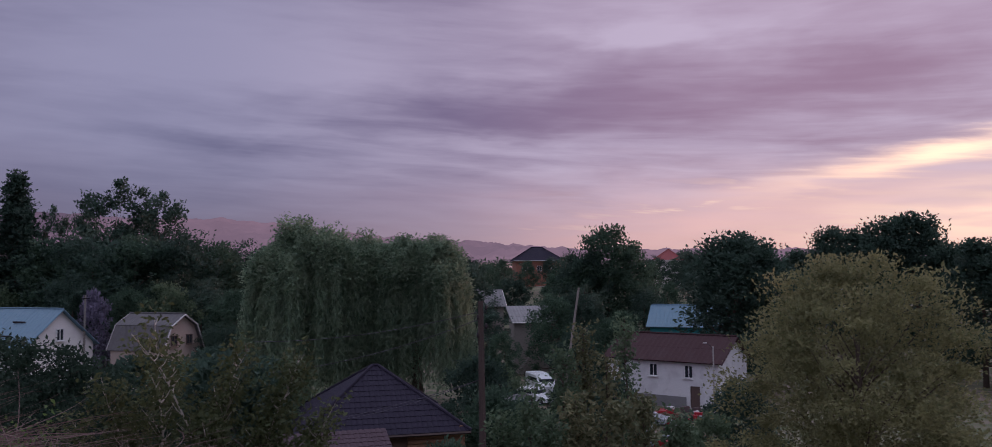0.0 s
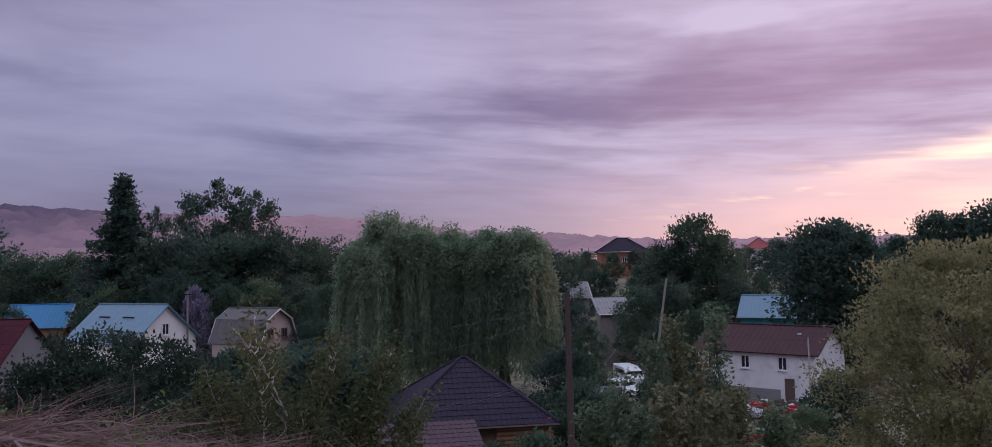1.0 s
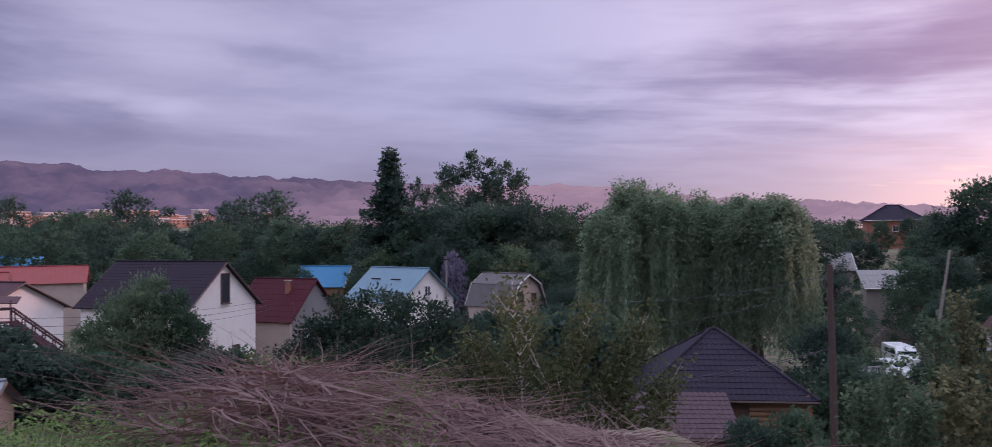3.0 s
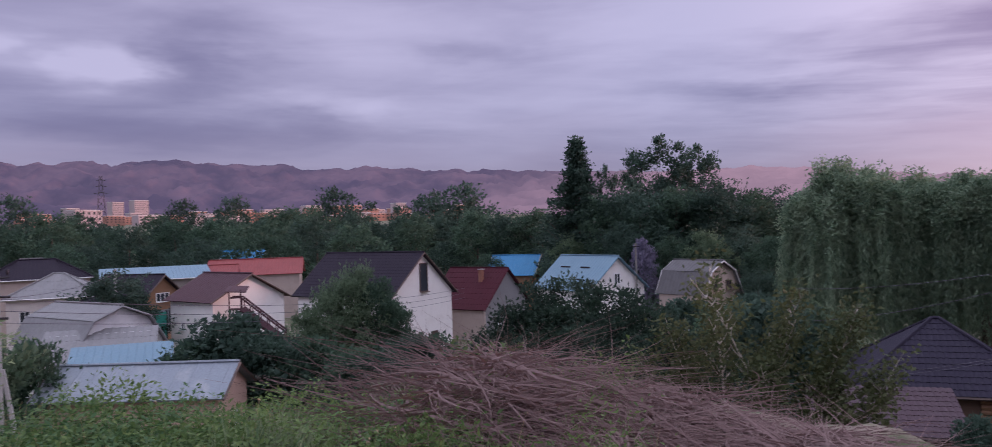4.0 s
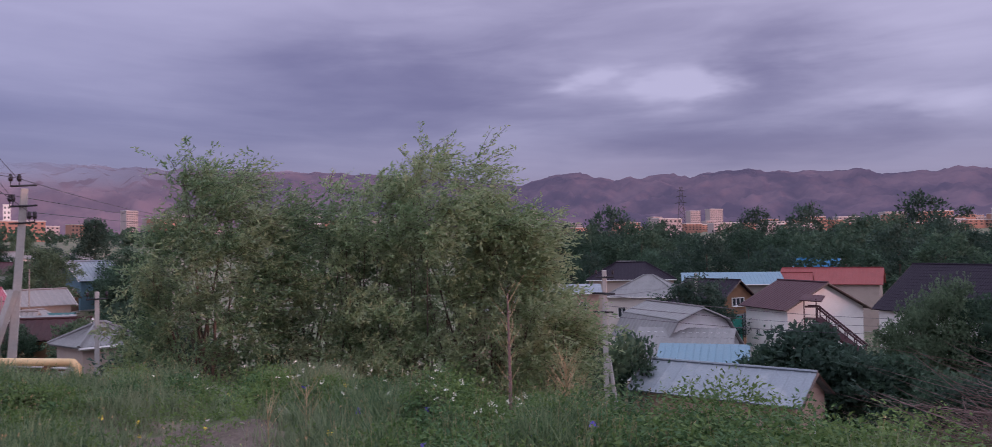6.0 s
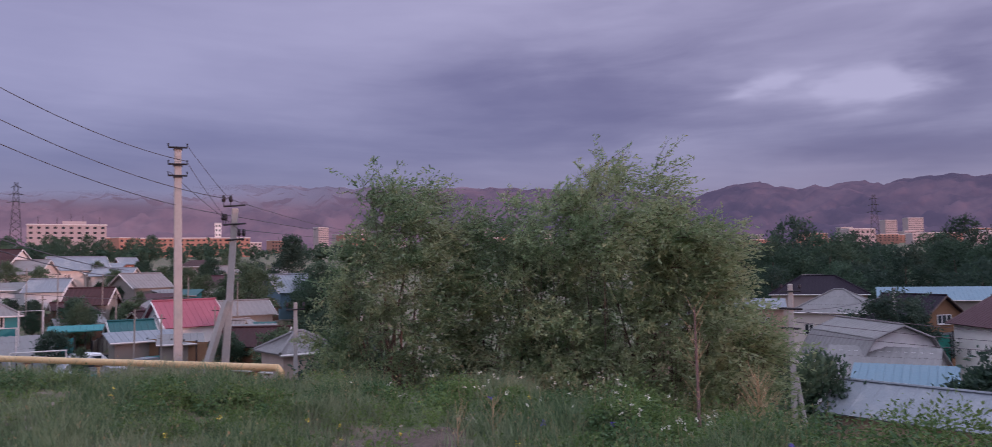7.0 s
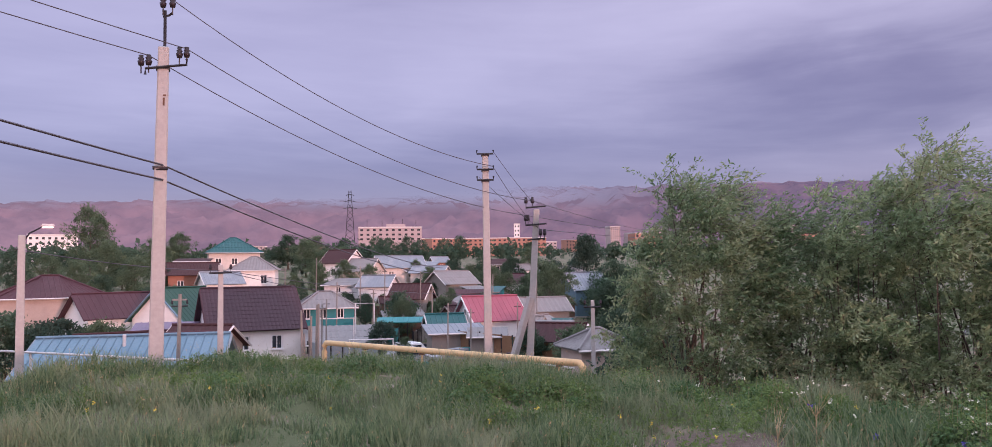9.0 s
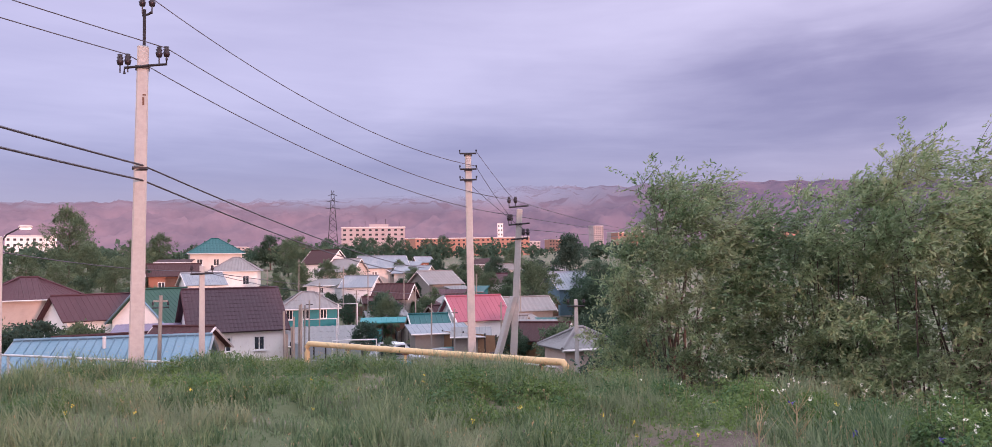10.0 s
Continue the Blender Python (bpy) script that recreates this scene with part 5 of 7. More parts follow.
def make_willow(seed, h, r):
    rng = np.random.default_rng(seed)
    out = []
    n, bunches = 2400, 150
    pick = rng.integers(0, bunches, n)
    ang = rng.uniform(0, 2 * math.pi, bunches)[pick] + rng.normal(0, 0.045, n)
    rr = r * np.sqrt(rng.uniform(0.06, 1, bunches))[pick] + rng.normal(0, 0.20, n)
    lob = 1 + 0.12 * np.sin(ang * 4 + 1) + 0.08 * np.sin(ang * 7)
    rr = rr * lob
    top = h * (0.50 + 0.44 * np.sqrt(np.clip(1 - (rr / (r * 1.22)) ** 2, 0, 1))) + rng.normal(0, 0.75, bunches)[pick] + rng.normal(0, 0.22, n)
    for i in range(n):
        size = rng.uniform(0.30, 0.86) * top[i]
        k = int(size / 0.24)
        t = np.linspace(0, 1, k)
        sway = rng.normal(0, 0.16, 2)
        x = math.cos(ang[i]) * (rr[i] + 0.9 * np.sin(t * 1.2)) + sway[0] * t
        y = math.sin(ang[i]) * (rr[i] + 0.9 * np.sin(t * 1.2)) + sway[1] * t
        out.append(np.stack([x, y, top[i] - size * t], 1))
    c = np.concatenate(out)
    v = leaves(rng, c, 0.08, 0.44, None, 2.6, 0.20)
    dome = np.stack([np.cos(ang) * rr, np.sin(ang) * rr, top], 1)
    v2 = leaves(rng, np.repeat(dome, 13, 0), 0.42, 0.34, None, 0.2, 0.4)
    tw = dome[rng.choice(n, 60)] * 1.0
    tw[:, 2] += rng.uniform(0.2, 0.9, 60)
    v3 = leaves(rng, np.repeat(tw, 8, 0), 0.16, 0.3, None, -0.6, 0.35)
    return quads_mesh("crown", np.concatenate([v, v2, v3]), M["willow"]), limbs_mesh(rng, h, 0.5, dome[rng.choice(n, 30, replace=False)])


def willows():
    for az, d, el, h, r, w, seed in ((13.2, 74, 2.9, 16, 4.9, 0.98, 81), (9.0, 77, 2.3, 16, 4.4, 1.0, 83), (5.4, 75, 2.5, 16, 4.5, 1.0, 82)):
        plant("weeping_willow", "large weeping willow with hanging strands", "tree", make_willow(seed, h, r), on_ground(az, d), seed * 31, top_scale(az, d, el, h), w)


def trees_middle():
    for i, (az, d, el, w) in enumerate(((46.8, 57, -2.7, 0.6), (45.3, 58, -3.5, 0.75), (48.2, 56, -3.7, 0.7), (44.0, 57, -5.2, 0.7), (49.6, 55, -5.6, 0.8))):
        tree(BROAD[(2, 0)[i % 2]], az, d, el, "leafy garden tree before the white house", w)
    for i, (az, d, el, w) in enumerate(((55.2, 53, -5.7, 1.1), (57.4, 52.5, -7.2, 1.0), (51.6, 52, -7.4, 1.2), (49.4, 51, -7.4, 1.0), (43.4, 50, -7.8, 1.0), (41.4, 51, -7.6, 1.0), (53.6, 56, -6.8, 0.9), (47.0, 47, -8.4, 1.0), (44.6, 45, -8.8, 1.0))):
        tree(SHRUB[i % 2], az, d, el, "dark rounded shrub beside the houses", w, "shrub")
    tree(BROAD[1], 62.0, 80, -1.8, "dark round tree by the fence", 1.0)
    tree(SHRUB[1], 66.6, 50, -6.5, "bright green shrub beside the shed", 0.7, "shrub")
    tree(SHRUB[2], 70.4, 44, -6.0, "pale shrub at the foot of the pole", 0.9, "shrub")
    r = random.Random(12)
    for i in range(104):
        az = r.uniform(37, 77)
        d = r.uniform(138, 330)
        el = r.uniform(-0.2, 1.45) + 0.2 * math.sin(az * 0.9) if d > 190 else r.uniform(-1.0, 1.1)
        tree(FAR[i % 3], az, d, el, "leafy tree in the belt beyond the houses", r.uniform(0.75, 1.1), group="tree belt beyond the houses")
    for az, d, el, w in ((67.9, 230, 2.6, 0.8), (54.6, 260, 2.4, 0.8), (47.6, 240, 2.8, 0.9), (39.4, 220, 2.9, 1.0), (41.5, 230, 2.4, 0.9), (61.2, 180, 0.6, 0.9), (57.8, 300, 2.3, 0.8)):
        tree(FAR[1], az, d, el, "tall tree in the belt beyond the houses", w, group="tree belt beyond the houses")


def trees_town_side():
    for i, (az, d, el, w) in enumerate(((135.5, 172, 4.7, 0.72), (133.6, 150, 2.2, 0.9), (137.8, 132, 1.8, 0.9), (139.5, 140, 2.2, 0.9), (131.4, 132, 1.2, 0.8), (130.2, 200, 3.2, 0.9), (123.2, 205, 3.1, 1.0), (121.4, 200, 3.0, 0.9),
                                       (119.6, 215, 2.5, 0.9), (117.8, 180, 1.8, 0.8), (113.6, 138, 0.5, 0.9), (112.0, 165, 1.3, 0.9), (110.2, 104, -1.0, 0.8), (107.6, 135, 1.4, 0.9), (104.8, 128, 1.2, 0.9), (106.4, 160, 2.0, 0.9),
                                       (100.6, 108, 1.0, 0.9), (98.5, 100, 0.5, 0.9), (122.2, 118, -0.4, 0.7), (119.0, 108, -0.9, 0.7), (132.6, 112, -0.2, 0.8), (121.0, 150, 1.0, 0.8), (128.4, 150, 0.6, 0.7), (142, 120, 2.4, 1), (145, 110, 2.6, 1))):
        tree(BROAD[(2, 0, 2, 0, 1)[i % 5]], az, d, el, "leafy tree among the town gardens", w)
    for az, d, el, w in ((115.4, 80, -1.4, 0.75), (111.9, 98, -0.7, 0.6), (105.0, 92, 0.9, 0.95), (106.4, 96, 0.2, 0.8), (117.6, 128, 1.0, 0.9), (119.4, 130, 1.3, 0.9), (121.2, 128, 1.2, 0.9), (122.8, 124, 0.5, 0.7),
                         (113.4, 132, 0.8, 0.9), (110.6, 130, 0.9, 0.9), (109.0, 128, 0.8, 1.0), (108.0, 118, 0.3, 1.0), (116.4, 100, -1.3, 0.6), (114.4, 150, 1.3, 0.8), (119.8, 165, 2.2, 0.9), (122.0, 175, 2.8, 1.0),
                         (134.6, 108, -0.5, 0.8), (136.2, 126, 1.4, 1.0), (132.8, 128, 1.6, 0.9), (134.4, 142, 2.6, 0.9), (131.6, 160, 2.8, 0.9), (130.4, 115, -0.2, 0.5), (115.2, 56, -4.6, 0.55)):
        tree(BROAD[2], az, d, el, "fresh light green tree among the town gardens", w)
    tree(OVAL[0], 102.3, 125, 2.9, "dense dark oval tree in the gardens", 0.9)
    tree(OVAL[0], 103.8, 118, 0.6, "dark garden tree beside shacks", 1.2)
    tree(OVAL[1], 100.8, 92, -0.4, "dark garden tree beside shacks", 1.2)
    for i, (az, d, el, w) in enumerate(((115.6, 84, -1.6, 0.9), (137.4, 60, -2.9, 1.1), (134.8, 61, -3.0, 1.0), (139.8, 62, -2.4, 1.0), (116.6, 62, -3.6, 0.8), (112.6, 90, -1.8, 0.8), (106.4, 60, -4.2, 0.8), (113.9, 110, -0.9, 0.8),
                                       (127.6, 100, -0.9, 0.8), (109.4, 92, -1.6, 0.8), (118.0, 96, -1.6, 0.7), (103.0, 58, -4.0, 0.9), (100.0, 62, -3.2, 1.0), (98.0, 40, -5.0, 1.0))):
        tree(SHRUB[(1, 0, 2)[i % 3]], az, d, el, "green garden shrub between roofs", w, "shrub")
    r = random.Random(13)
    for i in range(92):
        az, d = r.uniform(99, 141), r.uniform(90, 190)
        kind = (SHRUB[1], BROAD[2], BROAD[0], BROAD[2])[i % 4]
        tree(kind, az, d, -1.5 + 2.5 * (d - 92) / 98 + r.uniform(-0.3, 0.5), "leafy garden tree between the roofs", r.uniform(0.8, 1.1), group="garden trees between roofs")
    for i in range(58):
        az, d = r.uniform(97, 150), r.uniform(190, 430)
        far_tree(i, az, d, r.uniform(1.0, 2.1), r.uniform(0.8, 1.2))
    for i in range(16):
        far_tree(i, 111.2 + i * 0.55 + r.uniform(-0.2, 0.2), r.uniform(360, 430), r.uniform(1.7, 2.5), 0.9)
    for i in range(46):
        az, d = r.uniform(-45, 22), r.uniform(165, 330)
        far_tree(i, az, d, r.uniform(0.1, 1.5), r.uniform(0.8, 1.2))
    join_far_trees()


def far_woods():
    rng = np.random.default_rng(15)
    n = 900
    az = rng.uniform(-60, 155, n)
    d = 330 * np.exp(rng.uniform(0, 1.35, n))
    p = np.stack([-d * np.sin(np.radians(az)), d * np.cos(np.radians(az)), land(az, d)], 1)
    h = rng.uniform(5, 10, n)
    idx = np.repeat(np.arange(n), 75)
    u = rng.normal(0, 1, (len(idx), 3)) * 0.42
    c = p[idx] + u * np.stack([h, h, h * 0.75], 1)[idx] * 0.62 + np.stack([0 * h, 0 * h, h * 0.5], 1)[idx]
    ob = new("woods", quads_mesh("woods", leaves(rng, c, 0.3, 2.0, None, 0, 0.7), M["leaf"]))
    tagged(ob, "far belts of dark green woodland", "woods", kind="stuff")


def osier(az, d, el, wide, clumps, seed, label, per=15, airy=0.35, leaf="osier"):
    """A many-stemmed bushy willow: stems fan out of the ground, sprays of leafy shoots in clumps, bent by the wind."""
    rng = np.random.default_rng(seed)
    h = d * math.tan(radians(el)) - float(land(az, d))
    wind = np.array([0.12, 0.55, 0.0])
    # clump centres: many near the outside and on top, so that hollows stay dark
    a = rng.uniform(0, 2 * math.pi, clumps)
    k = rng.uniform(0.10, 1.0, clumps) ** 0.85
    prof = np.clip(np.sin(np.pi * np.clip(0.16 + 0.80 * k, 0, 1)) ** 0.55, 0.05, 1)
    q = wide * prof * np.sqrt(rng.uniform(0.15, 1, clumps)) * (1 + 0.16 * np.sin(a * 3 + seed))
    dome = 1 - 0.20 * (q / wide) ** 2
    c = np.stack([np.cos(a) * q, np.sin(a) * q, h * 0.90 * k * dome], 1)
    bm = bmesh.new()
    roots = rng.normal(0, wide * 0.22, (14, 2))
    for i in range(clumps):
        if i % 3 == 0:
            x0, y0 = roots[i % 14]
            e = Vector(c[i])
            m1 = Vector((x0 + (e.x - x0) * 0.25, y0 + (e.y - y0) * 0.25, e.z * 0.45))
            r0 = rng.uniform(0.018, 0.05)
            tube(bm, [(x0, y0, -0.3), m1, m1.lerp(e, 0.5) + Vector(rng.normal(0, 0.06, 3)), e], [r0, r0 * 0.7, r0 * 0.4, r0 * 0.15], 4, False)
    # shoots
    n = clumps * per
    ci = np.repeat(np.arange(clumps), per)
    top = np.clip((k[ci] - 0.55) / 0.45, 0, 1)
    out = c[ci] * np.array([1, 1, 0.0]) / (wide + 0.01)
    dr = rng.normal(0, 0.55, (n, 3)) + out * 0.9 + np.array([0, 0, 0.55]) + wind * (0.4 + 0.8 * top[:, None])
    dr /= np.linalg.norm(dr, axis=1, keepdims=True)
    ln = rng.uniform(0.35, 0.80, n) * (1 + airy * top)
    base = c[ci] + rng.normal(0, 0.16, (n, 3))
    leaf_n = 22
    t = np.tile(np.linspace(0.05, 1, leaf_n), n) + rng.uniform(-0.03, 0.03, n * leaf_n)
    si = np.repeat(np.arange(n), leaf_n)
    bend = (wind * 0.35 - np.array([0, 0, 0.22])) * (t ** 2)[:, None] * ln[si][:, None]
    p = base[si] + dr[si] * (ln[si] * t)[:, None] + bend + rng.normal(0, 0.022, (n * leaf_n, 3))
    heading = dr[si] * 1.0 + wind * 0.9 + np.array([0, 0, -0.25])
    crown = quads_mesh("crown", leaves(rng, p, 0.012, 0.125, heading * 1.2, 0.1, 0.30), M[leaf])
    for i in range(0, n, 3):
        b, e = Vector(base[i]), Vector(base[i] + dr[i] * ln[i] + (wind * 0.35 - np.array([0, 0, 0.22])) * ln[i])
        tube(bm, [b, b.lerp(e, 0.5) + Vector((0, 0, 0.05)), e], [0.008, 0.006, 0.003], 3, False)
    me = bpy.data.meshes.new("trunk")
    bm.to_mesh(me)
    bm.free()
    me.materials.append(M["bark"])
    return plant("osier_bush", label, "bush", (crown, me), on_ground(az, d), 0)


def near_bushes():
    osier(79.6, 21, 9.6, 2.5, 170, 91, "tall wind-blown osier with sparse leafy top", airy=0.6)
    osier(84.6, 21.6, 7.4, 1.9, 100, 95, "osier leaning against a taller one")
    osier(75.4, 20.5, 5.6, 1.9, 100, 92, "osier with drooping olive leaves")
    osier(94.8, 22, 7.7, 2.2, 150, 93, "tall bushy dark green osier on the slope", airy=0.6, leaf="osierdark")
    osier(88.8, 22.5, 5.4, 2.0, 100, 94, "dense dark green osier between taller ones", leaf="osierdark")
    osier(72.6, 19.5, 0.4, 1.2, 40, 96, "small osier at the edge of the thicket")


def young_tree(name, label, az, d, el, wide, seed, leaf, bark, n, size, stems=1, sparse=1.0, lean=0.0):
    """A slim young tree: thin stem or stems with short side shoots and scattered leaves."""
    rng = np.random.default_rng(seed)
    h = d * math.tan(radians(el)) - float(land(az, d))
    bm = bmesh.new()
    cs = []
    for s in range(stems):
        x0, y0 = rng.normal(0, 0.12 * (stems > 1), 2)
        lx, ly = rng.normal(0, 0.16 * h * (stems > 1) + 0.02, 2)
        hh = h * (1 if s == 0 else rng.uniform(0.6, 0.92))
        pts = [Vector((x0 + lx * k * k + rng.normal() * 0.03, y0 + ly * k * k + rng.normal() * 0.03, -0.3 + (hh + 0.3) * k)) for k in np.linspace(0, 1, 8)]
        r0 = 0.011 * hh
        tube(bm, pts, [r0 * (1 - 0.9 * k) for k in np.linspace(0, 1, 8)], 5, False)
        P = np.array([tuple(p) for p in pts])
        m = int(9 * hh)
        for b in range(m):
            k = rng.uniform(0.15, 0.98)
            a = rng.uniform(0, 2 * math.pi)
            base = np.array([np.interp(k * 7, np.arange(8), P[:, i]) for i in range(3)])
            ln = wide * (1.1 - k) * rng.uniform(0.5, 1.2) + 0.12
            end = base + np.array([math.cos(a) * ln * 0.7, math.sin(a) * ln * 0.7, ln * 0.75])
            tube(bm, [Vector(base), Vector((base + end) / 2) + Vector((0, 0, -0.03)), Vector(end)], [r0 * 0.35, r0 * 0.22, r0 * 0.07], 3, False)
            q = rng.uniform(0.2, 1.05, max(2, int(n / (m * stems))))
            cs.append(base + (end - base) * q[:, None])
    crown = quads_mesh("crown", leaves(rng, np.concatenate(cs), 0.06 * sparse, size, None, 0.1, 0.55), leaf)
    me = bpy.data.meshes.new("trunk")
    bm.to_mesh(me)
    bm.free()
    me.materials.append(bark)
    return plant(name, label, "tree", (crown, me), on_ground(az, d), 0)


def young_trees():
    lb = "young birch with pale bare stem and yellowish leaves"
    for i, (az, d, el, w, st) in enumerate(((21.5, 15.5, -2.7, 0.7, 2), (18.6, 15, -3.6, 0.7, 3), (23.6, 16, -6.2, 0.8, 2), (16.0, 14.5, -5.6, 0.7, 2), (26.4, 17, -7.0, 0.8, 2), (14.2, 15, -8.4, 0.6, 2))):
        young_tree("birch", lb, az, d, el, w, 200 + i, M["birchleaf"], M["birch"], 3400, 0.095, st, 2.8)
    ls = "slender young tree with bronze-green upright shoots"
    for i, (az, d, el, w) in enumerate(((-8.9, 21, -3.0, 0.55), (-6.0, 20, -3.7, 0.6), (-4.6, 19, -5.4, 0.6), (-7.4, 19.5, -5.2, 0.6), (-2.4, 18.5, -7.6, 0.7), (-10.0, 19, -8.0, 0.7), (-0.4, 18, -9.6, 0.8), (-5.4, 17, -8.6, 0.8),
                                       (-12.4, 18, -9.4, 0.8), (-8.4, 16.5, -9.6, 0.8), (-3.4, 16.5, -10.4, 0.8))):
        young_tree("young_maple", ls, az, d, el, w, 230 + i, M["rusty"] if i % 2 else M["leaflight"], M["bark"], 1900, 0.115, 1, 2.4)
    for i, (az, d, el, w) in enumerate(((30.6, 14.5, -9.2, 0.7), (39.0, 14, -7.4, 0.6), (36.6, 13.5, -8.6, 0.6), (28.2, 12, -12.0, 0.6), (32.4, 15, -9.0, 0.6))):
        young_tree("sapling", "straggly sapling with fresh yellow-green leaves", az, d, el, w, 260 + i, M["weed"], M["twig"], 1100, 0.10, 2, 2.2)


def grass():
    rng = np.random.default_rng(31)
    n = 250000
    az = rng.uniform(8, 152, n)
    crest = np.interp(az, CREST_AZ, CREST_R)
    r = np.sqrt(rng.uniform(0, 1, n) * ((crest + 3.2) ** 2 - 4.4 ** 2) + 4.4 ** 2)
    x, y = -r * np.sin(np.radians(az)), r * np.cos(np.radians(az))
    tuft = np.array([noise.noise(Vector((a * 0.75, b * 0.75, 0))) for a, b in zip(x, y)])
    fine = np.array([noise.noise(Vector((a * 2.4, b * 2.4, 5))) for a, b in zip(x, y)])
    bare = np.exp(-(((az - 95) / 6.5) ** 2 + ((r - 8.3) / 1.1) ** 2)) + np.exp(-(((az - 116) / 3.0) ** 2 + ((r - 11.5) / 0.7) ** 2)) + 0.9 * np.exp(-(((az - 101) / 3.0) ** 2 + ((r - 6.9) / 0.8) ** 2))
    keep = (rng.uniform(0, 1, n) < 0.72 + 0.9 * tuft + 0.5 * fine) & (rng.uniform(0, 1, n) > bare * 1.08) & ~((az < 64) & (rng.uniform(0, 1, n) < np.where(az < 26, 1.0, np.where(az < 39, 0.97, 0.75))))
    x, y, r, az, tuft, fine = (q[keep] for q in (x, y, r, az, tuft, fine))
    m = len(x)
    z = land(az, r) - 0.02
    h = np.clip(0.17 + 0.36 * tuft + 0.22 * fine, 0.05, 0.62) * rng.uniform(0.55, 1.35, m)
    a = rng.uniform(0, 2 * math.pi, m)
    lean = h * rng.uniform(0.05, 0.6, m)
    lx, ly = np.cos(a) * lean + 0.10 * h, np.sin(a) * lean
    w = rng.uniform(0.005, 0.013, m)
    b = rng.uniform(0, 2 * math.pi, m)
    w = w * 0.85
    wx, wy = np.cos(b) * w, np.sin(b) * w
    p0 = np.stack([x, y, z], 1)
    p1 = p0 + np.stack([lx * 0.35, ly * 0.35, h * 0.6], 1)
    p2 = p0 + np.stack([lx, ly, h], 1)
    s = np.stack([wx, wy, 0 * wx], 1)
    v = np.concatenate([np.stack([p0 - s, p0 + s, p1 + s * 0.75, p1 - s * 0.75], 1), np.stack([p1 - s * 0.75, p1 + s * 0.75, p2 + s * 0.1, p2 - s * 0.1], 1)], 1).reshape(-1, 4, 3)
    ob = new("grass", quads_mesh("grass", v, M["grass"]))
    tagged(ob, "tufted uncut meadow grass on the knoll", "grass", kind="stuff")
    # shorter turf round the place where the camera stands
    k = 26000
    a2, r2 = rng.uniform(-180, 180, k), np.sqrt(rng.uniform(0.35, 30, k))
    q = np.stack([-r2 * np.sin(np.radians(a2)), r2 * np.cos(np.radians(a2)), land(a2, r2) - 0.02], 1)
    tilt = rng.normal(0, 0.06, (k, 3)) + np.array([0, 0, 0.13])
    sw = np.stack([np.cos(a2 * 7), np.sin(a2 * 7), 0 * a2], 1) * 0.005
    turf = new("turf", quads_mesh("turf", np.stack([q - sw, q + sw, q + tilt + sw * 0.2, q + tilt - sw * 0.2], 1), M["grass"]))
    tagged(turf, "short worn turf on top of the knoll", "grass", kind="stuff")
    # pale flowering stalks that stand above the blades
    pick = rng.choice(m, 2600, replace=False)
    q0 = p0[pick]
    up = rng.uniform(0.25, 0.52, len(pick))
    off = np.stack([rng.normal(0.05, 0.06, len(pick)), rng.normal(0, 0.06, len(pick)), up], 1)
    s2 = np.array([[0.0022, 0.0012, 0]])
    stalk = np.stack([q0 - s2, q0 + s2, q0 + off + s2 * 0.5, q0 + off - s2 * 0.5], 1)
    ear = leaves(rng, np.repeat(q0 + off, 2, 0), 0.006, 0.022, np.array((0.3, 0, 1.6)), 0, 0.28)
    ob = new("seeding_grass", quads_mesh("seeding_grass", np.concatenate([stalk, ear]), M["straw"]))
    tagged(ob, "pale seeding grass stalks among the blades", "grass", kind="stuff")


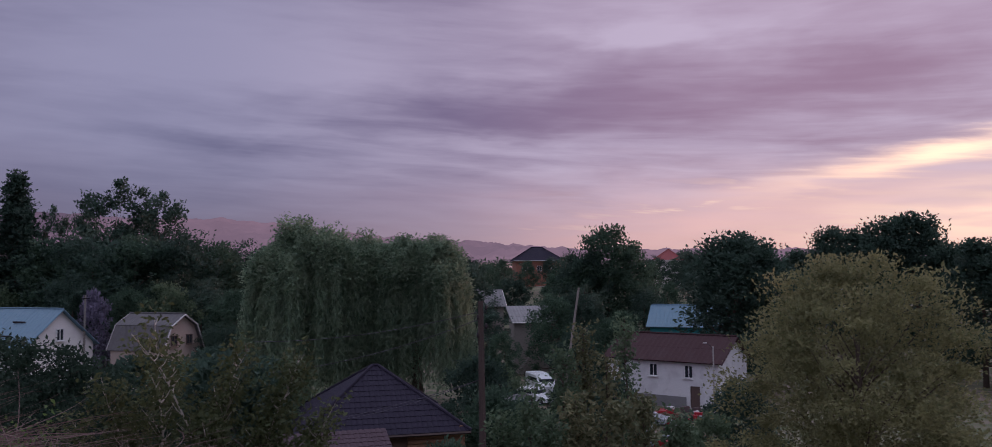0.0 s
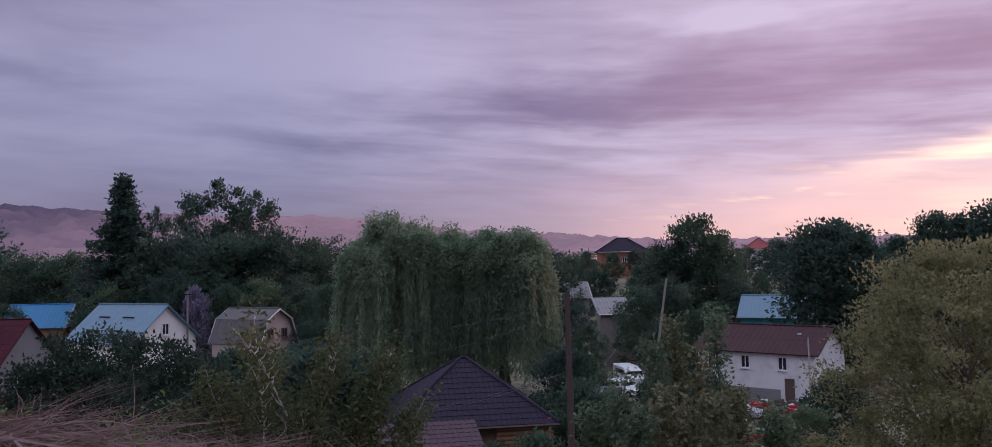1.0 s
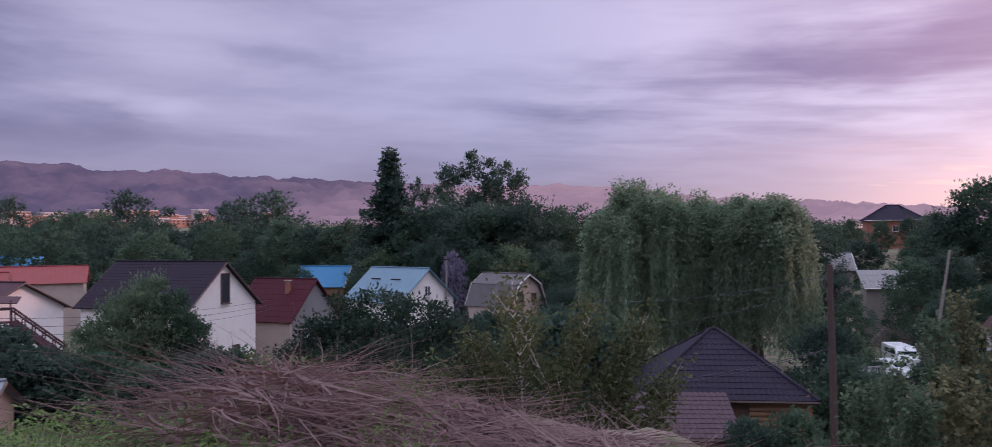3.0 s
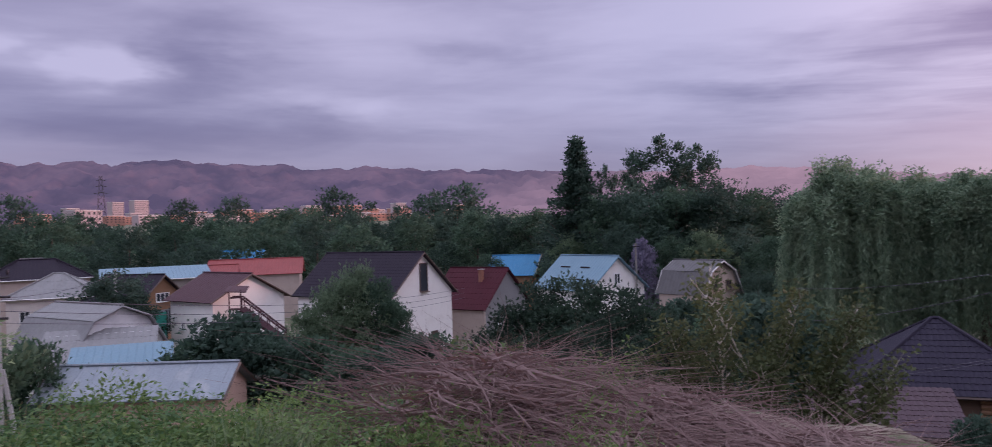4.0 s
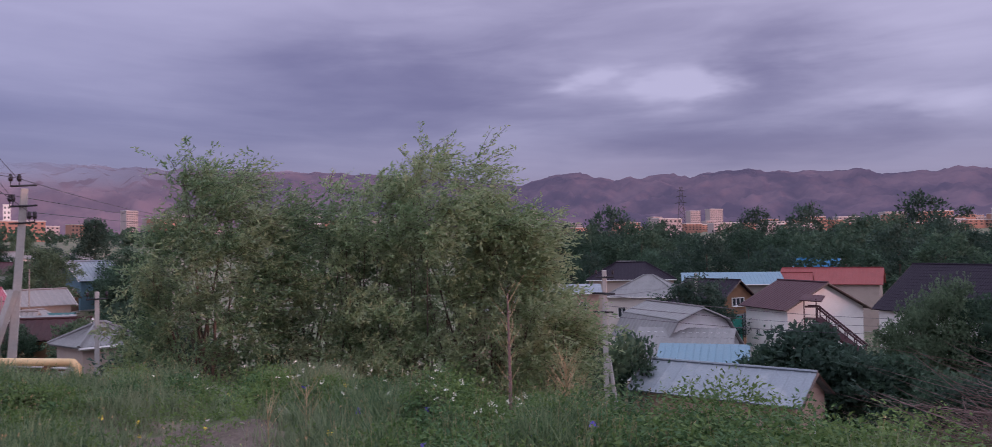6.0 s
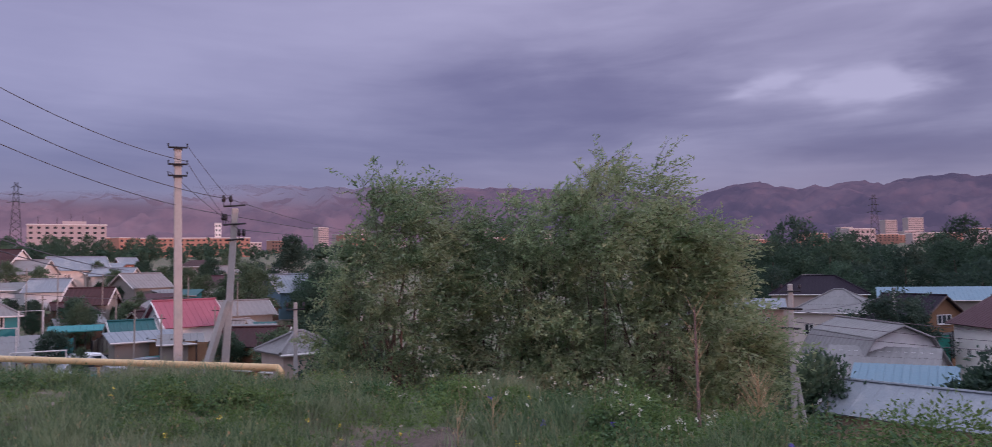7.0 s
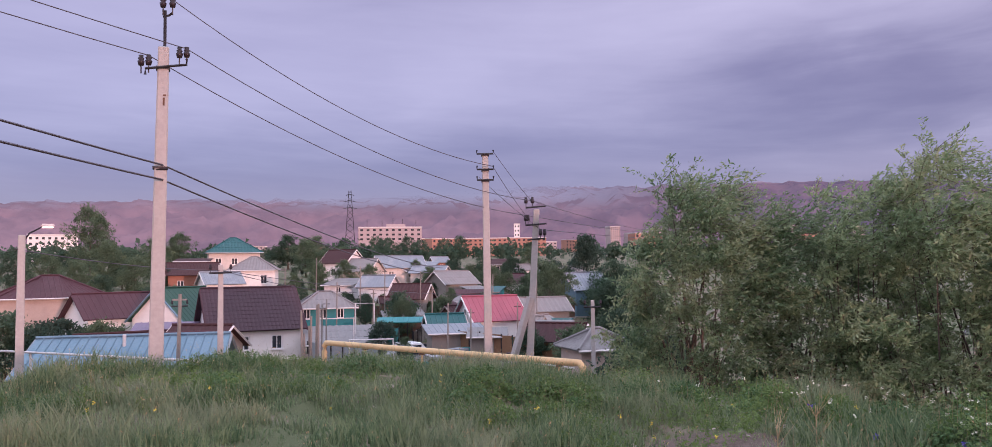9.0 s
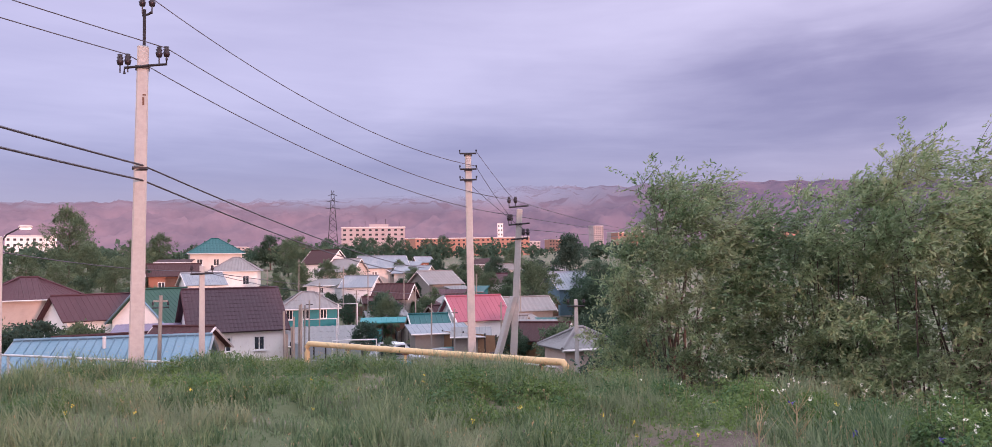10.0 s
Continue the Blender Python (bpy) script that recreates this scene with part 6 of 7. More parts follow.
def weeds():
    rng = np.random.default_rng(33)
    n = 620
    az = np.concatenate([rng.uniform(28, 80, 330), rng.uniform(80, 150, 290)])
    crest = np.interp(az, CREST_AZ, CREST_R)
    r = crest + rng.uniform(-3.2, 1.8, n)
    h = rng.uniform(0.12, 0.34, n) * np.where(az < 80, 1.55, 1.0)
    p = np.stack([-r * np.sin(np.radians(az)), r * np.cos(np.radians(az)), land(az, r)], 1)
    per = 70
    idx = np.repeat(np.arange(n), per)
    t = rng.uniform(0.1, 1, len(idx))
    u = rng.normal(0, 1, (len(idx), 3)) * np.array([0.42, 0.42, 0])
    c = p[idx] + (u * (0.35 + 0.5 * t[:, None]) + np.stack([0 * t, 0 * t, t], 1)) * h[idx][:, None]
    ob = new("weeds", quads_mesh("weeds", leaves(rng, c, 0.02, 0.045, None, -0.3, 0.34), M["weed"]))
    tagged(ob, "leafy yellow-green weeds in the grass", "weeds", kind="stuff")
    # soft leafy mounds along the edge, their leaves lying over one another like shingles
    for name, label, mat, spans, seed in (("leafy_weeds", "mounds of fresh yellow-green weeds on the crest", "weed", ((40, 80, 125), (80, 108, 55), (108, 150, 45)), 51),
                                          ("dark_weeds", "mounds of dark green nettles on the crest", "nettle", ((42, 80, 55), (80, 150, 50)), 52)):
        g = np.random.default_rng(seed)
        a = np.concatenate([g.uniform(lo, hi, k) for lo, hi, k in spans])
        k = len(a)
        rr = np.interp(a, CREST_AZ, CREST_R) + g.uniform(-2.2, 1.7, k)
        near = np.where(a < 80, 1.0 + 0.35 * np.exp(-((a - 61) / 7) ** 2) * (rr > np.interp(a, CREST_AZ, CREST_R)), 0.72)
        size = g.uniform(0.22, 0.55, k) * near
        c = np.stack([-rr * np.sin(np.radians(a)), rr * np.cos(np.radians(a)), land(a, rr) - 0.05], 1)
        clear = np.ones(k, bool)
        for ba, br, gap in ((95.5, 8.3, 1.5), (101.5, 7.0, 1.0), (116.5, 11.6, 0.9), (88.5, 6.6, 1.0)):
            clear &= np.hypot(c[:, 0] - spot(ba, br).x, c[:, 1] - spot(ba, br).y) > gap
        idx = np.repeat(np.arange(k)[clear], 950)
        nrm = g.normal(0, 1, (len(idx), 3))
        nrm[:, 2] = np.abs(nrm[:, 2])
        nrm /= np.linalg.norm(nrm, axis=1, keepdims=True)
        lump = 0.82 + 0.18 * np.sin(nrm[:, 0] * 7 + idx) * np.sin(nrm[:, 1] * 6 + 2 * idx) + g.normal(0, 0.07, len(idx))
        p = c[idx] + nrm * (size[idx] * lump)[:, None] * np.array([1.05, 1.05, 1.0])
        down = np.cross(nrm, np.cross(nrm, np.array([0, 0, 1.0]) + g.normal(0, 0.5, (len(idx), 3)))) + nrm * 0.45 + g.normal(0, 0.25, (len(idx), 3))
        down /= np.linalg.norm(down, axis=1, keepdims=True)
        side = np.cross(nrm + g.normal(0, 0.3, (len(idx), 3)), down)
        side /= np.linalg.norm(side, axis=1, keepdims=True)
        s = 0.043 * g.uniform(0.6, 1.4, (len(idx), 1))
        v = np.stack([p, p + down * s * 0.5 + side * s * 0.24, p + down * s, p + down * s * 0.5 - side * s * 0.24], 1)
        tagged(new(name, quads_mesh(name, v, M[mat])), label, "weeds", kind="stuff")
    for name, label, mat, count, lo, hi, size, up, off in (("white_flowers", "small white umbel flowers along the knoll", "petalw", 56, 74, 99, 0.012, 0.36, (-0.2, 1.0)),
                                                      ("yellow_flowers", "small yellow flowers in the grass", "petaly", 36, 60, 150, 0.014, 0.32, (-4.5, 0.5)),
                                                      ("violet_flowers", "violet irises in the grass", "petalv", 18, 66, 92, 0.020, 0.28, (-3.0, 0.2))):
        a = rng.uniform(lo, hi, count)
        rr = np.interp(a, CREST_AZ, CREST_R) + rng.uniform(*off, count)
        q = np.stack([-rr * np.sin(np.radians(a)), rr * np.cos(np.radians(a)), land(a, rr) + up * rng.uniform(0.75, 1.2, count)], 1)
        ob = new(name, quads_mesh(name, leaves(rng, np.repeat(q, 9, 0), size * 0.7, size * 1.3, None, -0.2, 0.8), M[mat]))
        tagged(ob, label, "flowers", kind="stuff")


def dead_brush():
    """A heap of dry cut branches on the edge of the knoll."""
    rng = np.random.default_rng(35)
    bm_v, bm_f = [], []
    for i in range(4700):
        az = rng.uniform(12, 31) if i >= 3300 else rng.normal(36.5, 6.0) if i % 5 < 2 else rng.uniform(13, 47)
        az = min(az, 41 + 4 * rng.uniform())
        r = np.interp(az, CREST_AZ, CREST_R) + rng.uniform(-2.0 if az < 33 else -0.3, 1.2 + 1.4 * float(ease(az, 24, 34)))
        heap = 0.24 + 0.10 * float(ease(az, 23, 36)) + 0.85 * math.exp(-((az - 38.8) / 5.0) ** 2)
        p = np.array(spot(az, r, float(land(az, r)) + rng.uniform(0, 0.55) * heap))
        a, tilt, ln = rng.uniform(0, 2 * math.pi), rng.normal(0.0, 0.10), rng.uniform(0.22, 0.88)
        tilt *= 0.6 + 1.5 * heap
        ln *= 0.7 + 0.3 * float(ease(az, 24, 34))
        d = np.array([math.cos(a) * math.cos(tilt), math.sin(a) * math.cos(tilt), math.sin(tilt)])
        r0 = rng.uniform(0.003, 0.008) if i % 9 else rng.uniform(0.009, 0.016)
        for f in range(3 if r0 > 0.0045 else 1):
            q, dd, rad = p.copy(), d + rng.normal(0, 1, 3) * np.array([0.4, 0.4, 0.14]) * (f > 0), r0 * (1 if f == 0 else 0.55)
            if f:
                q = p + d * ln * rng.uniform(0.3, 0.7)
            o = len(bm_v)
            k = 5
            bend = rng.normal(0, 0.26, 3) * np.array([1, 1, 0.40]) * ln
            for j in range(k):
                pos = q + dd * ln * (0.25 if j else 0) * j + bend * j * j * 0.1
                for s in range(3):
                    th = 2.1 * s
                    bm_v.append((pos[0] + math.cos(th) * rad * (1 - j / k), pos[1] + math.sin(th) * rad * (1 - j / k), pos[2] + math.sin(th + 0.8) * rad * (1 - j / k)))
            for j in range(k - 1):
                for s in range(3):
                    bm_f.append((o + j * 3 + s, o + j * 3 + (s + 1) % 3, o + j * 3 + 3 + (s + 1) % 3, o + j * 3 + 3 + s))
    ob = new("brushwood", mesh_of("brushwood", bm_v, bm_f, M["twig"]))
    tagged(ob, "tangled heap of dry reddish-brown branches", "brushwood", kind="stuff")


def bare_earth():
    """Trodden soil that shows through the grass."""
    rng = np.random.default_rng(37)
    for az, r, a, b in ((95.5, 8.3, 1.15, 0.75), (101.5, 7.0, 0.7, 0.45), (116.5, 11.6, 0.75, 0.4), (88.5, 6.6, 0.9, 0.5), (106.0, 8.8, 0.5, 0.3)):
        n, k = 40, 7
        ph = rng.uniform(0, 6, 4)
        verts, faces = [], []
        c = spot(az, r)
        for i in range(n):
            t = 2 * math.pi * i / n
            edge = 1 + 0.22 * math.sin(3 * t + ph[0]) + 0.15 * math.sin(5 * t + ph[1]) + 0.10 * math.sin(9 * t + ph[2])
            for j in range(k + 1):
                q = j / k * edge
                p = c + Matrix.Rotation(radians(az), 3, "Z") @ Vector((math.cos(t) * a * q, math.sin(t) * b * q, 0))
                verts.append((p.x, p.y, ground_z(p) + 0.045 * (1 - j / k) ** 0.5 - 0.012 + rng.normal(0, 0.006)))
        for i in range(n):
            for j in range(k):
                i2 = (i + 1) % n
                faces.append((i * (k + 1) + j, i * (k + 1) + j + 1, i2 * (k + 1) + j + 1, i2 * (k + 1) + j))
        ob = new("bare_earth", mesh_of("bare_earth", verts, faces, M["soil"], True))
        tagged(ob, "patch of bare trodden earth in the grass", "ground", kind="structure")


def dry_stalks():
    for i, (az, d, h, n) in enumerate(((75.0, 7.9, 1.28, 26), (71.4, 7.9, 0.62, 60), (88.5, 8.2, 0.5, 14), (90.8, 7.8, 0.35, 8))):
        rng = np.random.default_rng(300 + i)
        e = thing("dry_stalk", "dry straw-coloured weed stalk with feathery side twigs", "plant", on_ground(az, d), az)
        lean = rng.normal(0, 0.05)
        pts = [Vector((lean * k * h, 0.02 * math.sin(k * 5), -0.05 + (h + 0.05) * k)) for k in np.linspace(0, 1, 6)]
        part("stem", tubes((pts, [0.022 - 0.016 * k for k in np.linspace(0, 1, 6)] if i == 0 else [0.010 - 0.007 * k for k in np.linspace(0, 1, 6)], 5)), M["twig"] if i == 0 else M["straw"], e)
        for b in range(n):
            bm = bmesh.new()
            k = rng.uniform(0.35, 1.0)
            a = rng.uniform(0, 2 * math.pi)
            base = Vector((lean * k * h, 0, h * k))
            ln = rng.uniform(0.1, 0.38)
            tube(bm, [base, base + Vector((math.cos(a) * ln * 0.6, math.sin(a) * ln * 0.6, ln * 0.8))], [0.003, 0.0012], 3, False)
            part("side_twig", bm, M["straw"], e)


trees_sunset_side()
willows()
trees_middle()
trees_town_side()
far_woods()
near_bushes()
young_trees()
grass()
weeds()
dead_brush()
bare_earth()
dry_stalks()


# ---- poles, wires and pipes ----
def insulator(parent, x, y, z):
    """A porcelain bell on its pin."""
    o = part("insulator", tubes(([(x, y, z), (x, y, z + 0.09), (x, y, z + 0.11), (x, y, z + 0.15), (x, y, z + 0.17), (x, y, z + 0.21)], [0.05, 0.07, 0.045, 0.065, 0.04, 0.05], 8)), M["porcelain"], parent, smooth=True)
    part("pin", tubes(([(x, y, z - 0.16), (x, y, z)], 0.014, 5)), M["iron"], o)


def tapered_post(name, w0, w1, z0, z1, mat, parent, lean=(0, 0)):
    bm = bmesh.new()
    k = bmesh.ops.create_cube(bm, size=1)["verts"]
    for v in k:
        w = w0 if v.co.z < 0 else w1
        top = v.co.z > 0
        v.co = Vector((v.co.x * w * 1.0 + lean[0] * top, v.co.y * w + lean[1] * top, z1 if top else z0))
    bmesh.ops.bevel(bm, geom=bm.edges[:], offset=min(w0, w1) * 0.12, segments=1, affect="EDGES")
    return part(name, bm, mat, parent)


def power_poles():
    ends = {}
    # the nearest pole, with an iron top extension and three pairs of bells
    g = on_ground(131.1, 18)
    e = thing("power_pole", "tall square concrete power pole with iron top bracket", "power pole", g, 131)
    top = 18 * math.tan(radians(14.6)) - g.z
    tapered_post("post", 0.30, 0.215, -0.6, top, M["concrete"], e, (0.10, 0))
    x = 0.10
    part("mast", tubes(([(x + 0.02, -0.05, top - 0.5), (x + 0.02, -0.05, top + 0.75)], 0.035, 6)), M["iron"], e)
    part("crossarm", tubes(([(x - 0.34, -0.12, top - 0.62), (x - 0.34, -0.12, top - 0.50), (x + 0.12, -0.14, top - 0.42), (x + 0.44, -0.12, top - 0.36), (x + 0.44, -0.12, top - 0.24)], 0.028, 5)), M["iron"], e)
    part("top_arm", tubes(([(x - 0.02, -0.05, top + 0.62), (x + 0.10, -0.05, top + 0.66), (x + 0.16, -0.05, top + 0.72)], 0.025, 5)), M["iron"], e)
    for dx, dz in ((-0.42, -0.44), (-0.28, -0.42), (0.30, -0.22), (0.44, -0.20), (-0.02, 0.80), (0.16, 0.82)):
        insulator(e, x + dx, -0.10, top + dz)
    part("hook", tubes(([(x - 0.12, -0.1, top - 2.55), (x + 0.1, -0.12, top - 2.52)], 0.03, 5)), M["iron"], e)
    part("strap", boxes(((x * 0.9, 0, top - 0.45), (0.27, 0.27, 0.05)), ((x * 0.5, 0, top - 2.5), (0.275, 0.275, 0.04))), M["iron"], e)
    part("stain", boxes(((x * 0.8 + 0.03, -0.123, top - 1.15), (0.035, 0.006, 0.16)), ((x * 0.8 + 0.045, -0.123, top - 1.02), (0.06, 0.006, 0.03))), M["rust"], e)
    W = e.matrix_world
    ends["p1"] = [W @ Vector((x + 0.16, -0.1, top + 0.98)), W @ Vector((x + 0.44, -0.1, top - 0.02)), W @ Vector((x - 0.28, -0.1, top - 0.22)), W @ Vector((x, -0.14, top - 2.45)), W @ Vector((x, -0.14, top - 2.75))]
    # the next one: three short crossarms
    g = on_ground(109.3, 26)
    e = thing("power_pole", "slim concrete power pole with stacked crossarms", "power pole", g, 109.3)
    top = 26 * math.tan(radians(8.2)) - g.z
    tapered_post("post", 0.28, 0.20, -0.6, top, M["concrete"], e, (-0.04, 0))
    for k, (dz, a) in enumerate(((0.0, 0.26), (-0.50, 0.26), (-0.84, 0.26))):
        part("crossarm", tubes(([(-0.04 - a, -0.13, top + dz + 0.12), (-0.04 - a, -0.13, top + dz), (-0.04 + a, -0.13, top + dz), (-0.04 + a, -0.13, top + dz + 0.12)], 0.03, 5)), M["iron"], e)
        part("bracket", boxes(((-0.04, 0, top + dz - 0.03), (0.26, 0.28, 0.05))), M["iron"], e)
    ends["p2"] = [e.matrix_world @ Vector((dx, -0.1, top + dz)) for dx, dz in ((0.2, 0.1), (0.2, -0.40), (-0.25, -0.74), (-0.2, -2.3), (-0.2, -2.5))]
    # the leaning one with its strut
    g = on_ground(106.8, 28)
    e = thing("power_pole", "leaning concrete power pole propped by a strut", "power pole", g, 106.8)
    top = 28 * math.tan(radians(4.3)) - g.z
    tapered_post("post", 0.28, 0.20, -0.6, top, M["concrete"], e, (0.48, 0))
    for dz, a in ((0.05, 0.34), (-0.55, 0.36), (-1.05, 0.30)):
        part("crossarm", tubes(([(0.45 - a, -0.14, top + dz), (0.45 + a, -0.14, top + dz + 0.05)], 0.03, 5)), M["iron"], e)
    for dx, dz in ((0.34, 0.10), (0.12, 0.10), (0.10, -0.5), (0.18, -0.5), (0.74, -1.0), (0.60, -1.0)):
        insulator(e, dx, -0.14, top + dz + 0.1)
    strut = bmesh.new()
    tube(strut, [(-1.25, -0.25, -0.8), (0.22, -0.16, top - 3.0)], [0.15, 0.13], 4)
    part("strut", strut, M["concrete"], e)
    ends["p3"] = [e.matrix_world @ Vector((dx, -0.1, top + dz)) for dx, dz in ((0.3, 0.3), (0.1, -0.2), (0.6, -0.7), (0.3, -1.5), (0.3, -1.6))]
    # lesser poles
    for az, d, el, w, lab in ((127.4, 36, 0.7, 0.24, "weathered concrete pole by the workshop"), (102.0, 42, -2.1, 0.22, "short weathered concrete post"), (62.0, 86, -1.7, 0.30, "pale concrete pole by the fence"), (68.3, 40, -1.4, 0.26, "concrete power pole with dark bells and a strut"),
                              (130.0, 50, -1.6, 0.14, "thin dark timber pole"), (97.6, 58, -2.2, 0.16, "thin concrete post in the bushes"), (26.9, 93, -1.2, 0.2, "grey timber pole behind the cottage")):
        g = on_ground(az, d)
        e = thing("utility_pole", lab, "utility pole", g, az)
        top = d * math.tan(radians(el)) - g.z
        tapered_post("post", w * 1.2, w * 0.85, -0.6, top, M["greywood"] if "timber" in lab else M["concrete"], e)
        part("crossarm", tubes(([(-0.45, -0.16, top - 0.35), (0.45, -0.16, top - 0.33)], 0.04, 5)), M["iron"], e)
        if d < 60:
            for dx in (-0.4, 0.4):
                insulator(e, dx, -0.16, top - 0.2)
        if "strut" in lab:
            part("crossarm", tubes(([(-0.6, -0.16, top - 1.1), (0.5, -0.16, top - 1.15)], 0.05, 5), ([(-0.6, -0.16, top - 2.0), (0.4, -0.16, top - 2.05)], 0.05, 5)), M["iron"], e)
            part("strut", tubes(([(1.2, 0.2, -0.5), (0.12, 0, top * 0.62)], 0.11, 5)), M["concrete"], e)
    # tarred timber pole by the log house
    g = on_ground(1.0, 36)
    e = thing("utility_pole", "dark tarred timber pole beside the log house", "utility pole", g, 1.0)
    top = 36 * math.tan(radians(-1.9)) - g.z
    part("post", tubes(([(0.02, 0, -0.6), (0, 0, top * 0.5), (-0.06, 0, top)], [0.17, 0.15, 0.12], 9)), M["polewood"], e)
    for dz, dx in ((-0.5, 0.18), (-0.9, -0.18), (-1.3, 0.18), (-1.7, -0.18)):
        part("hook", tubes(([(0, 0, top + dz), (dx, -0.02, top + dz), (dx, -0.02, top + dz + 0.1)], 0.02, 4)), M["iron"], e)
        insulator(e, dx, -0.02, top + dz + 0.1)
    ends["wood"] = [e.matrix_world @ Vector((0.15, 0, top - 0.4)), e.matrix_world @ Vector((-0.15, 0, top - 0.8)), e.matrix_world @ Vector((0, 0, top - 3.4))]
    # leaning bare stake
    g = on_ground(-5.3, 40)
    e = thing("stake", "leaning bare timber stake among young trees", "stake", g, -5.3)
    part("post", tubes(([(-1.5, 0, -0.4), (-0.5, 0, 5.6), (0.35, 0, 40 * math.tan(radians(-1.0)) - g.z)], [0.10, 0.08, 0.05], 7)), M["greywood"], e)
    return ends


def wire(a, b, sag, radius, label):
    a, b = Vector(a), Vector(b)
    k = 18
    pts = [a.lerp(b, i / k) - Vector((0, 0, sag * 4 * (i / k) * (1 - i / k))) for i in range(k + 1)]
    ob = part("wire", tubes((pts, radius, 4, False)), M["wire"])
    tagged(ob, label, "wire")


def wires(ends):
    p1, p2, p3 = ends["p1"], ends["p2"], ends["p3"]
    back = [p + (p1[0] - p2[0]).normalized() * 26 + Vector((0, 0, -1.3)) for p in p1]
    for i in range(3):
        wire(p1[i], p2[1] if i == 0 else p3[i - 1], 0.55, 0.011, "taut overhead power wire between concrete poles")
        wire(p2[i], p3[i], 0.05, 0.010, "short overhead wire between concrete poles")
        wire(back[i], p1[i], 0.35, 0.011, "overhead power wire leading to the tall concrete pole")
        far = spot(96 - 3 * i, 95, 4.5 - i * 0.4)
        wire(p3[i], far, 0.5, 0.011, "overhead wire running off over the gardens")
    low = [spot(112.5, 60, 0.3), spot(113.0, 60, -0.1)]
    for i in (3, 4):
        wire(p1[i], low[i - 3], 0.4, 0.020, "thick insulated cable sloping to the houses")
        wire(p1[i] + (spot(139.5, 13.6) - spot(131.1, 17.9)) * 3.2, p1[i], 0.05, 0.020, "thick insulated cable on the tall concrete pole")
    q = spot(130.0, 50, -1.7)
    lp = spot(127.4, 36, 0.2)
    wire(lp, spot(118.5, 60, -1.4), 0.25, 0.014, "house cable over the roofs")
    wire(lp, spot(139.2, 26, 0.8), 0.15, 0.014, "house cable to the street lamp")
    wire(lp, spot(108, 76, -2.0), 0.5, 0.014, "house cable over the yards")
    wood = ends["wood"]
    wire(wood[0], spot(16.5, 41, -3.2), 0.35, 0.013, "drooping house wire by the willow")
    wire(wood[1], spot(15.5, 40, -4.6), 0.35, 0.013, "drooping house wire by the willow")
    wire(wood[2], spot(13.2, 43, -7.6), 0.2, 0.013, "house wire down to the hipped roof")
    wire(wood[2], spot(11.0, 42.5, -7.4), 0.2, 0.013, "house wire down to the hipped roof")
    pm = spot(68.3, 40, -2.2)
    for k in range(3):
        wire(pm + Vector((0, 0, -0.5 * k)), spot(39, 86, -6.0 - 0.5 * k), 0.9, 0.014, "slack wire past the white house")
    wire(pm, spot(62.0, 86, -2.9), 0.4, 0.014, "slack wire over the sheds")


def pipes():
    def gas(name, label, mat, pts, r, posts, cat="pipe"):
        e = thing(name, label, cat, (0, 0, 0))
        path = []
        pts = [Vector(p) for p in pts]
        for i, p in enumerate(pts):
            if 0 < i < len(pts) - 1:
                for k in (0.30, 0.12):
                    path.append(p + (pts[i - 1] - p).normalized() * min(k, 0.4 * (pts[i - 1] - p).length))
                for k in (0.12, 0.30):
                    path.append(p + (pts[i + 1] - p).normalized() * min(k, 0.4 * (pts[i + 1] - p).length))
            else:
                path.append(p)
        part("run", tubes((path, r, 10)), mat, e, smooth=True)
        for p in posts:
            p = Vector(p)
            gz = ground_z(p) - 0.3
            s = part("support", tubes(([(p.x, p.y, gz), (p.x, p.y, p.z - r)], 0.04, 6)), mat, e)
            part("saddle", boxes(((p.x, p.y, p.z - r - 0.02), (0.16, 0.16, 0.04))), M["rust"], s)
    z = -2.42
    a, b = spot(120.6, 29.5, z), spot(102.8, 21.6, z)
    low = lambda p, k: Vector((p.x, p.y, ground_z(p) - k))
    gas("gas_pipe", "yellow-painted gas pipe on short supports", M["gas"], [low(a, 0.4), a, b, low(b, 0.4)], 0.095, [a.lerp(b, k) for k in (0.2, 0.45, 0.7, 0.93)])
    a, b = spot(141.5, 33.0, -2.38), spot(127.0, 23.4, -2.34)
    gas("gas_pipe", "thin cream gas pipe on posts", M["trim"], [a, b], 0.035, [spot(138.3, 30.7, -2.37), spot(129.0, 24.5, -2.35), a.lerp(b, 0.62)])
    a, b = spot(109.8, 34, -3.5), spot(103.4, 27, -3.2)
    gas("gas_pipe", "thin white pipe rail behind the poles", M["trim"], [a, b], 0.03, [a.lerp(b, k) for k in (0.25, 0.6, 0.95)])


def street_lamps():
    for az, d, el, side in ((138.8, 26, 2.6, 1), (-14.9, 66, -5.0, -1)):
        g = on_ground(az, d)
        e = thing("street_lamp", "street lamp on a weathered concrete post" if side > 0 else "slim street lamp before the white house", "street lamp", g, az)
        top = d * math.tan(radians(el)) - g.z
        tapered_post("post", 0.24 if side > 0 else 0.14, 0.18 if side > 0 else 0.10, -0.5, top, M["concrete"], e)
        part("arm", tubes(([(0, 0, top - 0.25), (0.18 * side, 0, top + 0.05), (0.5 * side, 0, top + 0.24)], 0.025, 6)), M["iron"], e)
        head = part("head", boxes(((0.62 * side, 0, top + 0.27), (0.34, 0.16, 0.09), 0.0, 0.03)), M["trim"], e)
        part("lens", boxes(((0.62 * side, 0, top + 0.215), (0.26, 0.12, 0.02))), M["glass"], head)


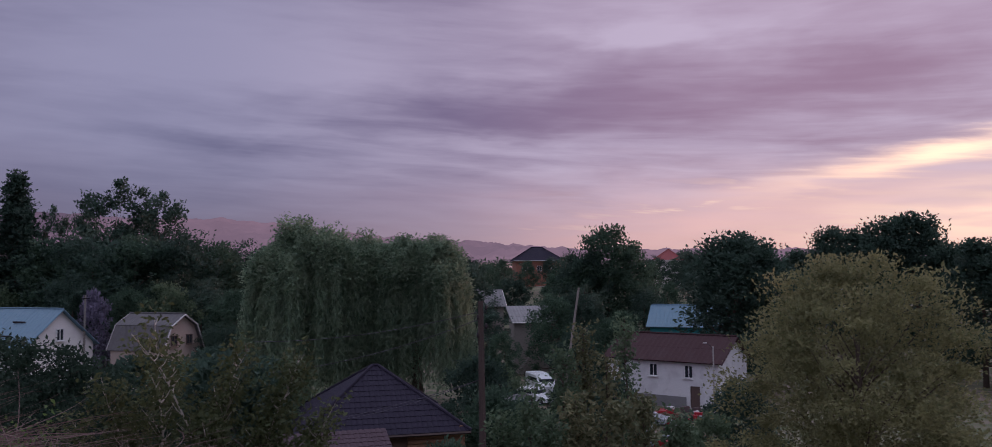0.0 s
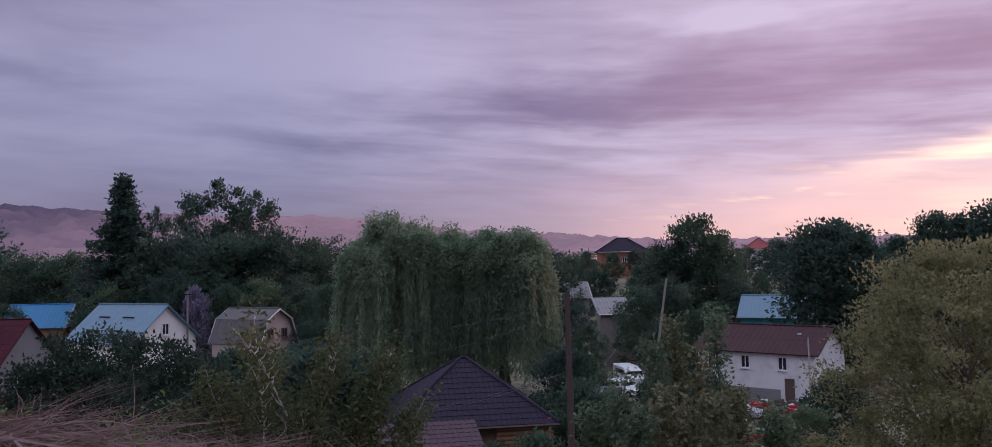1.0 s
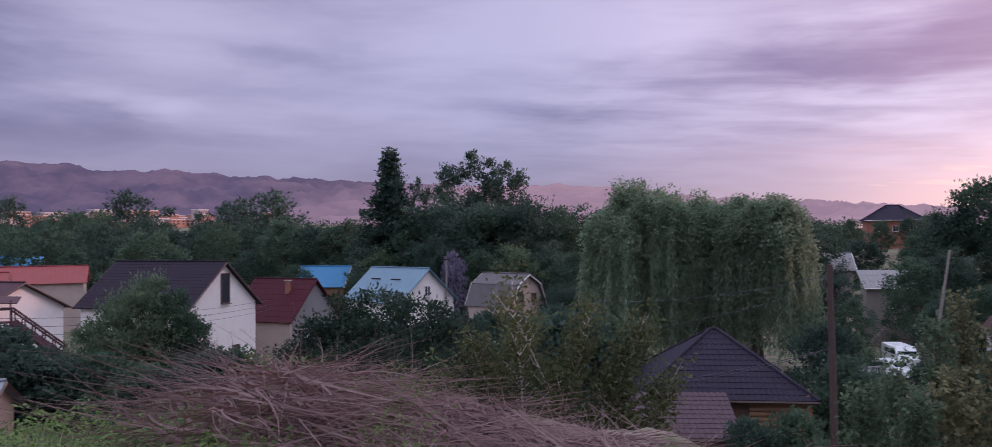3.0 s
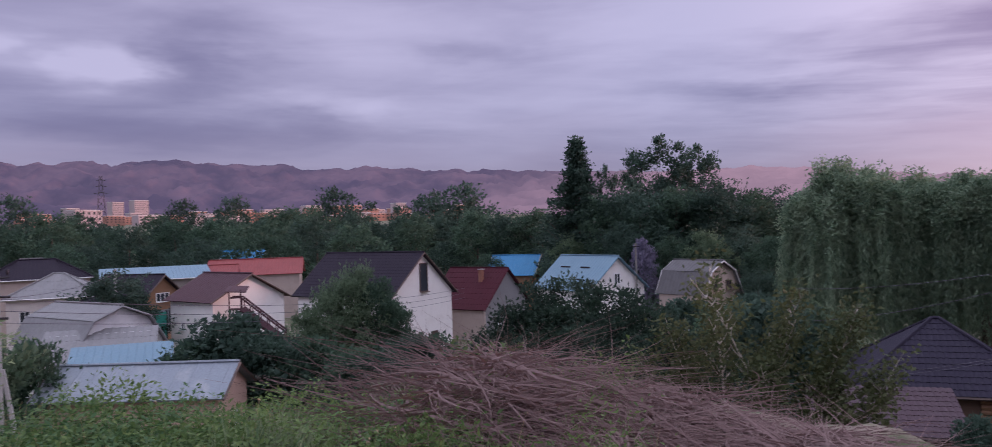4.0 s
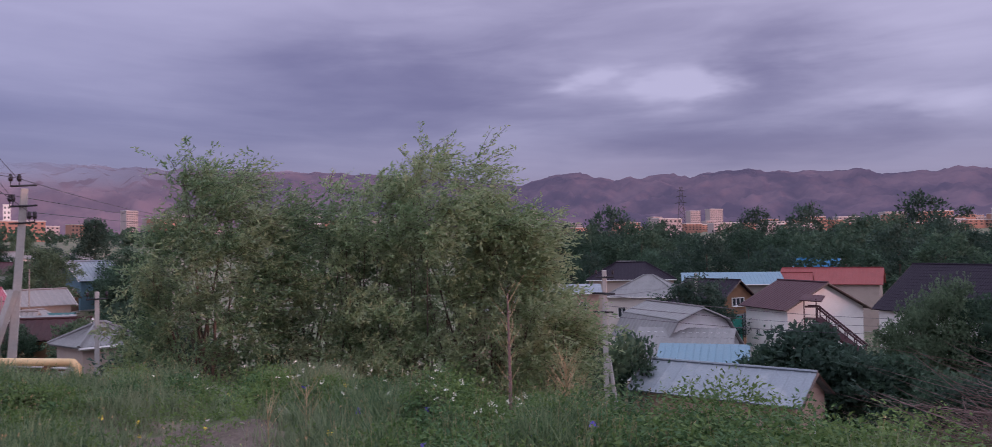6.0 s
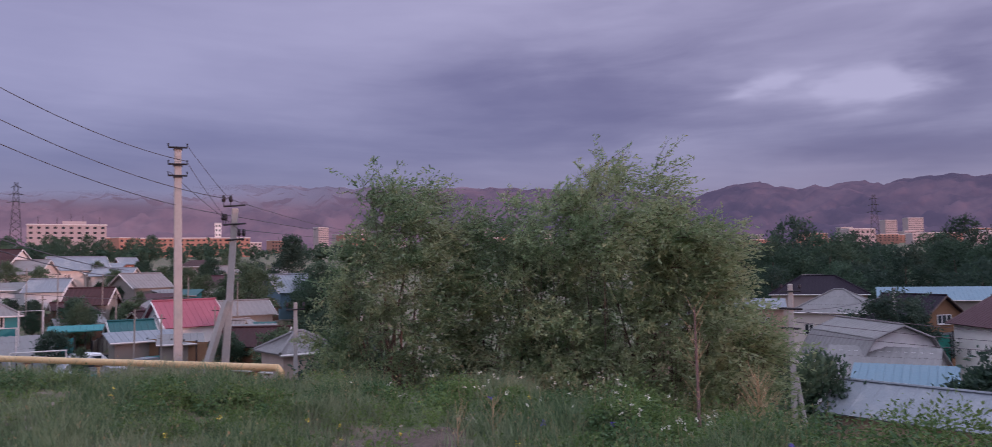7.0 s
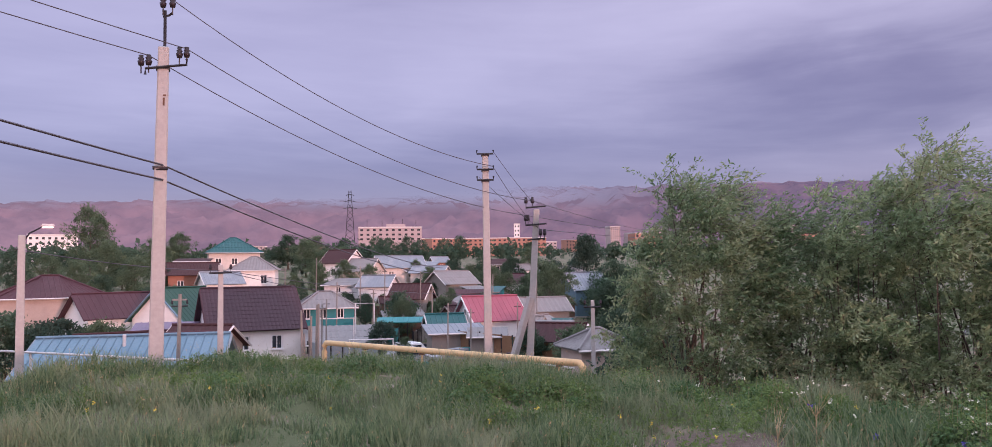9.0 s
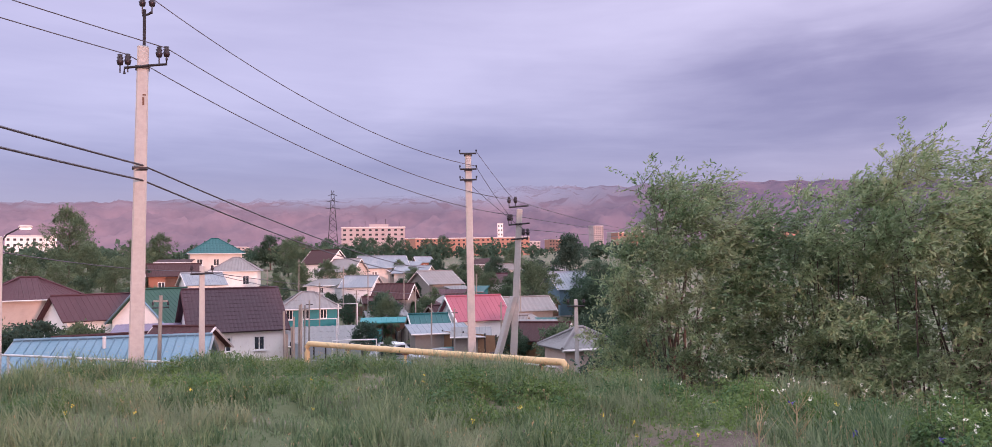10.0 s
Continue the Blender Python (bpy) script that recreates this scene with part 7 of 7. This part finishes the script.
def pylon(az, d, el, label):
    g = on_ground(az, d)
    e = thing("lattice_pylon", label, "pylon", g, az)
    h = d * math.tan(radians(el)) - g.z
    w0, w1 = h * 0.085, h * 0.016
    for sx in (-1, 1):
        for sy in (-1, 1):
            part("leg", tubes(([(sx * w0, sy * w0, -1), (sx * w1, sy * w1, h)], [h * 0.0042, h * 0.003], 4)), M["iron"], e)
    bm = bmesh.new()
    n = 11
    for i in range(n):
        k0, k1 = i / n, (i + 1) / n
        a0, a1 = w0 + (w1 - w0) * k0, w0 + (w1 - w0) * k1
        for s in (-1, 1):
            tube(bm, [(-a0, s * a0, h * k0), (a1, s * a1, h * k1)], h * 0.0016, 3, False)
            tube(bm, [(a0, s * a0, h * k0), (-a1, s * a1, h * k1)], h * 0.0016, 3, False)
            tube(bm, [(s * a0, -a0, h * k0), (s * a1, a1, h * k1)], h * 0.0016, 3, False)
    part("lattice", bm, M["iron"], e)
    for k, a in ((0.74, 0.10), (0.84, 0.08), (0.93, 0.06)):
        part("crossarm", tubes(([(-a * h, 0, h * k), (0, 0, h * (k + 0.02)), (a * h, 0, h * k)], h * 0.004, 4)), M["iron"], e)


def vehicles():
    def car(label, az, d, turn, paint, L=4.2, W=1.7, H=1.45, van=False, dz=0.0, name="car"):
        e = thing(name, label, "van" if van else "car", on_ground(az, d) + Vector((0, 0, dz)), az + turn)
        prof = [(-L / 2, 0.3), (L / 2, 0.3), (L / 2, 0.95), (L * 0.42, 1.3), (L * 0.25, H), (-L * 0.48, H), (-L / 2, 1.2)] if van else \
               [(-L / 2, 0.3), (L / 2, 0.3), (L / 2, 0.68), (L * 0.24, 0.85), (L * 0.08, H), (-L * 0.28, H), (-L * 0.42, 0.92), (-L / 2, 0.85)]
        bm = bmesh.new()
        rows = []
        for y, k in ((-W / 2, 0.96), (-W / 2 + 0.12, 1), (W / 2 - 0.12, 1), (W / 2, 0.96)):
            rows.append([bm.verts.new((x * k, y, 0.3 + (z - 0.3) * k)) for x, z in prof])
        for a, b in zip(rows, rows[1:]):
            for i in range(len(prof)):
                j = (i + 1) % len(prof)
                bm.faces.new((a[i], a[j], b[j], b[i]))
        bm.faces.new(rows[0][::-1]), bm.faces.new(rows[-1])
        bmesh.ops.recalc_face_normals(bm, faces=bm.faces)
        part("body", bm, paint, e, smooth=False)
        zc = 1.45 if van else 1.1
        if van:
            part("windscreen", boxes(((L * 0.34, 0, 1.42), (0.55, W * 0.86, 0.42))), M["glass"], e)
            part("side_window", boxes(((0, 0, 1.5), (L * 0.6, W + 0.02, 0.4))), M["glass"], e)
        else:
            part("side_window", boxes(((-L * 0.10, 0, 1.12), (L * 0.36, W + 0.02, 0.30))), M["glass"], e)
            part("windscreen", boxes(((L * 0.165, 0, 1.1), (0.34, W * 0.84, 0.32))), M["glass"], e)
        for sx in (-0.31, 0.31):
            for sy in (-1, 1):
                w = part("wheel", tubes(([(L * sx, sy * (W / 2 - 0.16), 0.31), (L * sx, sy * (W / 2 + 0.01), 0.31)], 0.31, 12)), M["tyre"], e)
                part("rim", tubes(([(L * sx, sy * (W / 2 + 0.002), 0.31), (L * sx, sy * (W / 2 + 0.02), 0.31)], 0.17, 10)), M["cargrey"], w)
        for sy in (-0.3, 0.3):
            part("headlight", boxes(((L / 2 - 0.02, sy * W * 1.1, 0.62), (0.06, 0.26, 0.14))), M["frame"], e)
    car("white van parked in the yard", -3.1, 82, -70, M["carwhite"], 4.4, 1.8, 2.0, True, name="van")
    car("white car parked in the yard", -2.6, 76, -35, M["carwhite"])
    car("red car parked by the white house", -8.8, 70, 20, M["carred"])
    car("dark car parked by the white house", -10.0, 66, -15, M["cargrey"])
    car("white car parked below the cottage", 22.6, 84, -20, M["carwhite"], dz=0.0)
    car("pale car by the grey fence", 59.6, 78, 10, M["carwhite"])
    car("pale car in the yard", 116.0, 50, 0, M["carwhite"])
    car("silver car in the yard", 114.8, 58, 15, M["cargrey"])
    car("white car by the sheds", 114.7, 62, 30, M["carwhite"])


def yards():
    # fences as posts with sheet panels between them
    def fence(label, az0, d0, az1, d1, n, h, mat, dz=0.0):
        e = thing("fence", label, "fence", (0, 0, 0))
        pts = [spot(az0, d0).lerp(spot(az1, d1), i / n) for i in range(n + 1)]
        for p in pts:
            z = ground_z(p) + dz
            part("post", boxes(((p.x, p.y, z + h / 2), (0.1, 0.1, h + 0.3))), M["iron"], e)
        for p, q in zip(pts, pts[1:]):
            z = (ground_z(p) + ground_z(q)) / 2 + dz
            m = (p + q) / 2
            t = math.degrees(math.atan2(q.y - p.y, q.x - p.x))
            part("panel", boxes(((m.x, m.y, z + h / 2 + 0.05), ((q - p).length - 0.12, 0.04, h), t)), mat, e)
    fence("grey sheet-metal yard fence", 63.6, 77, 58.0, 86, 6, 2.2, M["fence"], 3.2)
    fence("green sheet-metal gate panels", 60.4, 80, 59.0, 81.5, 2, 2.4, M["greenfence"], 3.0)
    fence("grey yard fence before the cream house", 121.8, 63, 117.0, 60, 6, 1.5, M["fence"])
    fence("teal fence beside the teal house", 118.6, 74, 115.6, 70, 4, 1.9, M["tealpaint"])
    fence("weathered plank fence by the shacks", 111.4, 68, 105.2, 63, 8, 1.7, M["timber"])
    fence("rusty sheet fence across the yards", 119.5, 78, 112.4, 82, 9, 1.5, M["rust"])
    fence("grey board fence between two yards", 114.6, 72, 112.8, 92, 8, 1.4, M["greywood"])
    fence("dark board fence on the slope", 121.5, 104, 115.2, 98, 9, 1.3, M["log"])
    fence("pale board fence on the slope", 118.8, 128, 113.0, 122, 9, 1.3, M["whitewash"])
    fence("grey plank fence behind the pipe", 110, 50, 103.6, 44, 8, 1.4, M["greywood"])
    fence("dull yard fence by the white house", -8.0, 74, -2.0, 88, 7, 1.3, M["greywood"])
    fence("grey fence below the cottage", 25.0, 80, 20.4, 86, 6, 1.4, M["fence"])
    # canopy on posts by the teal house
    e = thing("canopy", "teal sheet canopy on thin posts", "canopy", on_ground(115.0, 76), 115)
    for x in (-2.4, 0, 2.4):
        for y in (-1.2, 1.2):
            part("post", boxes(((x, y, 1.1), (0.08, 0.08, 2.3))), M["iron"], e)
    v, f = sheet((-2.8, -1.5, 2.2), (2.8, -1.5, 2.2), (2.8, 1.5, 2.5), (-2.8, 1.5, 2.5), "seam", 0.5)
    part("roof_slope", mesh_of("roof_slope", v, f, M["tealpaint"]), None, e)
    # upright old logs
    rng = random.Random(3)
    tall = 40 * math.tan(radians(-1.1)) - float(land(121.6, 40))
    e = thing("log_stack", "stack of old grey upright logs", "logs", on_ground(121.6, 40), 121)
    for i in range(9):
        x = -0.40 + i * 0.09
        part("log", tubes(([(x, rng.uniform(-0.2, 0.2), -0.3), (x + rng.uniform(-0.12, 0.12), rng.uniform(-0.2, 0.2), tall * rng.uniform(0.4, 0.92))], [0.065, 0.05], 7)), M["greywood"], e)
    # leaning timber pole before the workshop
    pole_h = 39 * math.tan(radians(-1.2)) - float(land(130.1, 39))
    e = thing("timber_pole", "thin weathered timber pole with a short crossbar", "pole", on_ground(130.1, 39), 130)
    part("pole", tubes(([(0, 0, -0.4), (0.12, 0, pole_h)], [0.10, 0.075], 8)), M["greywood"], e)
    part("crossbar", boxes(((0.1, 0, pole_h - 0.25), (0.6, 0.06, 0.07))), M["greywood"], e)
    # odd posts and poles that stand about the yards
    for az, d, el in ((119.9, 72, -0.6), (117.4, 70, -1.2), (116.6, 84, 0.3), (112.2, 64, -2.2), (110.6, 58, -2.6), (107.3, 60, -2.2), (123.4, 96, 0.4), (105.9, 84, -0.6), (118.3, 92, 0.5), (114.1, 88, 0.1), (121.3, 112, 1.1), (113.3, 76, -1.0), (109.0, 86, -0.2), (120.6, 60, -1.8), (120.9, 61, -2.1)):
        tall = max(1.8, d * math.tan(radians(el)) - float(land(az, d)))
        e = thing("yard_pole", "thin weathered yard pole with a wire bracket", "pole", on_ground(az, d), az, "yard poles")
        part("pole", tubes(([(0, 0, -0.3), (0.06, 0, tall)], [0.075, 0.055], 6)), M["greywood"], e)
        part("bracket", boxes(((0.06, 0, tall - 0.3), (0.5, 0.05, 0.05))), M["iron"], e)
    # thin white pipes bent over the yard gates
    for az0, az1, d, el in ((121.0, 118.7, 62, -3.1), (118.6, 117.3, 66, -2.1), (119.0, 116.0, 54, -4.6)):
        a, b = spot(az0, d, d * math.tan(radians(el))), spot(az1, d, d * math.tan(radians(el)))
        e = thing("gate_pipe", "thin white gas pipe bent square over a yard gate", "pipe", (0, 0, 0))
        part("pipe", tubes(([(a.x, a.y, ground_z(a) - 0.2), a, b, (b.x, b.y, ground_z(b) - 0.2)], 0.055, 8)), M["trim"], e)
        part("collar", tubes(([(a.x, a.y, ground_z(a)), (a.x, a.y, ground_z(a) + 0.25)], 0.09, 8)), M["iron"], e)
    # outside stair of the box house
    g = on_ground(53.0, 75.5) + Vector((0, 0, 2.3))
    e = thing("outside_stair", "brown timber outside stair with a canopy", "stair", g, 44)
    for x, h in ((2.1, 0.2), (0.4, 1.6)):
        part("post", boxes(((x, 0, h / 2 - 1.2), (0.12, 0.9, h + 2.4))), M["brownroof"], e)
    for i in range(13):
        part("tread", boxes(((-1.6 + i * 0.30, 0, 3.4 - i * 0.25), (0.34, 1.1, 0.05))), M["brownroof"], e)
    for y in (-0.58, 0.58):
        part("stringer", tubes(([(-1.7, y, 3.42), (2.2, y, 0.2)], 0.27, 4)), M["brownroof"], e)
        part("handrail", tubes(([(-2.6, y, 4.5), (-1.7, y, 4.5), (2.2, y, 1.2)], 0.09, 5)), M["brownroof"], e)
        for i in range(6):
            part("baluster", boxes(((-1.6 + i * 0.72, y, 3.9 - i * 0.60), (0.09, 0.09, 1.05))), M["brownroof"], e)
    part("landing", boxes(((-2.2, 0, 3.42), (1.2, 1.2, 0.1))), M["brownroof"], e)
    for x in (-2.7, -1.7):
        part("post", boxes(((x, -0.55, 1.4), (0.1, 0.1, 7.6))), M["brownroof"], e)
    v, f = sheet((-3.0, -0.9, 5.1), (-1.2, -0.9, 5.0), (-1.2, 0.9, 5.4), (-3.0, 0.9, 5.5), "seam", 0.5)
    part("canopy", mesh_of("canopy", v, f, M["brownroof"]), None, e)
    # outside stair and platform of the grey hut
    e = thing("outside_stair", "grey timber stair on crossed legs", "stair", on_ground(-2.0, 96), -2)
    for i in range(9):
        part("tread", boxes(((-0.9 + i * 0.22, 0, 0.4 + i * 0.28), (0.26, 0.9, 0.05))), M["greywood"], e)
    for y in (-0.45, 0.45):
        part("stringer", tubes(([(-1.1, y, 0.0), (1.1, y, 2.8)], 0.06, 4)), M["greywood"], e)
        part("leg", tubes(([(-0.6, y, -0.2), (1.2, y, 2.8)], 0.06, 4), ([(1.2, y, -0.2), (0.4, y, 2.0)], 0.06, 4)), M["greywood"], e)
    # scrap in the white house's yard
    rng = np.random.default_rng(41)
    for i in range(70):
        az, d = rng.uniform(-15.6, -8.2), rng.uniform(56, 73)
        g = on_ground(az, d)
        s = rng.uniform(0.25, 0.9, 3)
        o = part("scrap_piece", boxes(((0, 0, s[2] * 0.3), (s[0], s[1], s[2] * 0.6), 0.0, 0.04)), [M["junk"], M["carred"], M["fence"], M["rust"], M["whitewash"]][i % 5])
        o.matrix_world = Matrix.Translation(g) @ Matrix.Rotation(rng.uniform(0, 6), 4, "Z")
        tagged(o, "worn piece of scrap lying in the yard", "scrap", "yard scrap")
    for i in range(90):
        az, d = rng.uniform(104, 121), rng.uniform(50, 76)
        g = on_ground(az, d)
        s = rng.uniform(0.25, 1.3, 3)
        o = part("scrap_piece", boxes(((0, 0, s[2] * 0.3), (s[0], s[1], s[2] * 0.6), 0.0, 0.04)), [M["junk"], M["greywood"], M["zinc"], M["tealpaint"]][i % 4])
        o.matrix_world = Matrix.Translation(g) @ Matrix.Rotation(rng.uniform(0, 6), 4, "Z")
        tagged(o, "odd piece of yard clutter near the sheds", "scrap", "yard scrap")
    # stones on the bare patches of the knoll
    for i in range(26):
        az, r = (rng.normal(116.5, 1.6), rng.normal(11.6, 0.5)) if i % 2 else (rng.normal(96, 5), rng.normal(8.3, 0.8))
        bm = bmesh.new()
        bmesh.ops.create_icosphere(bm, subdivisions=2, radius=rng.uniform(0.03, 0.11))
        for v in bm.verts:
            v.co *= 1 + 0.35 * noise.noise(v.co * 14 + Vector((i, 0, 0)))
            v.co.z *= 0.6
        o = part("stone", bm, M["stone"])
        o.location = on_ground(az, r)
        tagged(o, "rough pale stone lying on bare earth", "stone", "stones on the knoll")
    # a pale block lying in the dry brushwood
    o = part("rubble_block", boxes(((0, 0, 0.06), (0.22, 0.14, 0.12), 20, 0.02)), M["stone"])
    o.location = on_ground(39.3, 9.6) + Vector((0, 0, 0.35))
    tagged(o, "pale broken block lying on brushwood", "rubble")


ENDS = power_poles()
wires(ENDS)
pipes()
street_lamps()
pylon(62.8, 620, 4.3, "dark lattice power pylon above the trees")
pylon(119.0, 420, 5.8, "rust-dark lattice pylon beyond the gardens")
pylon(39.0, 640, 2.9, "small lattice pylon above the far trees")
vehicles()
yards()
